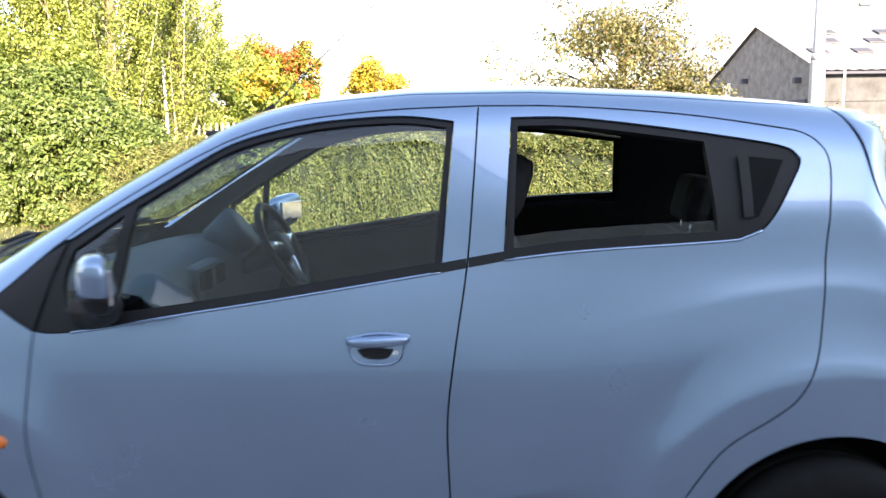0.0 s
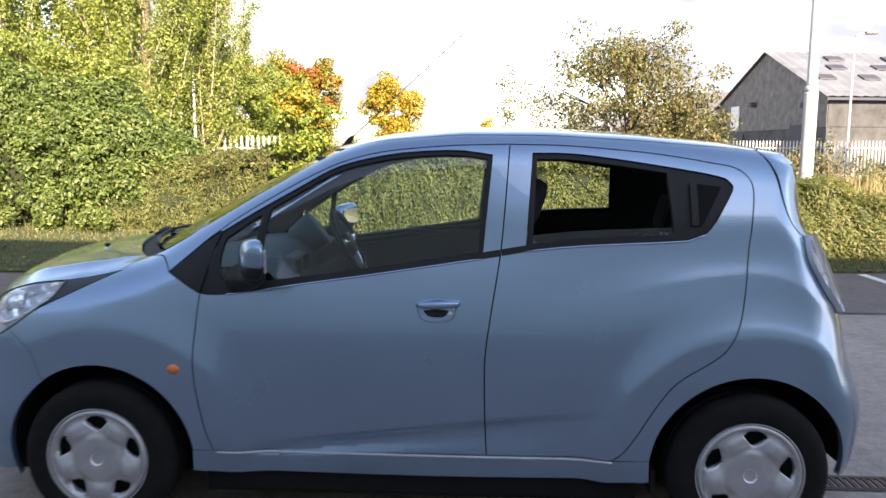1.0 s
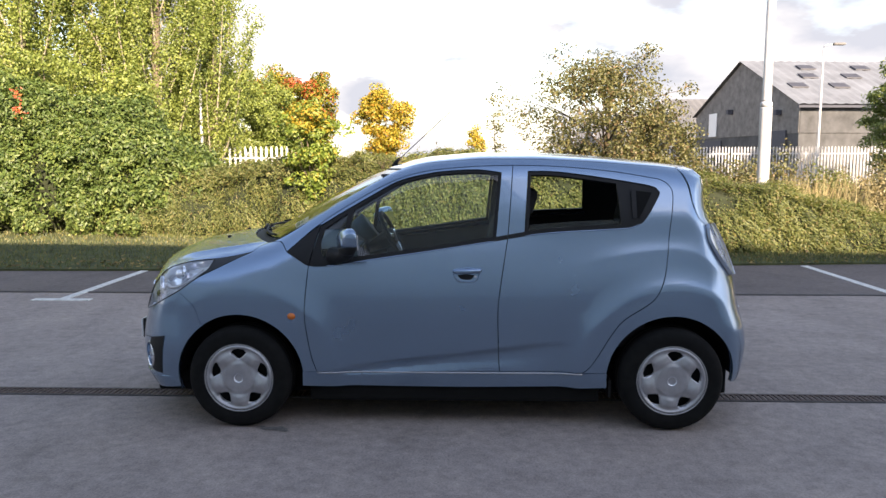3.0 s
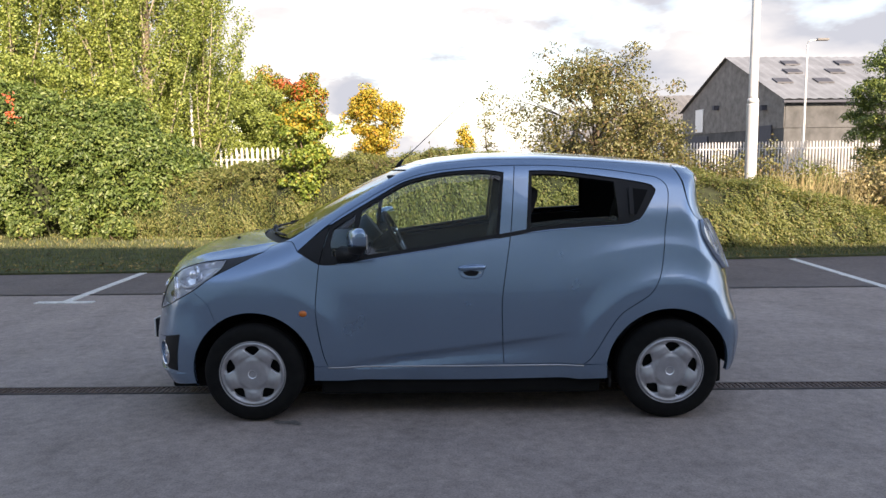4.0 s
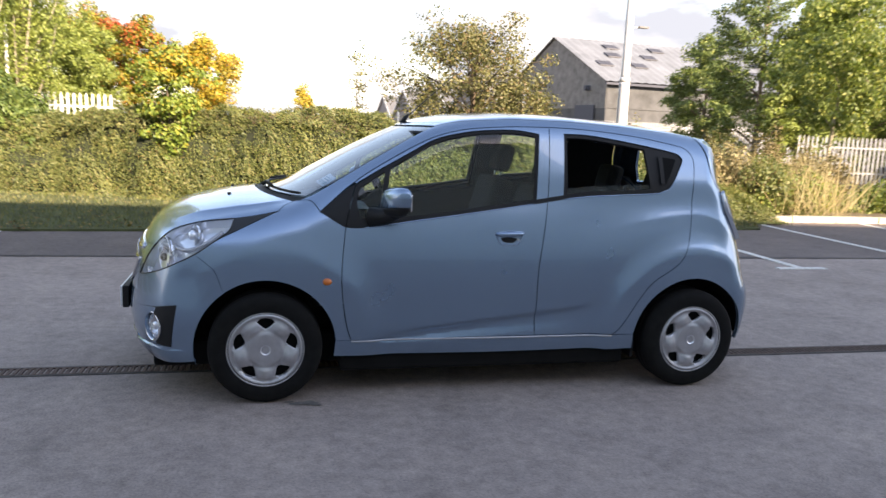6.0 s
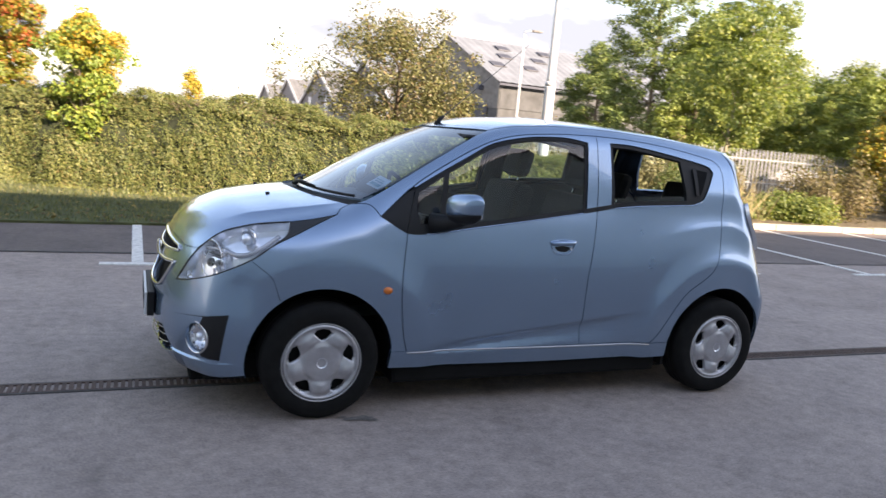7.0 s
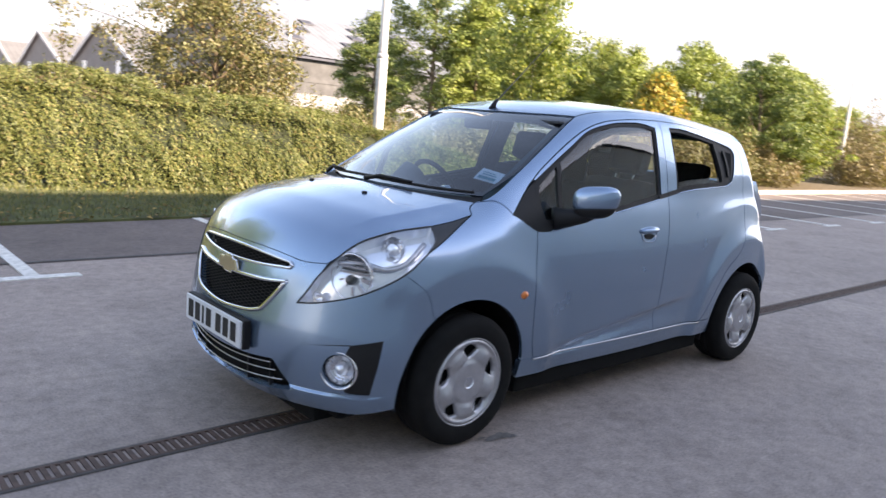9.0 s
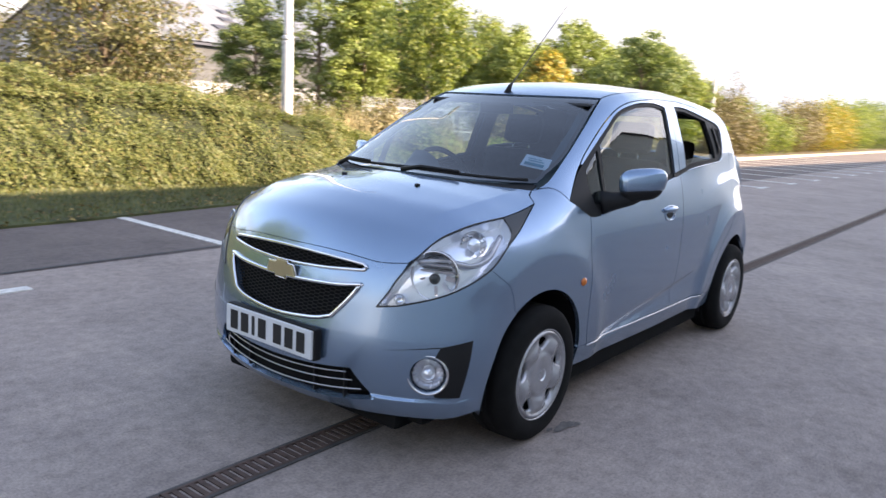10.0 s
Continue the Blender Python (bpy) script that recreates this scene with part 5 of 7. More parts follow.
rib_rows = [np.array([(x, s * (float(RIB(x)) + d), float(top_z(np.float64(x), np.float64(RIB(x) + d)))) for x in rib_x]) for s in (-1, 1) for d in (-0.030, -0.012, -0.003, 0.005, 0.013, 0.024, 0.045)]
skin_part("bonnet", skin_panel(loop([nose_full, flip(lamp_run), flip(trim_top), flip(cowl_side), cowl[::-1], cowl_side[::-1], trim_top[::-1], lamp_run[::-1]]), (0.45, 0, -1), step=0.026, lip=0.02, lines=rib_rows), PAINT, car)
cowl_top = [(x + 0.055, y * 0.985, z + 0.030) for x, y, z in cowl]
skin_part("cowl_panel", skin_panel(loop([cowl, [cowl[-1], cowl_top[-1]], cowl_top[::-1], [cowl_top[0], cowl[0]]]), (0.3, 0, -1), step=0.04, inset=0.012), BLACK, car)

# windscreen with black border
head_in = [(x - 0.01, y * 0.995, z) for x, y, z in header]
screen_l = [cowl_top[0], (-0.80, -0.600, 1.155), (-0.589, -0.561, 1.275), (-0.42, -0.523, 1.372), head_in[0]]
screen = skin_panel(loop([cowl_top, flip(screen_l), head_in[::-1], screen_l[::-1]]), (1, 0, -0.9), step=0.05, lip=0.004, inset=0.006)
windscreen = new("windscreen")
windscreen.parent = car
ob = skin_part("glass", screen, SCREEN, windscreen)
ob.visible_shadow = False
skin_part("border", skin_panel(loop([cowl_top, flip(screen_l), head_in[::-1], screen_l[::-1]]), (1, 0, -0.9), [np.array([(x * 0.93 - 0.040, y * 0.95, z) for x, y, z in loop([cowl_top, flip(screen_l), head_in[::-1], screen_l[::-1]])])], step=0.05, lip=0, inset=0.009), GLOSSBLACK, windscreen)

# front bumper with its openings


mid = lambda p: p + [(x, -y, z) for x, y, z in p[::-1]]
upper_grille = loop([face((-0.375, 0.758), (-0.25, 0.768), (0, 0.776), (0.25, 0.768), (0.375, 0.758)), face((0.375, 0.758), (0.392, 0.745), (0.375, 0.735)), face((0.375, 0.735), (0.2, 0.722), (0, 0.716), (-0.2, 0.722), (-0.375, 0.735)), face((-0.375, 0.735), (-0.392, 0.745), (-0.375, 0.758))])
lower_grille = loop([face((-0.385, 0.682), (-0.25, 0.668), (0, 0.660), (0.25, 0.668), (0.385, 0.682)), face((0.385, 0.682), (0.338, 0.615), (0.285, 0.552)), face((0.285, 0.552), (0.2, 0.532), (0, 0.518), (-0.2, 0.532), (-0.285, 0.552)), face((-0.285, 0.552), (-0.338, 0.615), (-0.385, 0.682))])
intake = loop([face((-0.385, 0.372), (-0.2, 0.354), (0, 0.348), (0.2, 0.354), (0.385, 0.372)), face((0.385, 0.372), (0.43, 0.315), (0.475, 0.262)), face((0.475, 0.262), (0.25, 0.226), (0, 0.218), (-0.25, 0.226), (-0.475, 0.262)), face((-0.475, 0.262), (-0.43, 0.315), (-0.385, 0.372))])
fog_hole = snap(np.array([(-1.745 + 0.042 * math.cos(a), -0.651 - 0.052 * math.cos(a), 0.380 + 0.066 * math.sin(a)) for a in np.linspace(0, math.tau, 32, endpoint=False)]))
fog_edge = [(-1.745 + 0.046 * math.cos(a), -0.651 - 0.058 * math.cos(a), 0.380 + 0.074 * math.sin(a)) for a in np.linspace(-1.25, 1.25, 12)]
black_trim = [[(-1.722, -0.685, 0.487), (-1.615, -0.752, 0.509)], [(-1.615, -0.752, 0.509), (-1.632, -0.75, 0.41), (-1.655, -0.745, 0.285)], [(-1.655, -0.745, 0.285), (-1.735, -0.68, 0.290)], [(-1.735, -0.68, 0.290), fog_edge[0]], fog_edge, [fog_edge[-1], (-1.722, -0.685, 0.487)]]
bump_low = [(-1.535, -0.775, 0.212), (-1.66, -0.70, 0.196), (-1.78, -0.53, 0.186), (-1.85, -0.3, 0.180), (-1.88, 0, 0.178)]
bump_arch = on_flank(arch(-AXLE, 124, 196))
trim_loop = loop(black_trim)


def half_of(l):
    """The near half of a loop that is cut by the car's middle plane."""
    q = l[l[:, 1] <= 1e-6]
    i = int(np.argmax(np.linalg.norm(q - np.roll(q, 1, 0), axis=1)))
    return np.roll(q, -i, 0)


def bumper_outline():
    """Near half, whose middle edge steps round the three openings."""
    ug, lg, it = half_of(upper_grille), half_of(lower_grille), half_of(intake)
    for k in (ug, lg, it):
        k[0, 1] = k[-1, 1] = 0.0
    # each half loop runs from its middle top or bottom point; turn them all to run bottom to top
    runs = []
    for k in (it, lg, ug):
        runs.append(k if k[0, 2] < k[-1, 2] else k[::-1])
    mids = []
    last = np.array([bump_low[-1]])
    for r in runs:
        mids += [spline([last[-1], r[0]])[1:-1], r]
        last = r
    mids.append(spline([last[-1], nose_top[-1]])[1:-1])
    rim = loop([nose_top[::-1], [nose_top[0], lamp_top[2]], lamp_top[:3][::-1], lamp_low[:4], wing_bumper, bump_arch, [bump_arch[-1], bump_low[0]], bump_low])
    return np.vstack([rim] + mids)


bumper = new("front_bumper")
bumper.parent = car
lip_rows = [np.array(face(*[(y, z) for y in np.arange(-0.02, -0.60, -0.014)]) + flank(*[(x, z) for x in np.arange(-1.68, -1.44, 0.014)])) for z in (0.262, 0.268, 0.273, 0.279, 0.284, 0.290)]
sheet = skin_panel(bumper_outline(), (0.80, 0.60, 0), [fog_hole], step=0.024, gap=0.0, lip=0.025, lines=lip_rows)
both("shell", sheet, PAINT, (bumper, bumper))
both("fog_surround", skin_panel(trim_loop, (0.6, 0.8, 0), [], gap=0.0, lip=0.004, inset=-0.0025), BLACK, (bumper, bumper), "matt black fog lamp surround")

# grilles: a dark recess, a mesh or bars, and a chrome frame
def frame_tube(name, l, r, material, parent, label=""):
    l = snap(l) + skin_normal(snap(l)) * 0.003
    bm = bmesh.new()
    tube(bm, list(l) + [l[0], l[1]], r, 8, False)
    return part(name, bm, material, parent, label, True)


FORWARD = (1, 0, 0)
for name, l in (("upper_grille", upper_grille), ("lower_grille", lower_grille), ("air_intake", intake)):
    gr = new(name)
    gr.parent = car
    skin_part("recess", skin_panel(l, FORWARD, gap=-0.004, lip=0, inset=0.045, step=0.06), VOID, gr)
    if name != "air_intake":
        frame_tube("chrome_frame", l, 0.0085 if name == "lower_grille" else 0.007, CHROME, gr, "chrome frame")
        bm = bmesh.new()
        q2 = l[:, 1:3]
        a = 0.0135
        for i in range(-32, 33):
            for j in range(0, 22):
                y, z = i * a * 1.75, 0.50 + j * a * 1.02 + (a * 0.51 if i % 2 else 0)
                for k in range(3):
                    t0, t1 = math.radians(60 * k), math.radians(60 * k + 60)
                    p0, p1 = (y + a * 0.58 * 2 * math.cos(t0), z + a * 0.58 * math.sin(t0)), (y + a * 0.58 * 2 * math.cos(t1), z + a * 0.58 * math.sin(t1))
                    m2 = np.array([p0, p1])
                    if inside(q2, m2).all():
                        w = 0.0022
                        pp = []
                        for (yy, zz), dz in ((p0, -w), (p1, -w), (p1, w), (p0, w)):
                            dy = w if abs(p1[0] - p0[0]) < 1e-3 else 0
                            pp.append(bm.verts.new((-float(nose_x(np.float64(abs(yy)), np.float64(zz))) + 0.013, yy + (dy if dz > 0 else -dy), zz + dz)))
                        bm.faces.new(pp)
        part("mesh", bm, BLACK, gr, "black honeycomb mesh")
    else:
        for z in (0.334, 0.301, 0.268):
            bm = bmesh.new()
            pts = [(-float(nose_x(np.float64(abs(y)), np.float64(z))) + 0.008, y, z + 0.036 * (abs(y) / 0.45) ** 2 - 0.008) for y in np.linspace(-0.46, 0.46, 47)]
            pts = [p for p in pts if inside(l[:, 1:3], np.array([[p[1] + (0.028 if p[1] > 0 else -0.028), p[2]]]))[0]]
            tube(bm, pts, 0.0032, 6)
            part("bar", bm, SILVER, gr, "silver-edged cross bar", True)
        for y in (-0.34, -0.2, 0.2, 0.34):
            bm = bmesh.new()
            x = -float(nose_x(np.float64(abs(y)), np.float64(0.28)))
            box(bm, (x + 0.012, y - 0.004, 0.235), (x + 0.03, y + 0.004, 0.352))
            part("divider", bm, BLACK, gr)
# gold cross-shaped badge between the grilles
bm = bmesh.new()
prof = [(-0.085, -0.022), (-0.036, -0.022), (-0.030, -0.036), (0.030, -0.036), (0.036, -0.022), (0.085, -0.022), (0.072, 0.022), (0.028, 0.022), (0.022, 0.036), (-0.036, 0.036), (-0.036, 0.022), (-0.072, 0.022)]
bx = -float(nose_x(np.float64(0), np.float64(0.69))) - 0.004
lo = [bm.verts.new((bx, y, 0.685 + z)) for y, z in prof]
hi = [bm.verts.new((bx - 0.014, y * 0.93, 0.685 + z * 0.9)) for y, z in prof]
bm.faces.new(hi)
for i in range(12):
    bm.faces.new((lo[i], lo[(i + 1) % 12], hi[(i + 1) % 12], hi[i]))
badge = part("badge", bm, GOLD, car, "gold badge with chrome edge")
bm = bmesh.new()
tube(bm, [(bx - 0.006, y * 1.02, 0.685 + z * 1.05) for y, z in prof + prof[:1]], 0.0035, 6, False)
part("badge_edge", bm, CHROME, badge, smooth=True)

# number plate, its writing as plain bars
plate = new("number_plate")
plate.parent = car
px = -1.960
bm = bmesh.new()
box(bm, (px, -0.26, 0.386), (px + 0.012, 0.26, 0.498), 0.004)
part("plate_face", bm, PLATE, plate, "white plate")
bm = bmesh.new()
box(bm, (px + 0.012, -0.268, 0.380), (px + 0.045, 0.268, 0.502), 0.006)
part("plate_holder", bm, BLACK, plate)
for y in (0.205, 0.137, 0.082, 0.027, -0.066, -0.134, -0.202):
    bm = bmesh.new()
    box(bm, (px - 0.0025, y - 0.023 if y not in (0.082,) else y - 0.008, 0.404), (px, y + 0.023 if y not in (0.082,) else y + 0.008, 0.482))
    part("bar", bm, INK, plate)

# headlamps and fog lamps
def cup(name, at, aim, r, depth, material, parent, label="", flat=False, facets=False):
    z = -Vector(aim).normalized()
    m = Matrix.Translation(at) @ z.to_track_quat("Z", "Y").to_matrix().to_4x4()
    bm = bmesh.new()
    prof = [(0.001, depth)] + [(r * math.sin(a), depth * math.cos(a)) for a in np.linspace(0.15, 1.57, 8)]
    if flat:
        prof = [(0.001, -depth), (r * 0.6, -depth * 0.8), (r * 0.95, -depth * 0.3), (r, 0), (r * 0.97, depth)]
    lathe(bm, prof, m, 18 if facets else 28)
    return part(name, bm, material, parent, label, not facets)


lamp_loop = loop([lamp_low, lamp_end, lamp_top[::-1]])
lens_sheet = skin_panel(lamp_loop, (0.70, 0.70, -0.1), gap=0.003, lip=0.006)
bed_sheet = skin_panel(lamp_loop, (0.70, 0.70, -0.1), gap=0.002, lip=-0.046, inset=0.05)
trim_sheet = skin_panel(loop([trim_low[::-1], lamp_end, trim_top][0:1] + [trim_top[::-1], lamp_end[::-1]]), (0.3, 1, -0.5), gap=0.002, lip=0.012)
for i in (0, 1):
    s = -1 if i == 0 else 1
    lamp = tagged(new("headlight"), "clear swept-back headlight")
    lamp.parent = car
    skin_part("housing", bed_sheet, SATIN, lamp, "bright silver housing", bool(i))
    ob = skin_part("lens", lens_sheet, LENS, lamp, "clear lens", bool(i))
    ob.visible_shadow = False
    skin_part("black_corner", trim_sheet, GLOSSBLACK, lamp, "gloss black corner trim", bool(i))
    frame_l = snap(lamp_loop) * np.array([1, -s, 1])
    bm = bmesh.new()
    tube(bm, list(frame_l) + [frame_l[0]], 0.0035, 6, False)
    part("seal", bm, GLOSSBLACK, lamp, smooth=True)
    cup("reflector", (-1.674, s * 0.608, 0.738), (-1, s * 0.42, 0.05), 0.090, 0.055, CHROME, lamp, facets=True)
    mm = Matrix.Translation((-1.682, s * 0.606, 0.735)) @ (-Vector((-1, s * 0.42, 0.05))).to_track_quat("Z", "Y").to_matrix().to_4x4()
    bm = bmesh.new()
    lathe(bm, [(0.090 + 0.0030 * math.cos(a), 0.0030 * math.sin(a)) for a in np.linspace(0, math.tau, 8, endpoint=False)], mm, 32, True)
    part("reflector_ring", bm, CHROME, lamp, "chrome ring", True)
    ridge_l = snap(np.array([(-1.735, -0.56, 0.80), (-1.66, -0.645, 0.80), (-1.58, -0.70, 0.775), (-1.50, -0.72, 0.80), (-1.40, -0.71, 0.885)]))
    ridge_l = (ridge_l - skin_normal(ridge_l) * 0.028) * np.array([1, -s, 1])
    bm = bmesh.new()
    tube(bm, list(spline(ridge_l)), 0.011, 8)
    part("inner_bezel", bm, SILVER, lamp, "silver inner bezel", True)
    # black and chrome bars added for the reflector's dark and bright reflections
    for k in range(5):
        bm = bmesh.new()
        box(bm, (-0.07 + k * 0.008, 0.012 + k * 0.011, 0.012), (0.06 - k * 0.008, 0.017 + k * 0.011, 0.030), 0.0, mm)
        part("contrast_rib", bm, GLOSSBLACK if k % 2 else CHROME, lamp)
    for k in range(5):
        bm = bmesh.new()
        box(bm, (0.040, -0.010 + 0.002 * k, 0.010), (0.076, 0.006, 0.026), 0.0, mm @ Matrix.Rotation(radians(190 + k * 37), 4, "Z"))
        part("contrast_rib", bm, SATIN if k % 2 else CHROME, lamp)
    cup("bulb_cap", (-1.690, s * 0.612, 0.725), (-1, s * 0.42, 0.05), 0.020, 0.014, GLOSSBLACK, lamp, flat=True)
    cup("bezel", (-1.535, s * 0.665, 0.845), (-1, s * 0.55, 0.15), 0.050, 0.045, CHROME, lamp, facets=True)
    cup("indicator", (-1.545, s * 0.675, 0.845), (-1, s * 0.55, 0.15), 0.026, 0.018, SATIN, lamp, flat=True)
    cup("side_lamp", (-1.772, s * 0.520, 0.643), (-1, s * 0.42, 0), 0.022, 0.02, CHROME, lamp)
    fog = tagged(new("fog_light"), "round chrome-ringed fog light")
    fog.parent = car
    aim = (-0.83, s * 0.56, 0)
    cup("reflector", (-1.733, s * 0.6415, 0.380), aim, 0.060, 0.040, CHROME, fog, facets=True)
    cup("lamp", (-1.722, s * 0.634, 0.380), aim, 0.026, 0.02, SATIN, fog, flat=True)
    m = Matrix.Translation((-1.736, s * 0.6435, 0.380)) @ (-Vector(aim)).to_track_quat("Z", "Y").to_matrix().to_4x4()
    bm = bmesh.new()
    lathe(bm, [(0.073 + 0.0055 * math.cos(a), -0.004 + 0.009 * math.sin(a)) for a in np.linspace(0, math.tau, 10, endpoint=False)], m, 36, True)
    part("ring", bm, CHROME, fog, "chrome ring", True)
    bm = bmesh.new()
    lathe(bm, [(0.001, -0.010), (0.03, -0.008), (0.062, 0.0)], m, 32)
    part("lens", bm, LENS, fog, smooth=True).visible_shadow = False
    bm = bmesh.new()
    lathe(bm, [(0.001, 0.062), (0.075, 0.055)], m, 24)
    part("back", bm, VOID, fog)
    # thin black tube stands for the shade along the bumper's ledge
    crease_l = snap(spline(np.array([(-1.722, -0.685, 0.487), (-1.765, -0.625, 0.478), (-1.80, -0.56, 0.468), (-1.825, -0.50, 0.460)])))
    crease_l = crease_l * np.array([1, -s, 1])
    bm = bmesh.new()
    tube(bm, list(crease_l), [0.0022 - 0.0018 * k / (len(crease_l) - 1) for k in range(len(crease_l))], 6)
    part("crease", bm, BLACK, bumper, "thin black line drawn for the shade of a crease above the fog light", True)
    # tail lamp
    tl = tagged(new("tail_light"), "upright tail light with clear upper lens")
    tl.parent = car

tl_out = [(1.535, -0.64, 0.845), (1.60, -0.56, 0.84), (1.575, -0.57, 0.95), (1.50, -0.57, 1.06), (1.43, -0.58, 1.12), (1.375, -0.646, 1.122)]
tl_sheet = skin_panel(loop([tail_edge, [tl_out[0], tl_out[1]], tl_out[1:5], [tl_out[4], tl_out[5]]]), (-0.7, 0.7, 0), gap=0.002, lip=0.03, inset=-0.020)
tls = [o for o in bpy.data.objects if o.name.startswith("tail_light")]
for i, o in enumerate(tls):
    skin_part("lens", tl_sheet, LENS, o, "clear outer lens", bool(i)).visible_shadow = False
    skin_part("housing", skin_panel(loop([tail_edge, [tl_out[0], tl_out[1]], tl_out[1:5], [tl_out[4], tl_out[5]]]), (-0.7, 0.7, 0), gap=0.001, lip=-0.03, inset=0.006), SATIN, o, "pale grey housing", bool(i))
for i, o in enumerate(tls):
    s = -1 if i == 0 else 1
    bm = bmesh.new()
    rim = snap(loop([tail_edge, [tl_out[0], tl_out[1]], tl_out[1:5], [tl_out[4], tl_out[5]]])) * np.array([1, -s, 1])
    tube(bm, list(rim) + [rim[0]], 0.0022, 6, False)
    part("seal", bm, GLOSSBLACK, o, smooth=True)
    for x, y, z, r in ((1.45, 0.630, 1.035, 0.028), (1.50, 0.612, 0.955, 0.030), (1.54, 0.590, 0.885, 0.026)):
        cup("clear_lamp", (x - 0.012, s * (y - 0.012), z), (0.6, s * 0.8, 0.1), r, 0.022, SATIN if z < 0.9 else CHROME, o)

# tail: hatch, bumper, rear screen
hatch_full = [[(1.25, -0.49, 1.425), (1.36, -0.25, 1.436), (1.39, 0.0, 1.440), (1.36, 0.25, 1.436), (1.25, 0.49, 1.425)], flip(hatch[:5]), [(1.375, 0.646, 1.122), (1.50, 0.57, 1.06), (1.575, 0.57, 0.95), (1.60, 0.56, 0.84)], [(1.60, 0.56, 0.84), (1.62, 0.52, 0.70)], [(1.62, 0.52, 0.70), (1.66, 0, 0.68), (1.62, -0.52, 0.70)],
              [(1.62, -0.52, 0.70), (1.60, -0.56, 0.84)], [(1.60, -0.56, 0.84), (1.575, -0.57, 0.95), (1.50, -0.57, 1.06), (1.375, -0.646, 1.122)], hatch[::-1]]
rear_glass = np.array([(1.47, y, z) for y, z in [(-0.50, 1.10), (-0.44, 1.36), (0.44, 1.36), (0.50, 1.10)]])
rg_loop = loop([[rear_glass[0], rear_glass[1]], [rear_glass[1], rear_glass[2]], [rear_glass[2], rear_glass[3]], [rear_glass[3], rear_glass[0]]])
skin_part("tailgate", skin_panel(loop(hatch_full), (-1, 0, -0.35), [rg_loop], step=0.05, lip=0.02), PAINT, car)
ob = skin_part("rear_screen", skin_panel(rg_loop, (-1, 0, 0), step=0.08, gap=-0.004, lip=0, inset=0.004), WINDOW, car)
ob.visible_shadow = False
rb = [[(1.62, -0.52, 0.70), (1.66, 0, 0.68), (1.62, 0.52, 0.70)], [(1.62, 0.52, 0.70), (1.60, 0.56, 0.84)], [(1.60, 0.56, 0.84), (1.535, 0.64, 0.845)], flip(corner), [(1.60, 0.59, 0.28), (1.70, 0, 0.24), (1.60, -0.59, 0.28)], corner[::-1], [(1.535, -0.64, 0.845), (1.60, -0.56, 0.84)], [(1.60, -0.56, 0.84), (1.62, -0.52, 0.70)]]
skin_part("rear_bumper", skin_panel(loop(rb), (-1, 0, 0), step=0.05, lip=0.02), PAINT, car)

# windows
glass_f = loop([flank((-0.598, 0.951), (-0.421, 0.973), (-0.155, 1.010), (0.212, 1.066)), flank((0.212, 1.066), (0.245, 1.398)), flank((0.245, 1.398), (0.135, 1.413), (-0.013, 1.410), (-0.132, 1.395), (-0.311, 1.353), (-0.455, 1.275), (-0.557, 1.215)), flank((-0.557, 1.215), (-0.598, 0.951))])
dlo_f = loop([belt_f, dlo_b, dlo_top, [dlo_top[-1], belt_f[0]]])
border_f = skin_panel(dlo_f, SIDEWAYS, [glass_f, loop([flank((-0.720, 0.955), (-0.625, 0.955)), flank((-0.625, 0.955), (-0.590, 1.195)), flank((-0.590, 1.195), (-0.720, 1.105)), flank((-0.720, 1.105), (-0.735, 1.03), (-0.720, 0.955))])], gap=0.001, lip=0.02, inset=0.006)
for i, d in enumerate(front_doors):
    skin_part("window_frame", border_f, BLACK, d, "matt black window frame", bool(i))
    ob = skin_part("window", skin_panel(glass_f, SIDEWAYS, gap=-0.004, lip=0, inset=0.012, step=0.025), WINDOW, d, "", bool(i))
    ob.visible_shadow = False
    ob = skin_part("quarter_window", skin_panel(loop([flank((-0.725, 0.95), (-0.62, 0.95)), flank((-0.62, 0.95), (-0.586, 1.20)), flank((-0.586, 1.20), (-0.725, 1.11)), flank((-0.725, 1.11), (-0.725, 0.95))]), SIDEWAYS, gap=-0.002, lip=0, inset=0.012, step=0.06), WINDOW, d, "", bool(i))
    ob.visible_shadow = False
both("mirror_sail", skin_panel(loop([flank((-0.925, 0.982), (-0.85, 0.935), (-0.797, 0.907)), flank((-0.797, 0.907), (-0.744, 1.128)), flank((-0.744, 1.128), (-0.80, 1.093), (-0.925, 0.982))]), SIDEWAYS, gap=0.001, lip=0.01, inset=0.001), BLACK, (car, car), "black corner trim before the mirror")
glass_r = loop([flank((0.410, 1.099), (0.428, 1.399)), flank((0.428, 1.399), (0.579, 1.395), (0.897, 1.351)), flank((0.897, 1.351), (0.912, 1.133)), flank((0.912, 1.133), (0.574, 1.117), (0.410, 1.099))])
open_r = loop([flank((0.410, 1.099), (0.412, 1.123)), flank((0.412, 1.123), (0.574, 1.140), (0.910, 1.156)), flank((0.910, 1.156), (0.912, 1.133)), flank((0.912, 1.133), (0.574, 1.117), (0.410, 1.099))])
border_r = skin_panel(loop(dlo_r), SIDEWAYS, [glass_r], gap=0.001, lip=0.02, inset=0.006)
recess = loop([flank((0.985, 1.165), (0.985, 1.312)), flank((0.985, 1.312), (1.088, 1.300)), flank((1.088, 1.300), (1.05, 1.23), (1.012, 1.165)), flank((1.012, 1.165), (0.985, 1.165))])
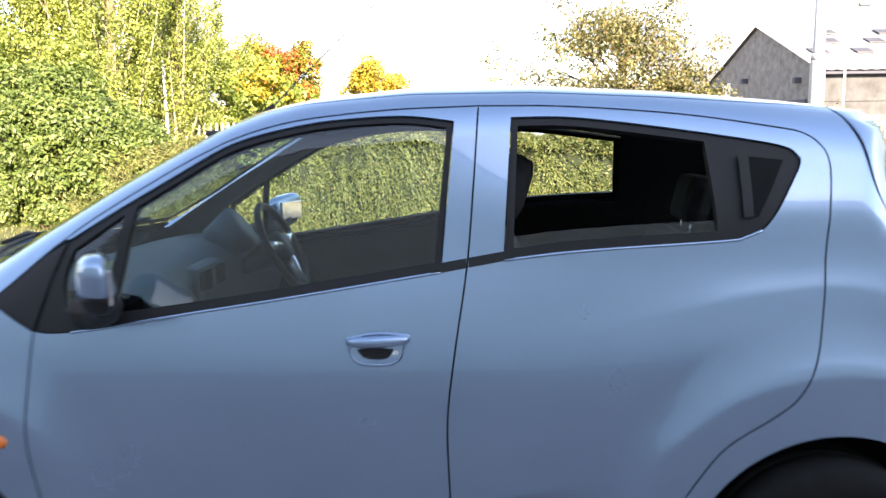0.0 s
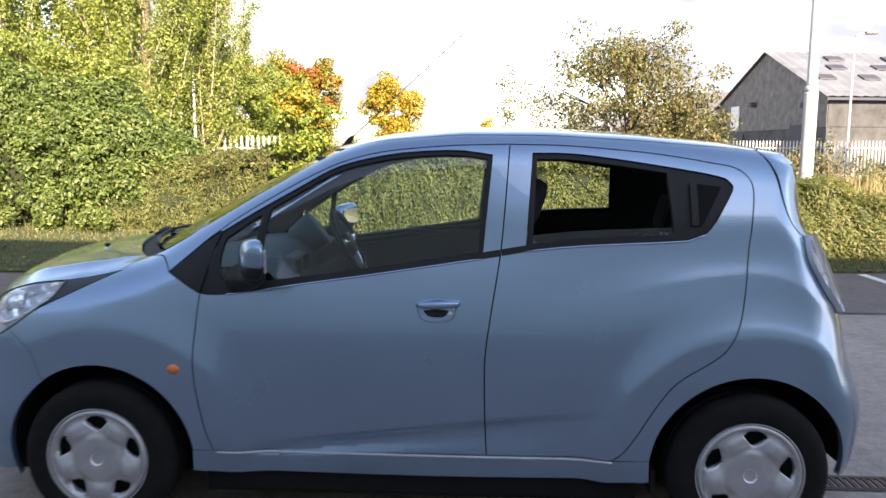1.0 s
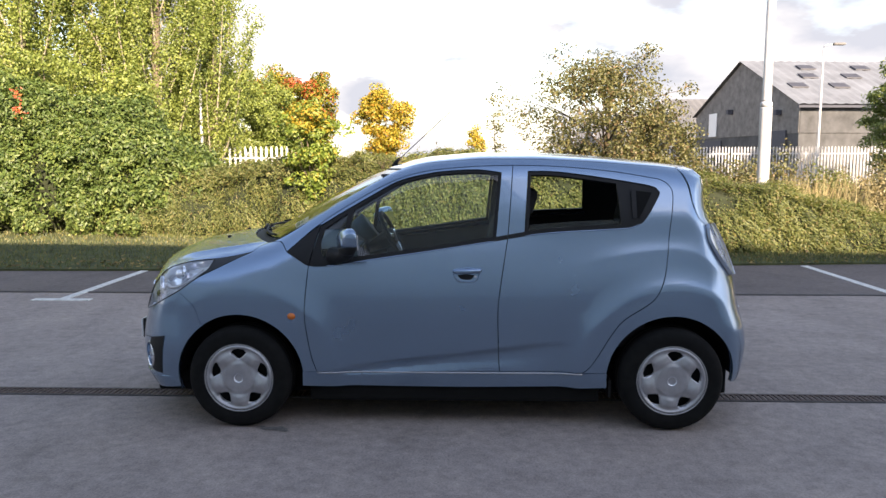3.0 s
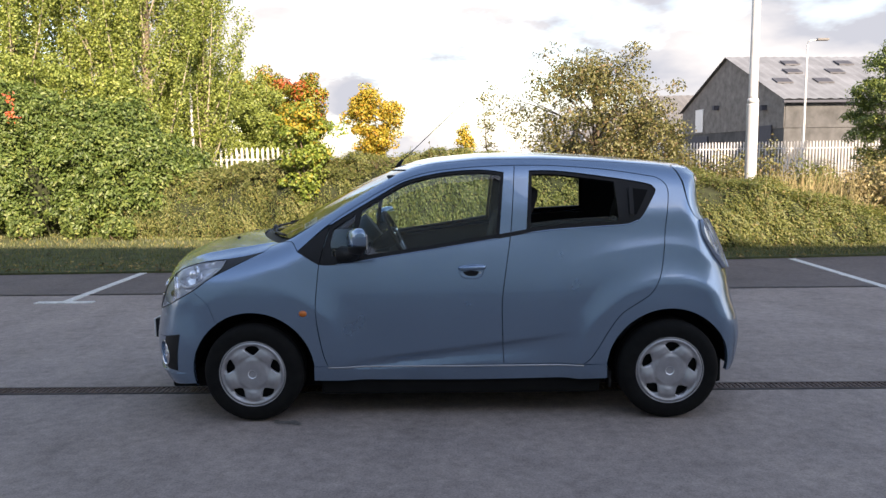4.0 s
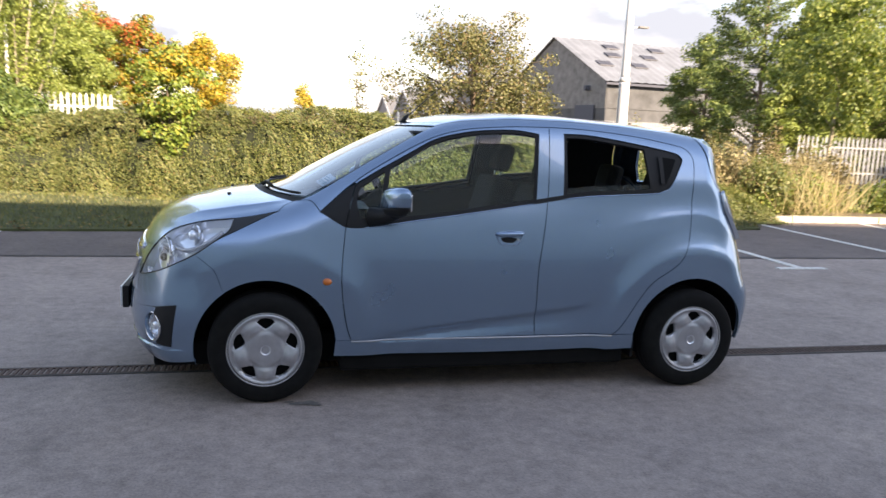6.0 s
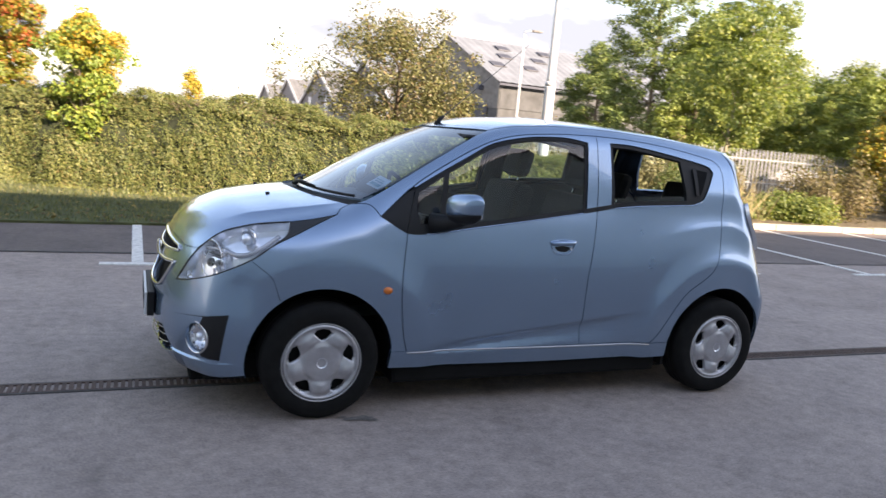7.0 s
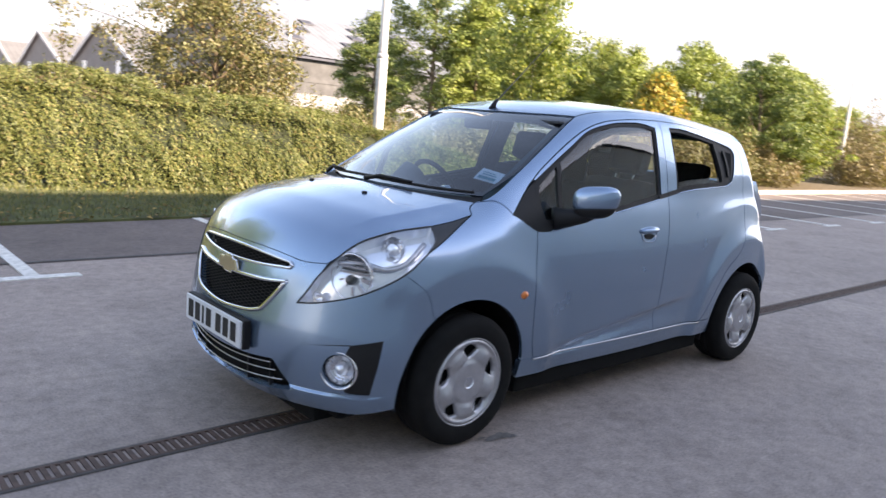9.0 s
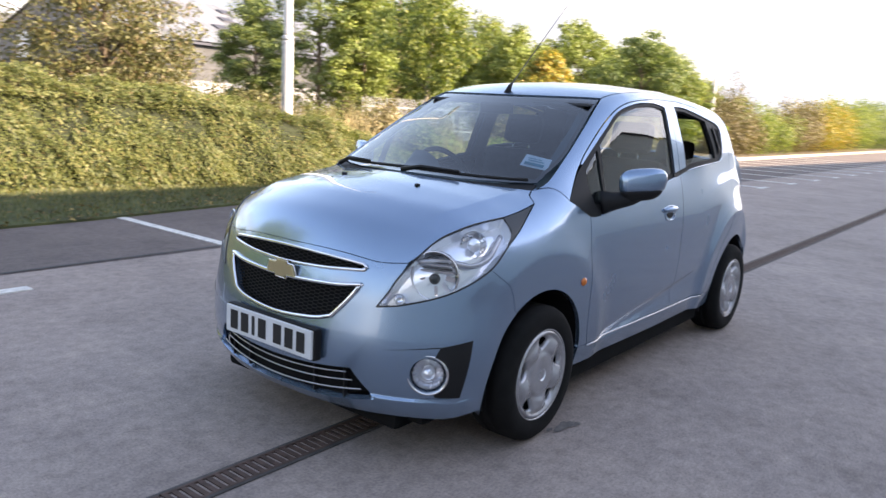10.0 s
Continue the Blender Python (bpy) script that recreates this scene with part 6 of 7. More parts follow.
for i, d in enumerate(rear_doors):
    skin_part("window_frame", border_r, BLACK, d, "matt black window frame", bool(i))
    ob = skin_part("window", skin_panel(open_r if i == 0 else glass_r, SIDEWAYS, gap=-0.004, lip=0, inset=0.016, step=0.06), WINDOW, d, "window wound almost fully down" if i == 0 else "", bool(i))
    ob.visible_shadow = False
    # flat near-black patch: shade inside the handle recess, put into colour
    skin_part("handle_recess_shade", skin_panel(recess, SIDEWAYS, gap=0, lip=0.004, inset=-0.001), VOID, d, "", bool(i))
    skin_part("handle", skin_panel(loop([flank((0.974, 1.162), (0.974, 1.312)), flank((0.974, 1.312), (1.000, 1.309)), flank((1.000, 1.309), (0.998, 1.163)), flank((0.998, 1.163), (0.974, 1.162))]), SIDEWAYS, gap=0, lip=0.006, inset=-0.006), BLACK, d, "black hidden door handle", bool(i))

# black belt strips that run on across the middle pillar
for d, xs in ((front_doors, (0.205, 0.292)), (rear_doors, (0.298, 0.41))):
    zb = lambda x: 1.042 + (x - 0.228) * 0.175
    st_l = loop([flank((xs[0], zb(xs[0]) - 0.003), (xs[1], zb(xs[1]) - 0.003)), flank((xs[1], zb(xs[1]) - 0.003), (xs[1], zb(xs[1]) + 0.02)), flank((xs[1], zb(xs[1]) + 0.02), (xs[0], zb(xs[0]) + 0.02)), flank((xs[0], zb(xs[0]) + 0.02), (xs[0], zb(xs[0]) - 0.003))])
    for i, o in enumerate(d):
        skin_part("belt_strip", skin_panel(st_l, SIDEWAYS, gap=0, lip=0.006, inset=-0.003, step=0.02), BLACK, o, "", bool(i))

# inner door cards, so that the gaps and the windows show a dark inside
inner_f = loop([flank((-0.78, 0.30), (0.24, 0.30)), flank((0.24, 0.30), (0.285, 1.035)), flank((0.285, 1.035), (-0.155, 0.975), (-0.60, 0.91), (-0.78, 0.895)), flank((-0.78, 0.895), (-0.80, 0.6), (-0.78, 0.30))])
inner_r = loop([flank((0.25, 0.30), (0.70, 0.31)), flank((0.70, 0.31), (0.80, 0.42), (0.93, 0.62), (1.10, 0.74), (1.14, 0.9), (1.16, 1.10)), flank((1.16, 1.10), (0.921, 1.10), (0.574, 1.083), (0.30, 1.05)), flank((0.30, 1.05), (0.25, 0.30))])
for i in (0, 1):
    skin_part("door_card", skin_panel(inner_f, SIDEWAYS, gap=0, lip=0, inset=0.055, step=0.08), FABRIC, front_doors[i], "charcoal door card", bool(i))
    skin_part("door_card", skin_panel(inner_r, SIDEWAYS, gap=0, lip=0, inset=0.055, step=0.08), FABRIC, rear_doors[i], "charcoal door card", bool(i))
pillar_b = loop([flank((0.235, 1.03), (0.275, 1.45)), flank((0.275, 1.45), (0.40, 1.45)), flank((0.40, 1.45), (0.385, 1.05)), flank((0.385, 1.05), (0.235, 1.03))])
pillar_c = loop([flank((0.93, 1.10), (0.92, 1.43)), flank((0.92, 1.43), (1.25, 1.38)), flank((1.25, 1.38), (1.34, 1.12), (1.38, 0.85)), flank((1.38, 0.85), (1.10, 0.80)), flank((1.10, 0.80), (0.93, 1.10))])
pillar_a = loop([flank((-0.92, 0.95), (-0.755, 1.135)), flank((-0.755, 1.135), (-0.454, 1.325), (-0.253, 1.405), (0.3, 1.455)), [flank((0.3, 1.455))[0], (0.3, -0.5, 1.48)], [(0.3, -0.5, 1.48), (-0.1, -0.475, 1.462), (-0.30, -0.42, 1.428), (-0.589, -0.488, 1.275), (-0.98, -0.558, 1.05)], [(-0.98, -0.558, 1.05), flank((-0.92, 0.95))[0]]])
for nm, l, way in (("pillar_trim", pillar_b, SIDEWAYS), ("rear_trim", pillar_c, SIDEWAYS), ("front_pillar_trim", pillar_a, (0, 1, -0.4))):
    both(nm, skin_panel(l, way, gap=0, lip=0, inset=0.045, step=0.08), TRIM_GREY if nm == "front_pillar_trim" else FABRIC, (car, car), "dark pillar trim")
skin_part("headlining", skin_panel(loop([header, flip(rail), tail_head[::-1], rail[::-1]]), (0, 0, -1), step=0.08, lip=0, gap=-0.05, inset=0.035), TRIM_LIGHT, car, "grey headlining")

# door handles on the front doors
for i, d in enumerate(front_doors):
    s = -1 if i == 0 else 1
    hnd = tagged(new("door_handle"), "body-coloured door handle, its cup's shade drawn as a black patch")
    hnd.parent = d
    # flat black patch where the cup would be hollow: its shade is only colour
    cup_shade_l = loop([flank((0.022, 0.860), (0.038, 0.840), (0.075, 0.835), (0.100, 0.840), (0.112, 0.860)), flank((0.112, 0.860), (0.07, 0.864), (0.022, 0.860))])
    skin_part("cup", skin_panel(cup_shade_l, SIDEWAYS, gap=0, lip=0, inset=-0.0012, step=0.012), BLACK, hnd, "", bool(i))
    ring_l = loop([flank((-0.004, 0.885), (0.018, 0.832), (0.070, 0.822), (0.122, 0.832), (0.150, 0.892)), flank((0.150, 0.892), (0.07, 0.897), (-0.004, 0.885))])
    rl = snap(ring_l) * np.array([1, -s, 1])
    bm = bmesh.new()
    tube(bm, list(rl) + [rl[0]], 0.0045, 6, False)
    part("rim", bm, PAINT, hnd, smooth=True)
    bm = bmesh.new()
    g = []
    for f in np.linspace(0, 1, 13):
        x, z = 0.0 + 0.148 * f, 0.879 + 0.006 * f
        y = float(side_half(np.float64(x), np.float64(z))) + 0.002 + 0.016 * math.sin(math.pi * f) ** 0.6
        g.append((x, s * y, z))
    tube(bm, g, [0.009 + 0.006 * math.sin(math.pi * f) ** 0.5 for f in np.linspace(0, 1, 13)], 12)
    part("grip", bm, PAINT, hnd, smooth=True)
    bm = bmesh.new()
    lathe(bm, [(0.001, -0.003), (0.007, -0.002), (0.008, 0.004)], Matrix.Translation((0.118, s * (float(side_half(np.float64(0.118), np.float64(0.852))) + 0.003), 0.852)) @ Matrix.Rotation(radians(90 * -s), 4, "X") @ Matrix.Identity(4), 14)
    part("lock", bm, CHROME, hnd, smooth=True)

# side indicators
for s in (-1, 1):
    bm = bmesh.new()
    y = float(side_half(np.float64(-0.887), np.float64(0.632)))
    lathe(bm, [(0.001, 0.010), (0.012, 0.008), (0.018, 0.002), (0.019, -0.006)], Matrix.Translation((-0.887, s * y, 0.633)) @ Matrix.Rotation(radians(90 * -s), 4, "X") @ Matrix.Diagonal((1.25, 1, 1, 1)), 20)
    part("side_indicator", bm, AMBER, car, "amber side indicator", True)

# door mirrors
def mirror_shape(bm, cx, cy, cz, a, b, c, lo, hi, s):
    n, m = 22, 12
    rows = []
    for i in range(m + 1):
        v = lo + (hi - lo) * i / m
        rows.append([])
        for k in range(n):
            u = math.tau * k / n
            sg = lambda t, p: math.copysign(abs(t) ** p, t)
            x = a * sg(math.cos(v), 0.7) * sg(math.cos(u), 0.75)
            y = b * sg(math.cos(v), 0.6) * sg(math.sin(u), 0.7)
            z = c * sg(math.sin(v), 0.8)
            y2 = y * (1 + 0.12 * z / c)
            rows[-1].append(bm.verts.new((cx + x * (1.0 if x < 0 else 0.55) + 0.42 * y2, s * (cy + y2), cz + z + 0.012 * (y / b) - 0.015)))
    for q, w in zip(rows, rows[1:]):
        for k in range(n):
            bm.faces.new((q[k], q[(k + 1) % n], w[(k + 1) % n], w[k]))
    bm.faces.new(rows[0])
    bm.faces.new(rows[-1])


for s in (-1, 1):
    mir = tagged(new("door_mirror"), "door mirror with body-coloured cap and black base")
    mir.parent = car
    bm = bmesh.new()
    mirror_shape(bm, -0.553, 0.878, 1.066, 0.056, 0.092, 0.072, -0.35, 1.5, s)
    part("cap", bm, PAINT, mir, "blue cap", True)
    bm = bmesh.new()
    mirror_shape(bm, -0.553, 0.876, 1.062, 0.055, 0.090, 0.072, -1.45, -0.33, s)
    part("shell", bm, BLACK, mir, "black lower shell", True)
    bm = bmesh.new()
    tube(bm, [(-0.66, s * 0.725, 0.955), (-0.60, s * 0.775, 0.965), (-0.565, s * 0.83, 0.985), (-0.55, s * 0.875, 1.010), (-0.55, s * 0.895, 1.022)], [0.055, 0.041, 0.036, 0.030, 0.012], 12)
    part("arm", bm, BLACK, mir, smooth=True)
    bm = bmesh.new()
    box(bm, (-0.004, -0.074, -0.040), (0.004, 0.074, 0.040), 0.003, Matrix.Translation((-0.525, s * 0.876, 1.052)) @ Matrix.Rotation(-s * math.atan(0.42), 4, "Z"))
    part("mirror_glass", bm, CHROME, mir)

# wheels
def wheel(at, s, name="wheel"):
    root = tagged(new(name), "steel wheel with a five-spoke silver cover and black tyre")
    root.parent = car
    root.location = at
    turn = Matrix.Rotation(radians(90 if s < 0 else -90), 4, "X")
    bm = bmesh.new()
    prof = [(0.178, -0.004), (0.190, -0.012), (0.215, -0.018), (0.245, -0.018), (0.264, -0.012), (0.277, 0.002), (0.2845, 0.022), (0.2850, 0.060), (0.2800, 0.061), (0.2800, 0.066), (0.2850, 0.067), (0.2855, 0.100), (0.2800, 0.101), (0.2800, 0.106), (0.2850, 0.107), (0.2845, 0.145), (0.276, 0.165), (0.245, 0.180), (0.19, 0.172), (0.178, 0.16)]
    lathe(bm, [(r, -h) for r, h in prof], turn, 64)
    part("tyre", bm, TYRE, root, "black tyre", True)
    bm = bmesh.new()
    lathe(bm, [(0.001, -0.03), (0.12, -0.035), (0.182, -0.03), (0.184, -0.16)], turn, 40)
    part("rim", bm, VOID, root)
    bm = bmesh.new()
    lathe(bm, [(0.184, 0.004), (0.187, 0.012), (0.192, 0.013), (0.195, 0.008), (0.196, -0.004)], turn, 64)
    part("rim_flange", bm, SILVER, root, "bright steel rim edge", True)
    # cover: a disc with five openings
    ring = [Vector((0.186 * math.cos(a), 0.186 * math.sin(a))) for a in np.linspace(0, math.tau, 96, endpoint=False)]
    pts, edges = list(ring), [(i, (i + 1) % 96) for i in range(96)]
    holes = []
    for k in range(5):
        a0 = math.tau * k / 5 + math.pi / 2
        h = []
        for rr, da in ((0.150, -0.315), (0.161, -0.17), (0.1635, 0.0), (0.161, 0.17), (0.150, 0.315), (0.138, 0.265), (0.114, 0.135), (0.105, 0.0), (0.114, -0.135), (0.138, -0.265)):
            h.append(Vector((rr * math.cos(a0 + da), rr * math.sin(a0 + da))))
        n0 = len(pts)
        pts += h
        edges += [(n0 + i, n0 + (i + 1) % 10) for i in range(10)]
        holes.append(np.array([tuple(p) for p in h]))
    for r in (0.02, 0.04, 0.06, 0.075, 0.082, 0.090, 0.098, 0.106, 0.112, 0.130, 0.148, 0.1645, 0.168, 0.172, 0.178, 0.182):
        cnt = max(12, int(r * 420))
        for a in np.linspace(0, math.tau, cnt, endpoint=False):
            pts.append(Vector((r * math.cos(a), r * math.sin(a))))
    v2, _, f2, _, _, _ = delaunay_2d_cdt(pts, edges, [], 0, 1e-6)
    q = np.array([tuple(v) for v in v2])
    f2 = [f for f in f2 if not any(inside(h, q[list(f)].mean(0)[None])[0] for h in holes)]
    r, th = np.hypot(q[:, 0], q[:, 1]), np.arctan2(q[:, 1], q[:, 0])
    spoke = np.cos(5 * (th - math.pi / 2))
    h = 0.010 * (1 - ramp(r, 0.080, 0.098)) + 0.020 * ramp(r, 0.080, 0.11) * (1 - ramp(r, 0.150, 0.166)) * (0.5 - 0.5 * spoke) ** 1.3 + 0.012 * ramp(r, 0.164, 0.173) * (1 - ramp(r, 0.180, 0.186)) + 0.004
    h = h - 0.004 * (1 - ramp(r, 0.020, 0.028))
    me_v = [turn @ Vector((a, b, c)) for (a, b), c in zip(q, h)]
    nv = len(me_v)
    faces = [tuple(f) for f in f2]
    for l in holes:
        idx = [int(np.argmin(((q - p) ** 2).sum(1))) for p in l]
        low = len(me_v)
        me_v += [turn @ Vector((q[i][0] * 0.985, q[i][1] * 0.985, h[i] - 0.022)) for i in idx]
        faces += [(idx[i], idx[(i + 1) % 10], low + (i + 1) % 10, low + i) for i in range(10)]
    ob = raw_part("hubcap", me_v, faces, SILVER, root, "silver five-spoke wheel cover")
    bm = bmesh.new()
    lathe(bm, [(0.0215, 0.013), (0.0225, 0.0155), (0.0245, 0.0155), (0.0255, 0.017)], turn, 28)
    part("centre_ring", bm, SATIN, ob, smooth=True)
    return root


w = wheel((-AXLE, -0.790, HUB_Z), -1)
wheel((AXLE, -0.790, HUB_Z), -1)
wheel((-AXLE, 0.790, HUB_Z), 1)
wheel((AXLE, 0.790, HUB_Z), 1)
for o in bpy.data.objects:
    if o.name.startswith("wheel") and o.parent is car:
        o.rotation_euler = (0, radians(0 if o.location.x < 0 else 6), 0)

# wheel housings, floor and underbody
for cx in (-AXLE, AXLE):
    for s in (-1, 1):
        bm = bmesh.new()
        pts = [(cx + 0.358 * math.cos(a), 0.285 + 0.358 * math.sin(a)) for a in np.linspace(0.02, math.pi - 0.02, 24)]
        a = [bm.verts.new((x, s * (min(0.765, float(side_half(np.float64(x), np.float64(z))) - 0.022)), z)) for x, z in pts]
        b = [bm.verts.new((x, s * 0.45, z)) for x, z in pts]
        for i in range(23):
            bm.faces.new((a[i], a[i + 1], b[i + 1], b[i]))
        bm.faces.new(b)
        part("wheel_housing", bm, VOID, car)
# floor pan and front tray made extra low and wide to deepen the shadow below
bm = bmesh.new()
box(bm, (-1.76, -0.52, 0.125), (1.58, 0.52, 0.30), 0.02)
box(bm, (-0.81, -0.725, 0.135), (0.81, 0.725, 0.30), 0.02)
box(bm, (-1.70, -0.60, 0.150), (-1.43, 0.60, 0.28), 0.02)
part("floor_pan", bm, VOID, car)
bm = bmesh.new()
box(bm, (-1.70, -0.42, 0.30), (-0.93, 0.42, 0.80), 0.05)
part("engine_block", bm, VOID, car)
bm = bmesh.new()
box(bm, (1.05, -0.44, 0.30), (1.52, 0.44, 0.78), 0.05)
part("boot_floor", bm, FABRIC, car)
bm = bmesh.new()
box(bm, (0.86, -0.72, 0.165), (0.875, -0.60, 0.26))
part("mud_flap", bm, BLACK, car)

# antenna, washer jets, wipers, sticker
bm = bmesh.new()
tube(bm, [(-0.395, 0, 1.435), (-0.375, 0, 1.470), (-0.355, 0, 1.490)], [0.018, 0.012, 0.007], 12)
ant = part("antenna", bm, BLACK, car, "thin black roof antenna", True)
bm = bmesh.new()
tube(bm, [(-0.357, 0, 1.486), (-0.11, 0, 1.712), (0.158, 0, 1.955)], [0.0034, 0.0024, 0.0016], 6)
part("mast", bm, GLOSSBLACK, ant)
for y in (-0.25, 0.18):
    p = snap(np.array([(-1.385, y, 1.0)]))[0]
    bm = bmesh.new()
    box(bm, tuple(p + np.array([-0.010, -0.009, -0.004])), tuple(p + np.array([0.010, 0.009, 0.008])), 0.004)
    part("washer_jet", bm, BLACK, car, "black washer jet", True)


def on_screen(x, y, lift):
    return tuple(drop_on(np.array([[x, y, 1.2]]), (0, 0, -1), 0.6)[0] + np.array([-0.4, 0, 0.9]) * lift)


cowl_x = lambda y: -1.255 + 0.535 * y * y
for y0, y1, up in ((-0.02, -0.56, 0.065), (0.55, -0.06, 0.07)):
    wp = tagged(new("wiper"), "black windscreen wiper at rest")
    wp.parent = car
    bm = bmesh.new()
    tube(bm, [on_screen(cowl_x(y0) + 0.05, y0 + 0.02, 0.005), on_screen(cowl_x(y0 - 0.08) + 0.07, y0 - 0.08, 0.026), on_screen(cowl_x((y0 + y1) / 2) + up, (y0 + y1) / 2, 0.026)], [0.012, 0.009, 0.006], 8)
    part("arm", bm, BLACK, wp, smooth=True)
    bm = bmesh.new()
    tube(bm, [on_screen(cowl_x(y0 + (y1 - y0) * f) + up + 0.008, y0 + (y1 - y0) * f, 0.012) for f in np.linspace(0.05, 1, 9)], 0.0075, 6)
    part("blade", bm, BLACK, wp, smooth=True)
bm = bmesh.new()
sx = [on_screen(x, y, -0.012) for x, y in ((-0.935, -0.455), (-0.905, -0.575), (-0.835, -0.56), (-0.86, -0.44))]
bm.faces.new([bm.verts.new(p) for p in sx])
st = part("windscreen_sticker", bm, PAPER, car, "white and teal paper sticker inside the windscreen")
bm = bmesh.new()
mix = lambda u, v: Vector(sx[0]) * (1 - u) * (1 - v) + Vector(sx[1]) * u * (1 - v) + Vector(sx[2]) * u * v + Vector(sx[3]) * (1 - u) * v + Vector((-0.002, 0, 0.003))
for u0, u1, v0, v1 in ((0.12, 0.85, 0.12, 0.36), (0.2, 0.8, 0.48, 0.56), (0.15, 0.7, 0.66, 0.72)):
    bm.faces.new([bm.verts.new(mix(u, v)) for u, v in ((u0, v0), (u1, v0), (u1, v1), (u0, v1))])
part("bar", bm, TEAL, st)

# cabin: dashboard, steering wheel, seats, mirror
dash = tagged(new("dashboard"), "grey-green plastic dashboard")
dash.parent = car
bm = bmesh.new()
prof = [(-1.06, 0.70), (-1.06, 0.965), (-0.93, 1.0), (-0.80, 1.005), (-0.70, 0.985), (-0.645, 0.93), (-0.63, 0.84), (-0.66, 0.74), (-0.72, 0.62), (-0.80, 0.50), (-1.0, 0.48)]
ys = np.linspace(-0.62, 0.62, 20)
rows = [[bm.verts.new((x + 0.10 * (abs(y) / 0.62) ** 3 * (1 if x > -0.9 else 0.3) + 0.02, y, z - 0.02 * (abs(y) / 0.62) ** 2)) for x, z in prof] for y in ys]
for a, b in zip(rows, rows[1:]):
    for k in range(len(prof) - 1):
        bm.faces.new((a[k], a[k + 1], b[k + 1], b[k]))
part("top_moulding", bm, TRIM_GREY, dash, smooth=True)
bm = bmesh.new()
box(bm, (-0.72, -0.13, 0.60), (-0.60, 0.13, 0.955), 0.03)
part("centre_stack", bm, TRIM_GREY, dash)
for y in (-0.065, 0.065):
    bm = bmesh.new()
    box(bm, (-0.605, y - 0.05, 0.87), (-0.594, y + 0.05, 0.935), 0.01)
    part("air_vent", bm, VOID, dash)
bm = bmesh.new()
tube(bm, [(-0.70, 0.36, 0.96), (-0.60, 0.36, 1.035)], [0.085, 0.095], 20)
part("instrument_pod", bm, TRIM_GREY, dash, smooth=True)
for y in (-0.5, 0.52):
    bm = bmesh.new()
    lathe(bm, [(0.001, 0.0), (0.045, 0.003), (0.055, -0.004)], Matrix.Translation((-0.60, y * 0.98, 0.90)) @ Matrix.Rotation(radians(80), 4, "Y"), 20)
    part("side_vent", bm, BLACK, dash)
st_w = tagged(new("steering_wheel"), "black three-spoke steering wheel")
st_w.parent = car
m = Matrix.Translation((-0.44, 0.36, 0.955)) @ Matrix.Rotation(radians(63), 4, "Y")
bm = bmesh.new()
lathe(bm, [(0.180 + 0.0145 * math.cos(a), 0.0145 * math.sin(a)) for a in np.linspace(0, math.tau, 10, endpoint=False)], m, 40, True)
part("rim", bm, BLACK, st_w, smooth=True)
bm = bmesh.new()
lathe(bm, [(0.001, 0.02), (0.05, 0.018), (0.068, 0.0), (0.06, -0.05), (0.03, -0.20)], m, 24)
part("hub", bm, BLACK, st_w, smooth=True)
for a in (0.0, 1.75, -1.75):
    bm = bmesh.new()
    d = Vector((math.cos(a), math.sin(a), 0))
    tube(bm, [m @ (d * 0.05), m @ (d * 0.175)], [0.022, 0.015], 8)
    part("spoke", bm, SATIN, st_w, "silver spoke", True)


def cushion(bm, lo, hi, m, soft=0.05):
    box(bm, lo, hi, soft, m)


def seat(x, y, back_top, width, lean, head=True):
    root = tagged(new("seat"), "charcoal cloth car seat")
    root.parent = car
    bm = bmesh.new()
    cushion(bm, (x - 0.48, y - width / 2, 0.42), (x + 0.02, y + width / 2, 0.58), Matrix.Identity(4))
    part("seat_cushion", bm, FABRIC, root, smooth=False)
    m = Matrix.Translation((x - 0.05, y, 0.50)) @ Matrix.Rotation(radians(lean), 4, "Y")
    bm = bmesh.new()
    cushion(bm, (-0.07, -width / 2, 0.0), (0.07, width / 2, back_top - 0.50), m)
    part("backrest", bm, FABRIC, root)
    if head:
        hz = back_top - 0.50
        bm = bmesh.new()
        cushion(bm, (-0.055, -0.125, hz + 0.04), (0.045, 0.125, hz + 0.225), m, 0.045)
        part("headrest", bm, FABRIC, root)
        for q in (-0.06, 0.06):
            bm = bmesh.new()
            tube(bm, [m @ Vector((0, q, hz - 0.03)), m @ Vector((0, q, hz + 0.08))], 0.006, 8)
            part("headrest_post", bm, CHROME, root, smooth=True)
    return root


seat(0.25, -0.36, 1.13, 0.47, 17)
seat(0.22, 0.36, 1.13, 0.47, 15)
for y in (-0.34, 0.34):
    seat(1.05, y, 1.01, 0.60, 14)
bm = bmesh.new()
box(bm, (-0.50, -0.10, 1.325), (-0.47, 0.10, 1.385), 0.014)
part("rear_view_mirror", bm, BLACK, car, "black interior mirror")
for y in (-0.34, 0.34):
    bm = bmesh.new()
    box(bm, (-0.42, y - 0.16, 1.385), (-0.27, y + 0.16, 1.40), 0.006)
    part("sun_visor", bm, TRIM_LIGHT, car)
# ---- small pieces: drain grates and palisade pales ----
drain = tagged(new("drain_channel"), "long slotted cast-iron drain set in the asphalt", "drain", kind="structure")
drain.rotation_euler = (0, 0, -0.0058)
bm = bmesh.new()
for y0, y1 in ((-0.275, -0.262), (-0.142, -0.129)):
    box(bm, (-25, y0, -0.05), (90, y1, 0.006))
box(bm, (-25, -0.262, -0.1), (90, -0.142, -0.03))
part("channel", bm, CHANNEL, drain)


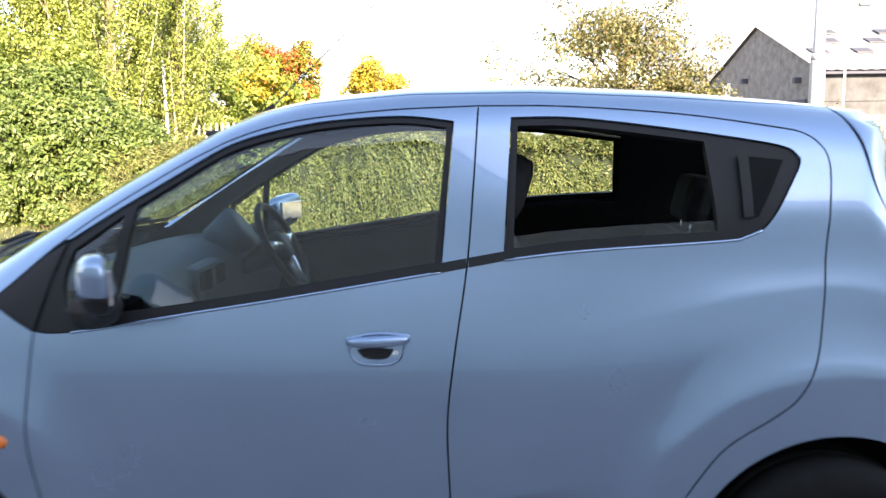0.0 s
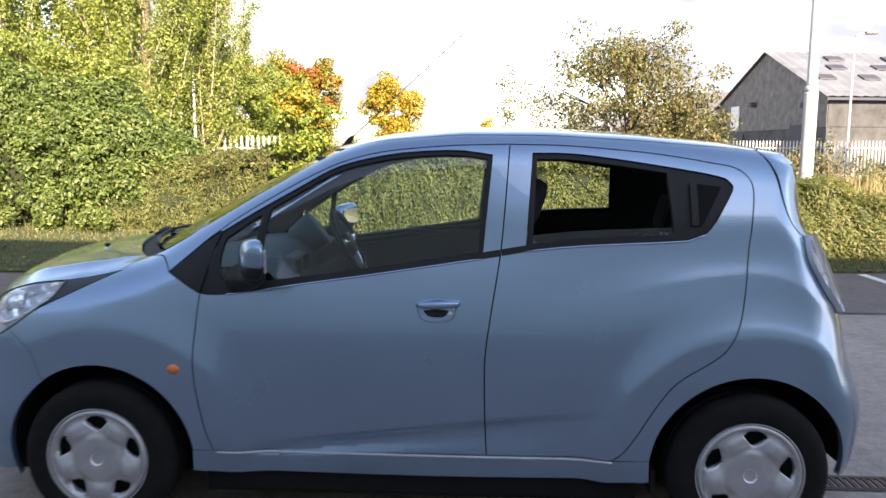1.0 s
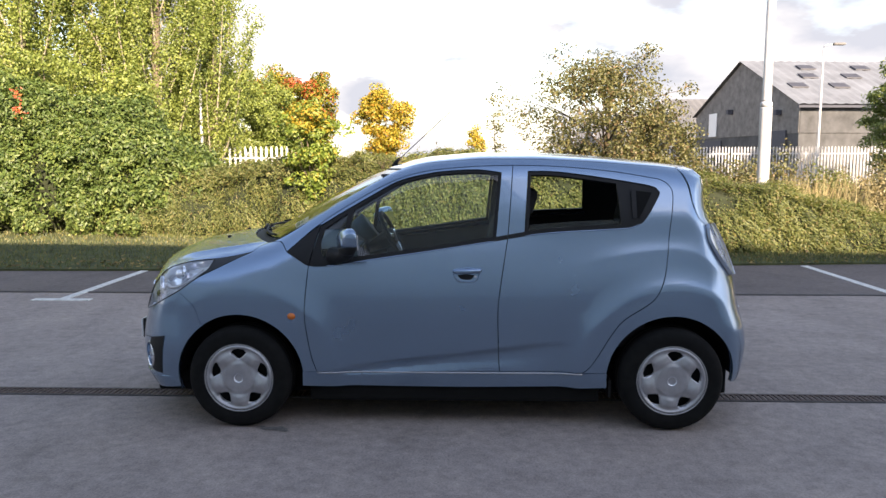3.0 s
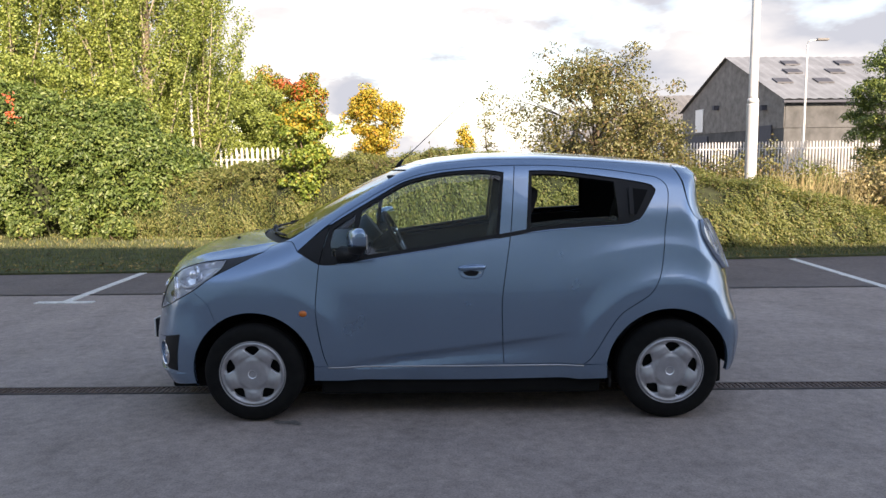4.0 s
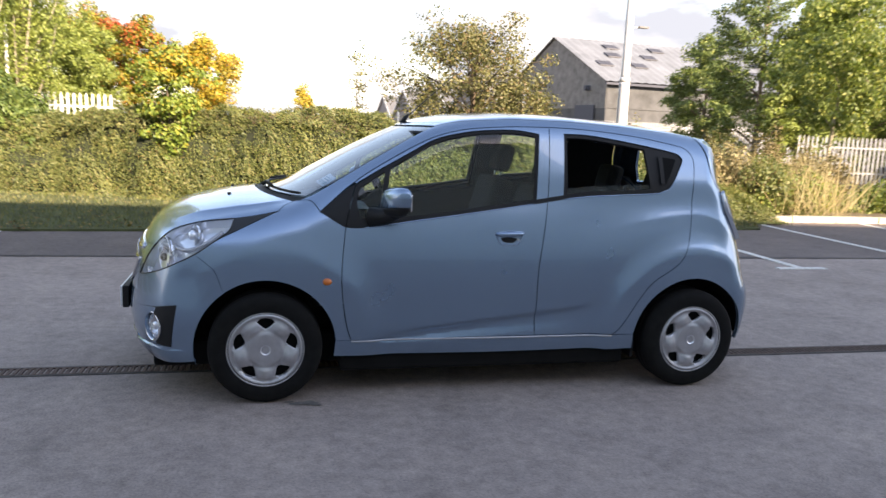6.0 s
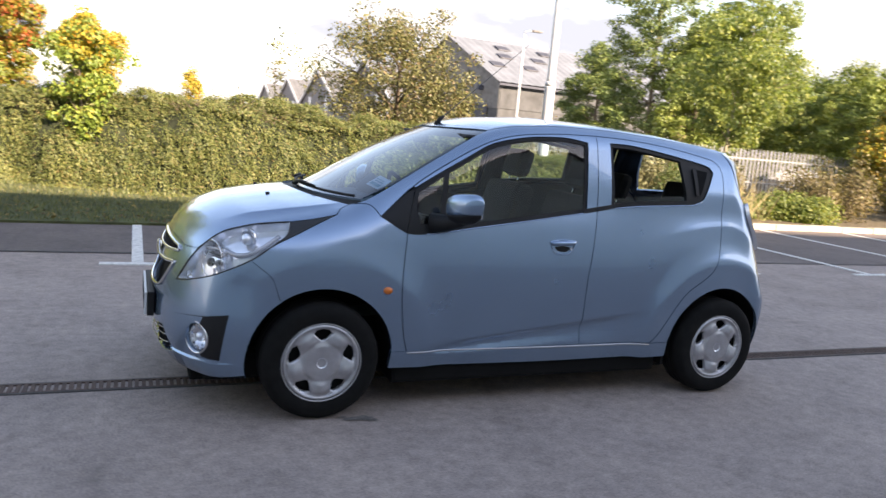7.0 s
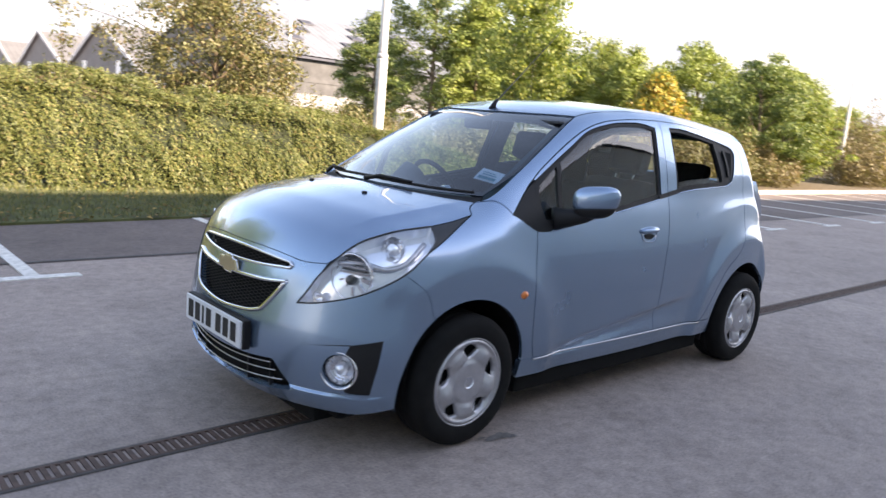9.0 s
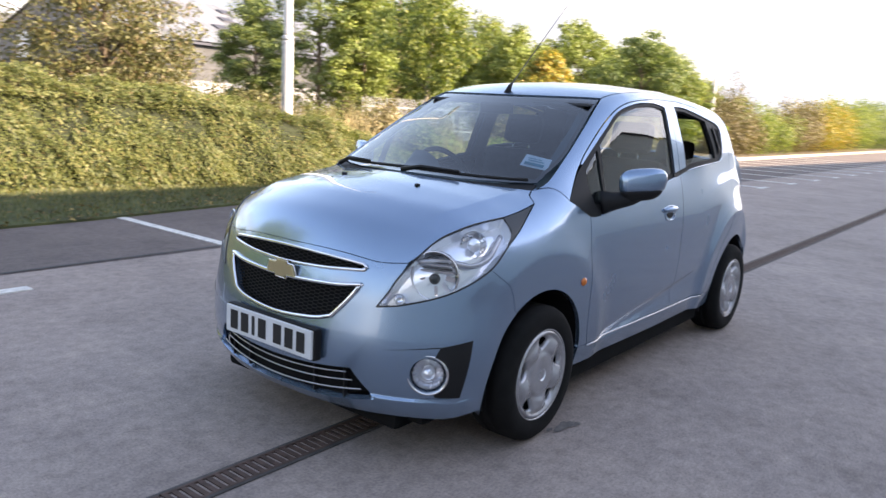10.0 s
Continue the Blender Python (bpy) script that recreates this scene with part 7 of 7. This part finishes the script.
def grate_mesh():
    bm = bmesh.new()
    box(bm, (0.004, -0.262, -0.03), (0.496, -0.250, 0.007))
    box(bm, (0.004, -0.154, -0.03), (0.496, -0.142, 0.007))
    for i in range(15):
        x = 0.006 + i * 0.0335
        box(bm, (x, -0.250, -0.03), (x + 0.019, -0.154, 0.006))
    me = bpy.data.meshes.new("grate")
    bm.to_mesh(me)
    bm.free()
    me.materials.append(RUST)
    return me


gm = grate_mesh()
for i in range(60):
    ob = new("grate", gm)
    ob.parent = drain
    ob.location = (-8 + i * 0.5, 0, 0)
bm = bmesh.new()
box(bm, (22, -0.262, -0.03), (90, -0.142, 0.006))
box(bm, (-25, -0.262, -0.03), (-8, -0.142, 0.006))
part("far_grates", bm, CHANNEL, drain)


def pale_mesh(h, metal):
    bm = bmesh.new()
    v = [bm.verts.new(p) for p in ((-0.034, 0, 0), (0.034, 0, 0), (0.034, 0, h - 0.10), (0.012, 0, h), (0.0, 0.0, h - 0.05), (-0.012, 0, h), (-0.034, 0, h - 0.10), (0, -0.022, 0), (0, -0.022, h - 0.07))]
    bm.faces.new((v[0], v[7], v[8], v[4], v[5], v[6]))
    bm.faces.new((v[7], v[1], v[2], v[3], v[4], v[8]))
    me = bpy.data.meshes.new("pale")
    bm.to_mesh(me)
    bm.free()
    me.materials.append(metal)
    return me


def palisade(a, b, h, gap=0.155, metal=FENCE):
    root = thing("palisade_fence", "pale galvanised steel palisade fence with pointed pales", "fence", "boundary fences", (a[0], a[1], 0))
    d = Vector((b[0] - a[0], b[1] - a[1], 0))
    root.rotation_euler = (0, 0, math.atan2(d.y, d.x))
    n = int(d.length / gap)
    me = pale_mesh(h, metal)
    for i in range(n):
        ob = new("pale", me)
        ob.parent = root
        ob.location = (i * gap, 0, 0.05)
    for z in (0.4, h - 0.35):
        bm = bmesh.new()
        box(bm, (0, 0.01, z), (d.length, 0.05, z + 0.05))
        part("rail", bm, metal, root)


palisade((-9.5, 17.2), (-5.3, 18.39), 1.84)
palisade((9.5, 35.0), (24.0, 33.0), 2.05)
palisade((24.0, 33.0), (40.0, 30.0), 2.05)
palisade((16.5, 17.8), (36.0, 13.5), 1.6, metal=FENCE_SHADED)
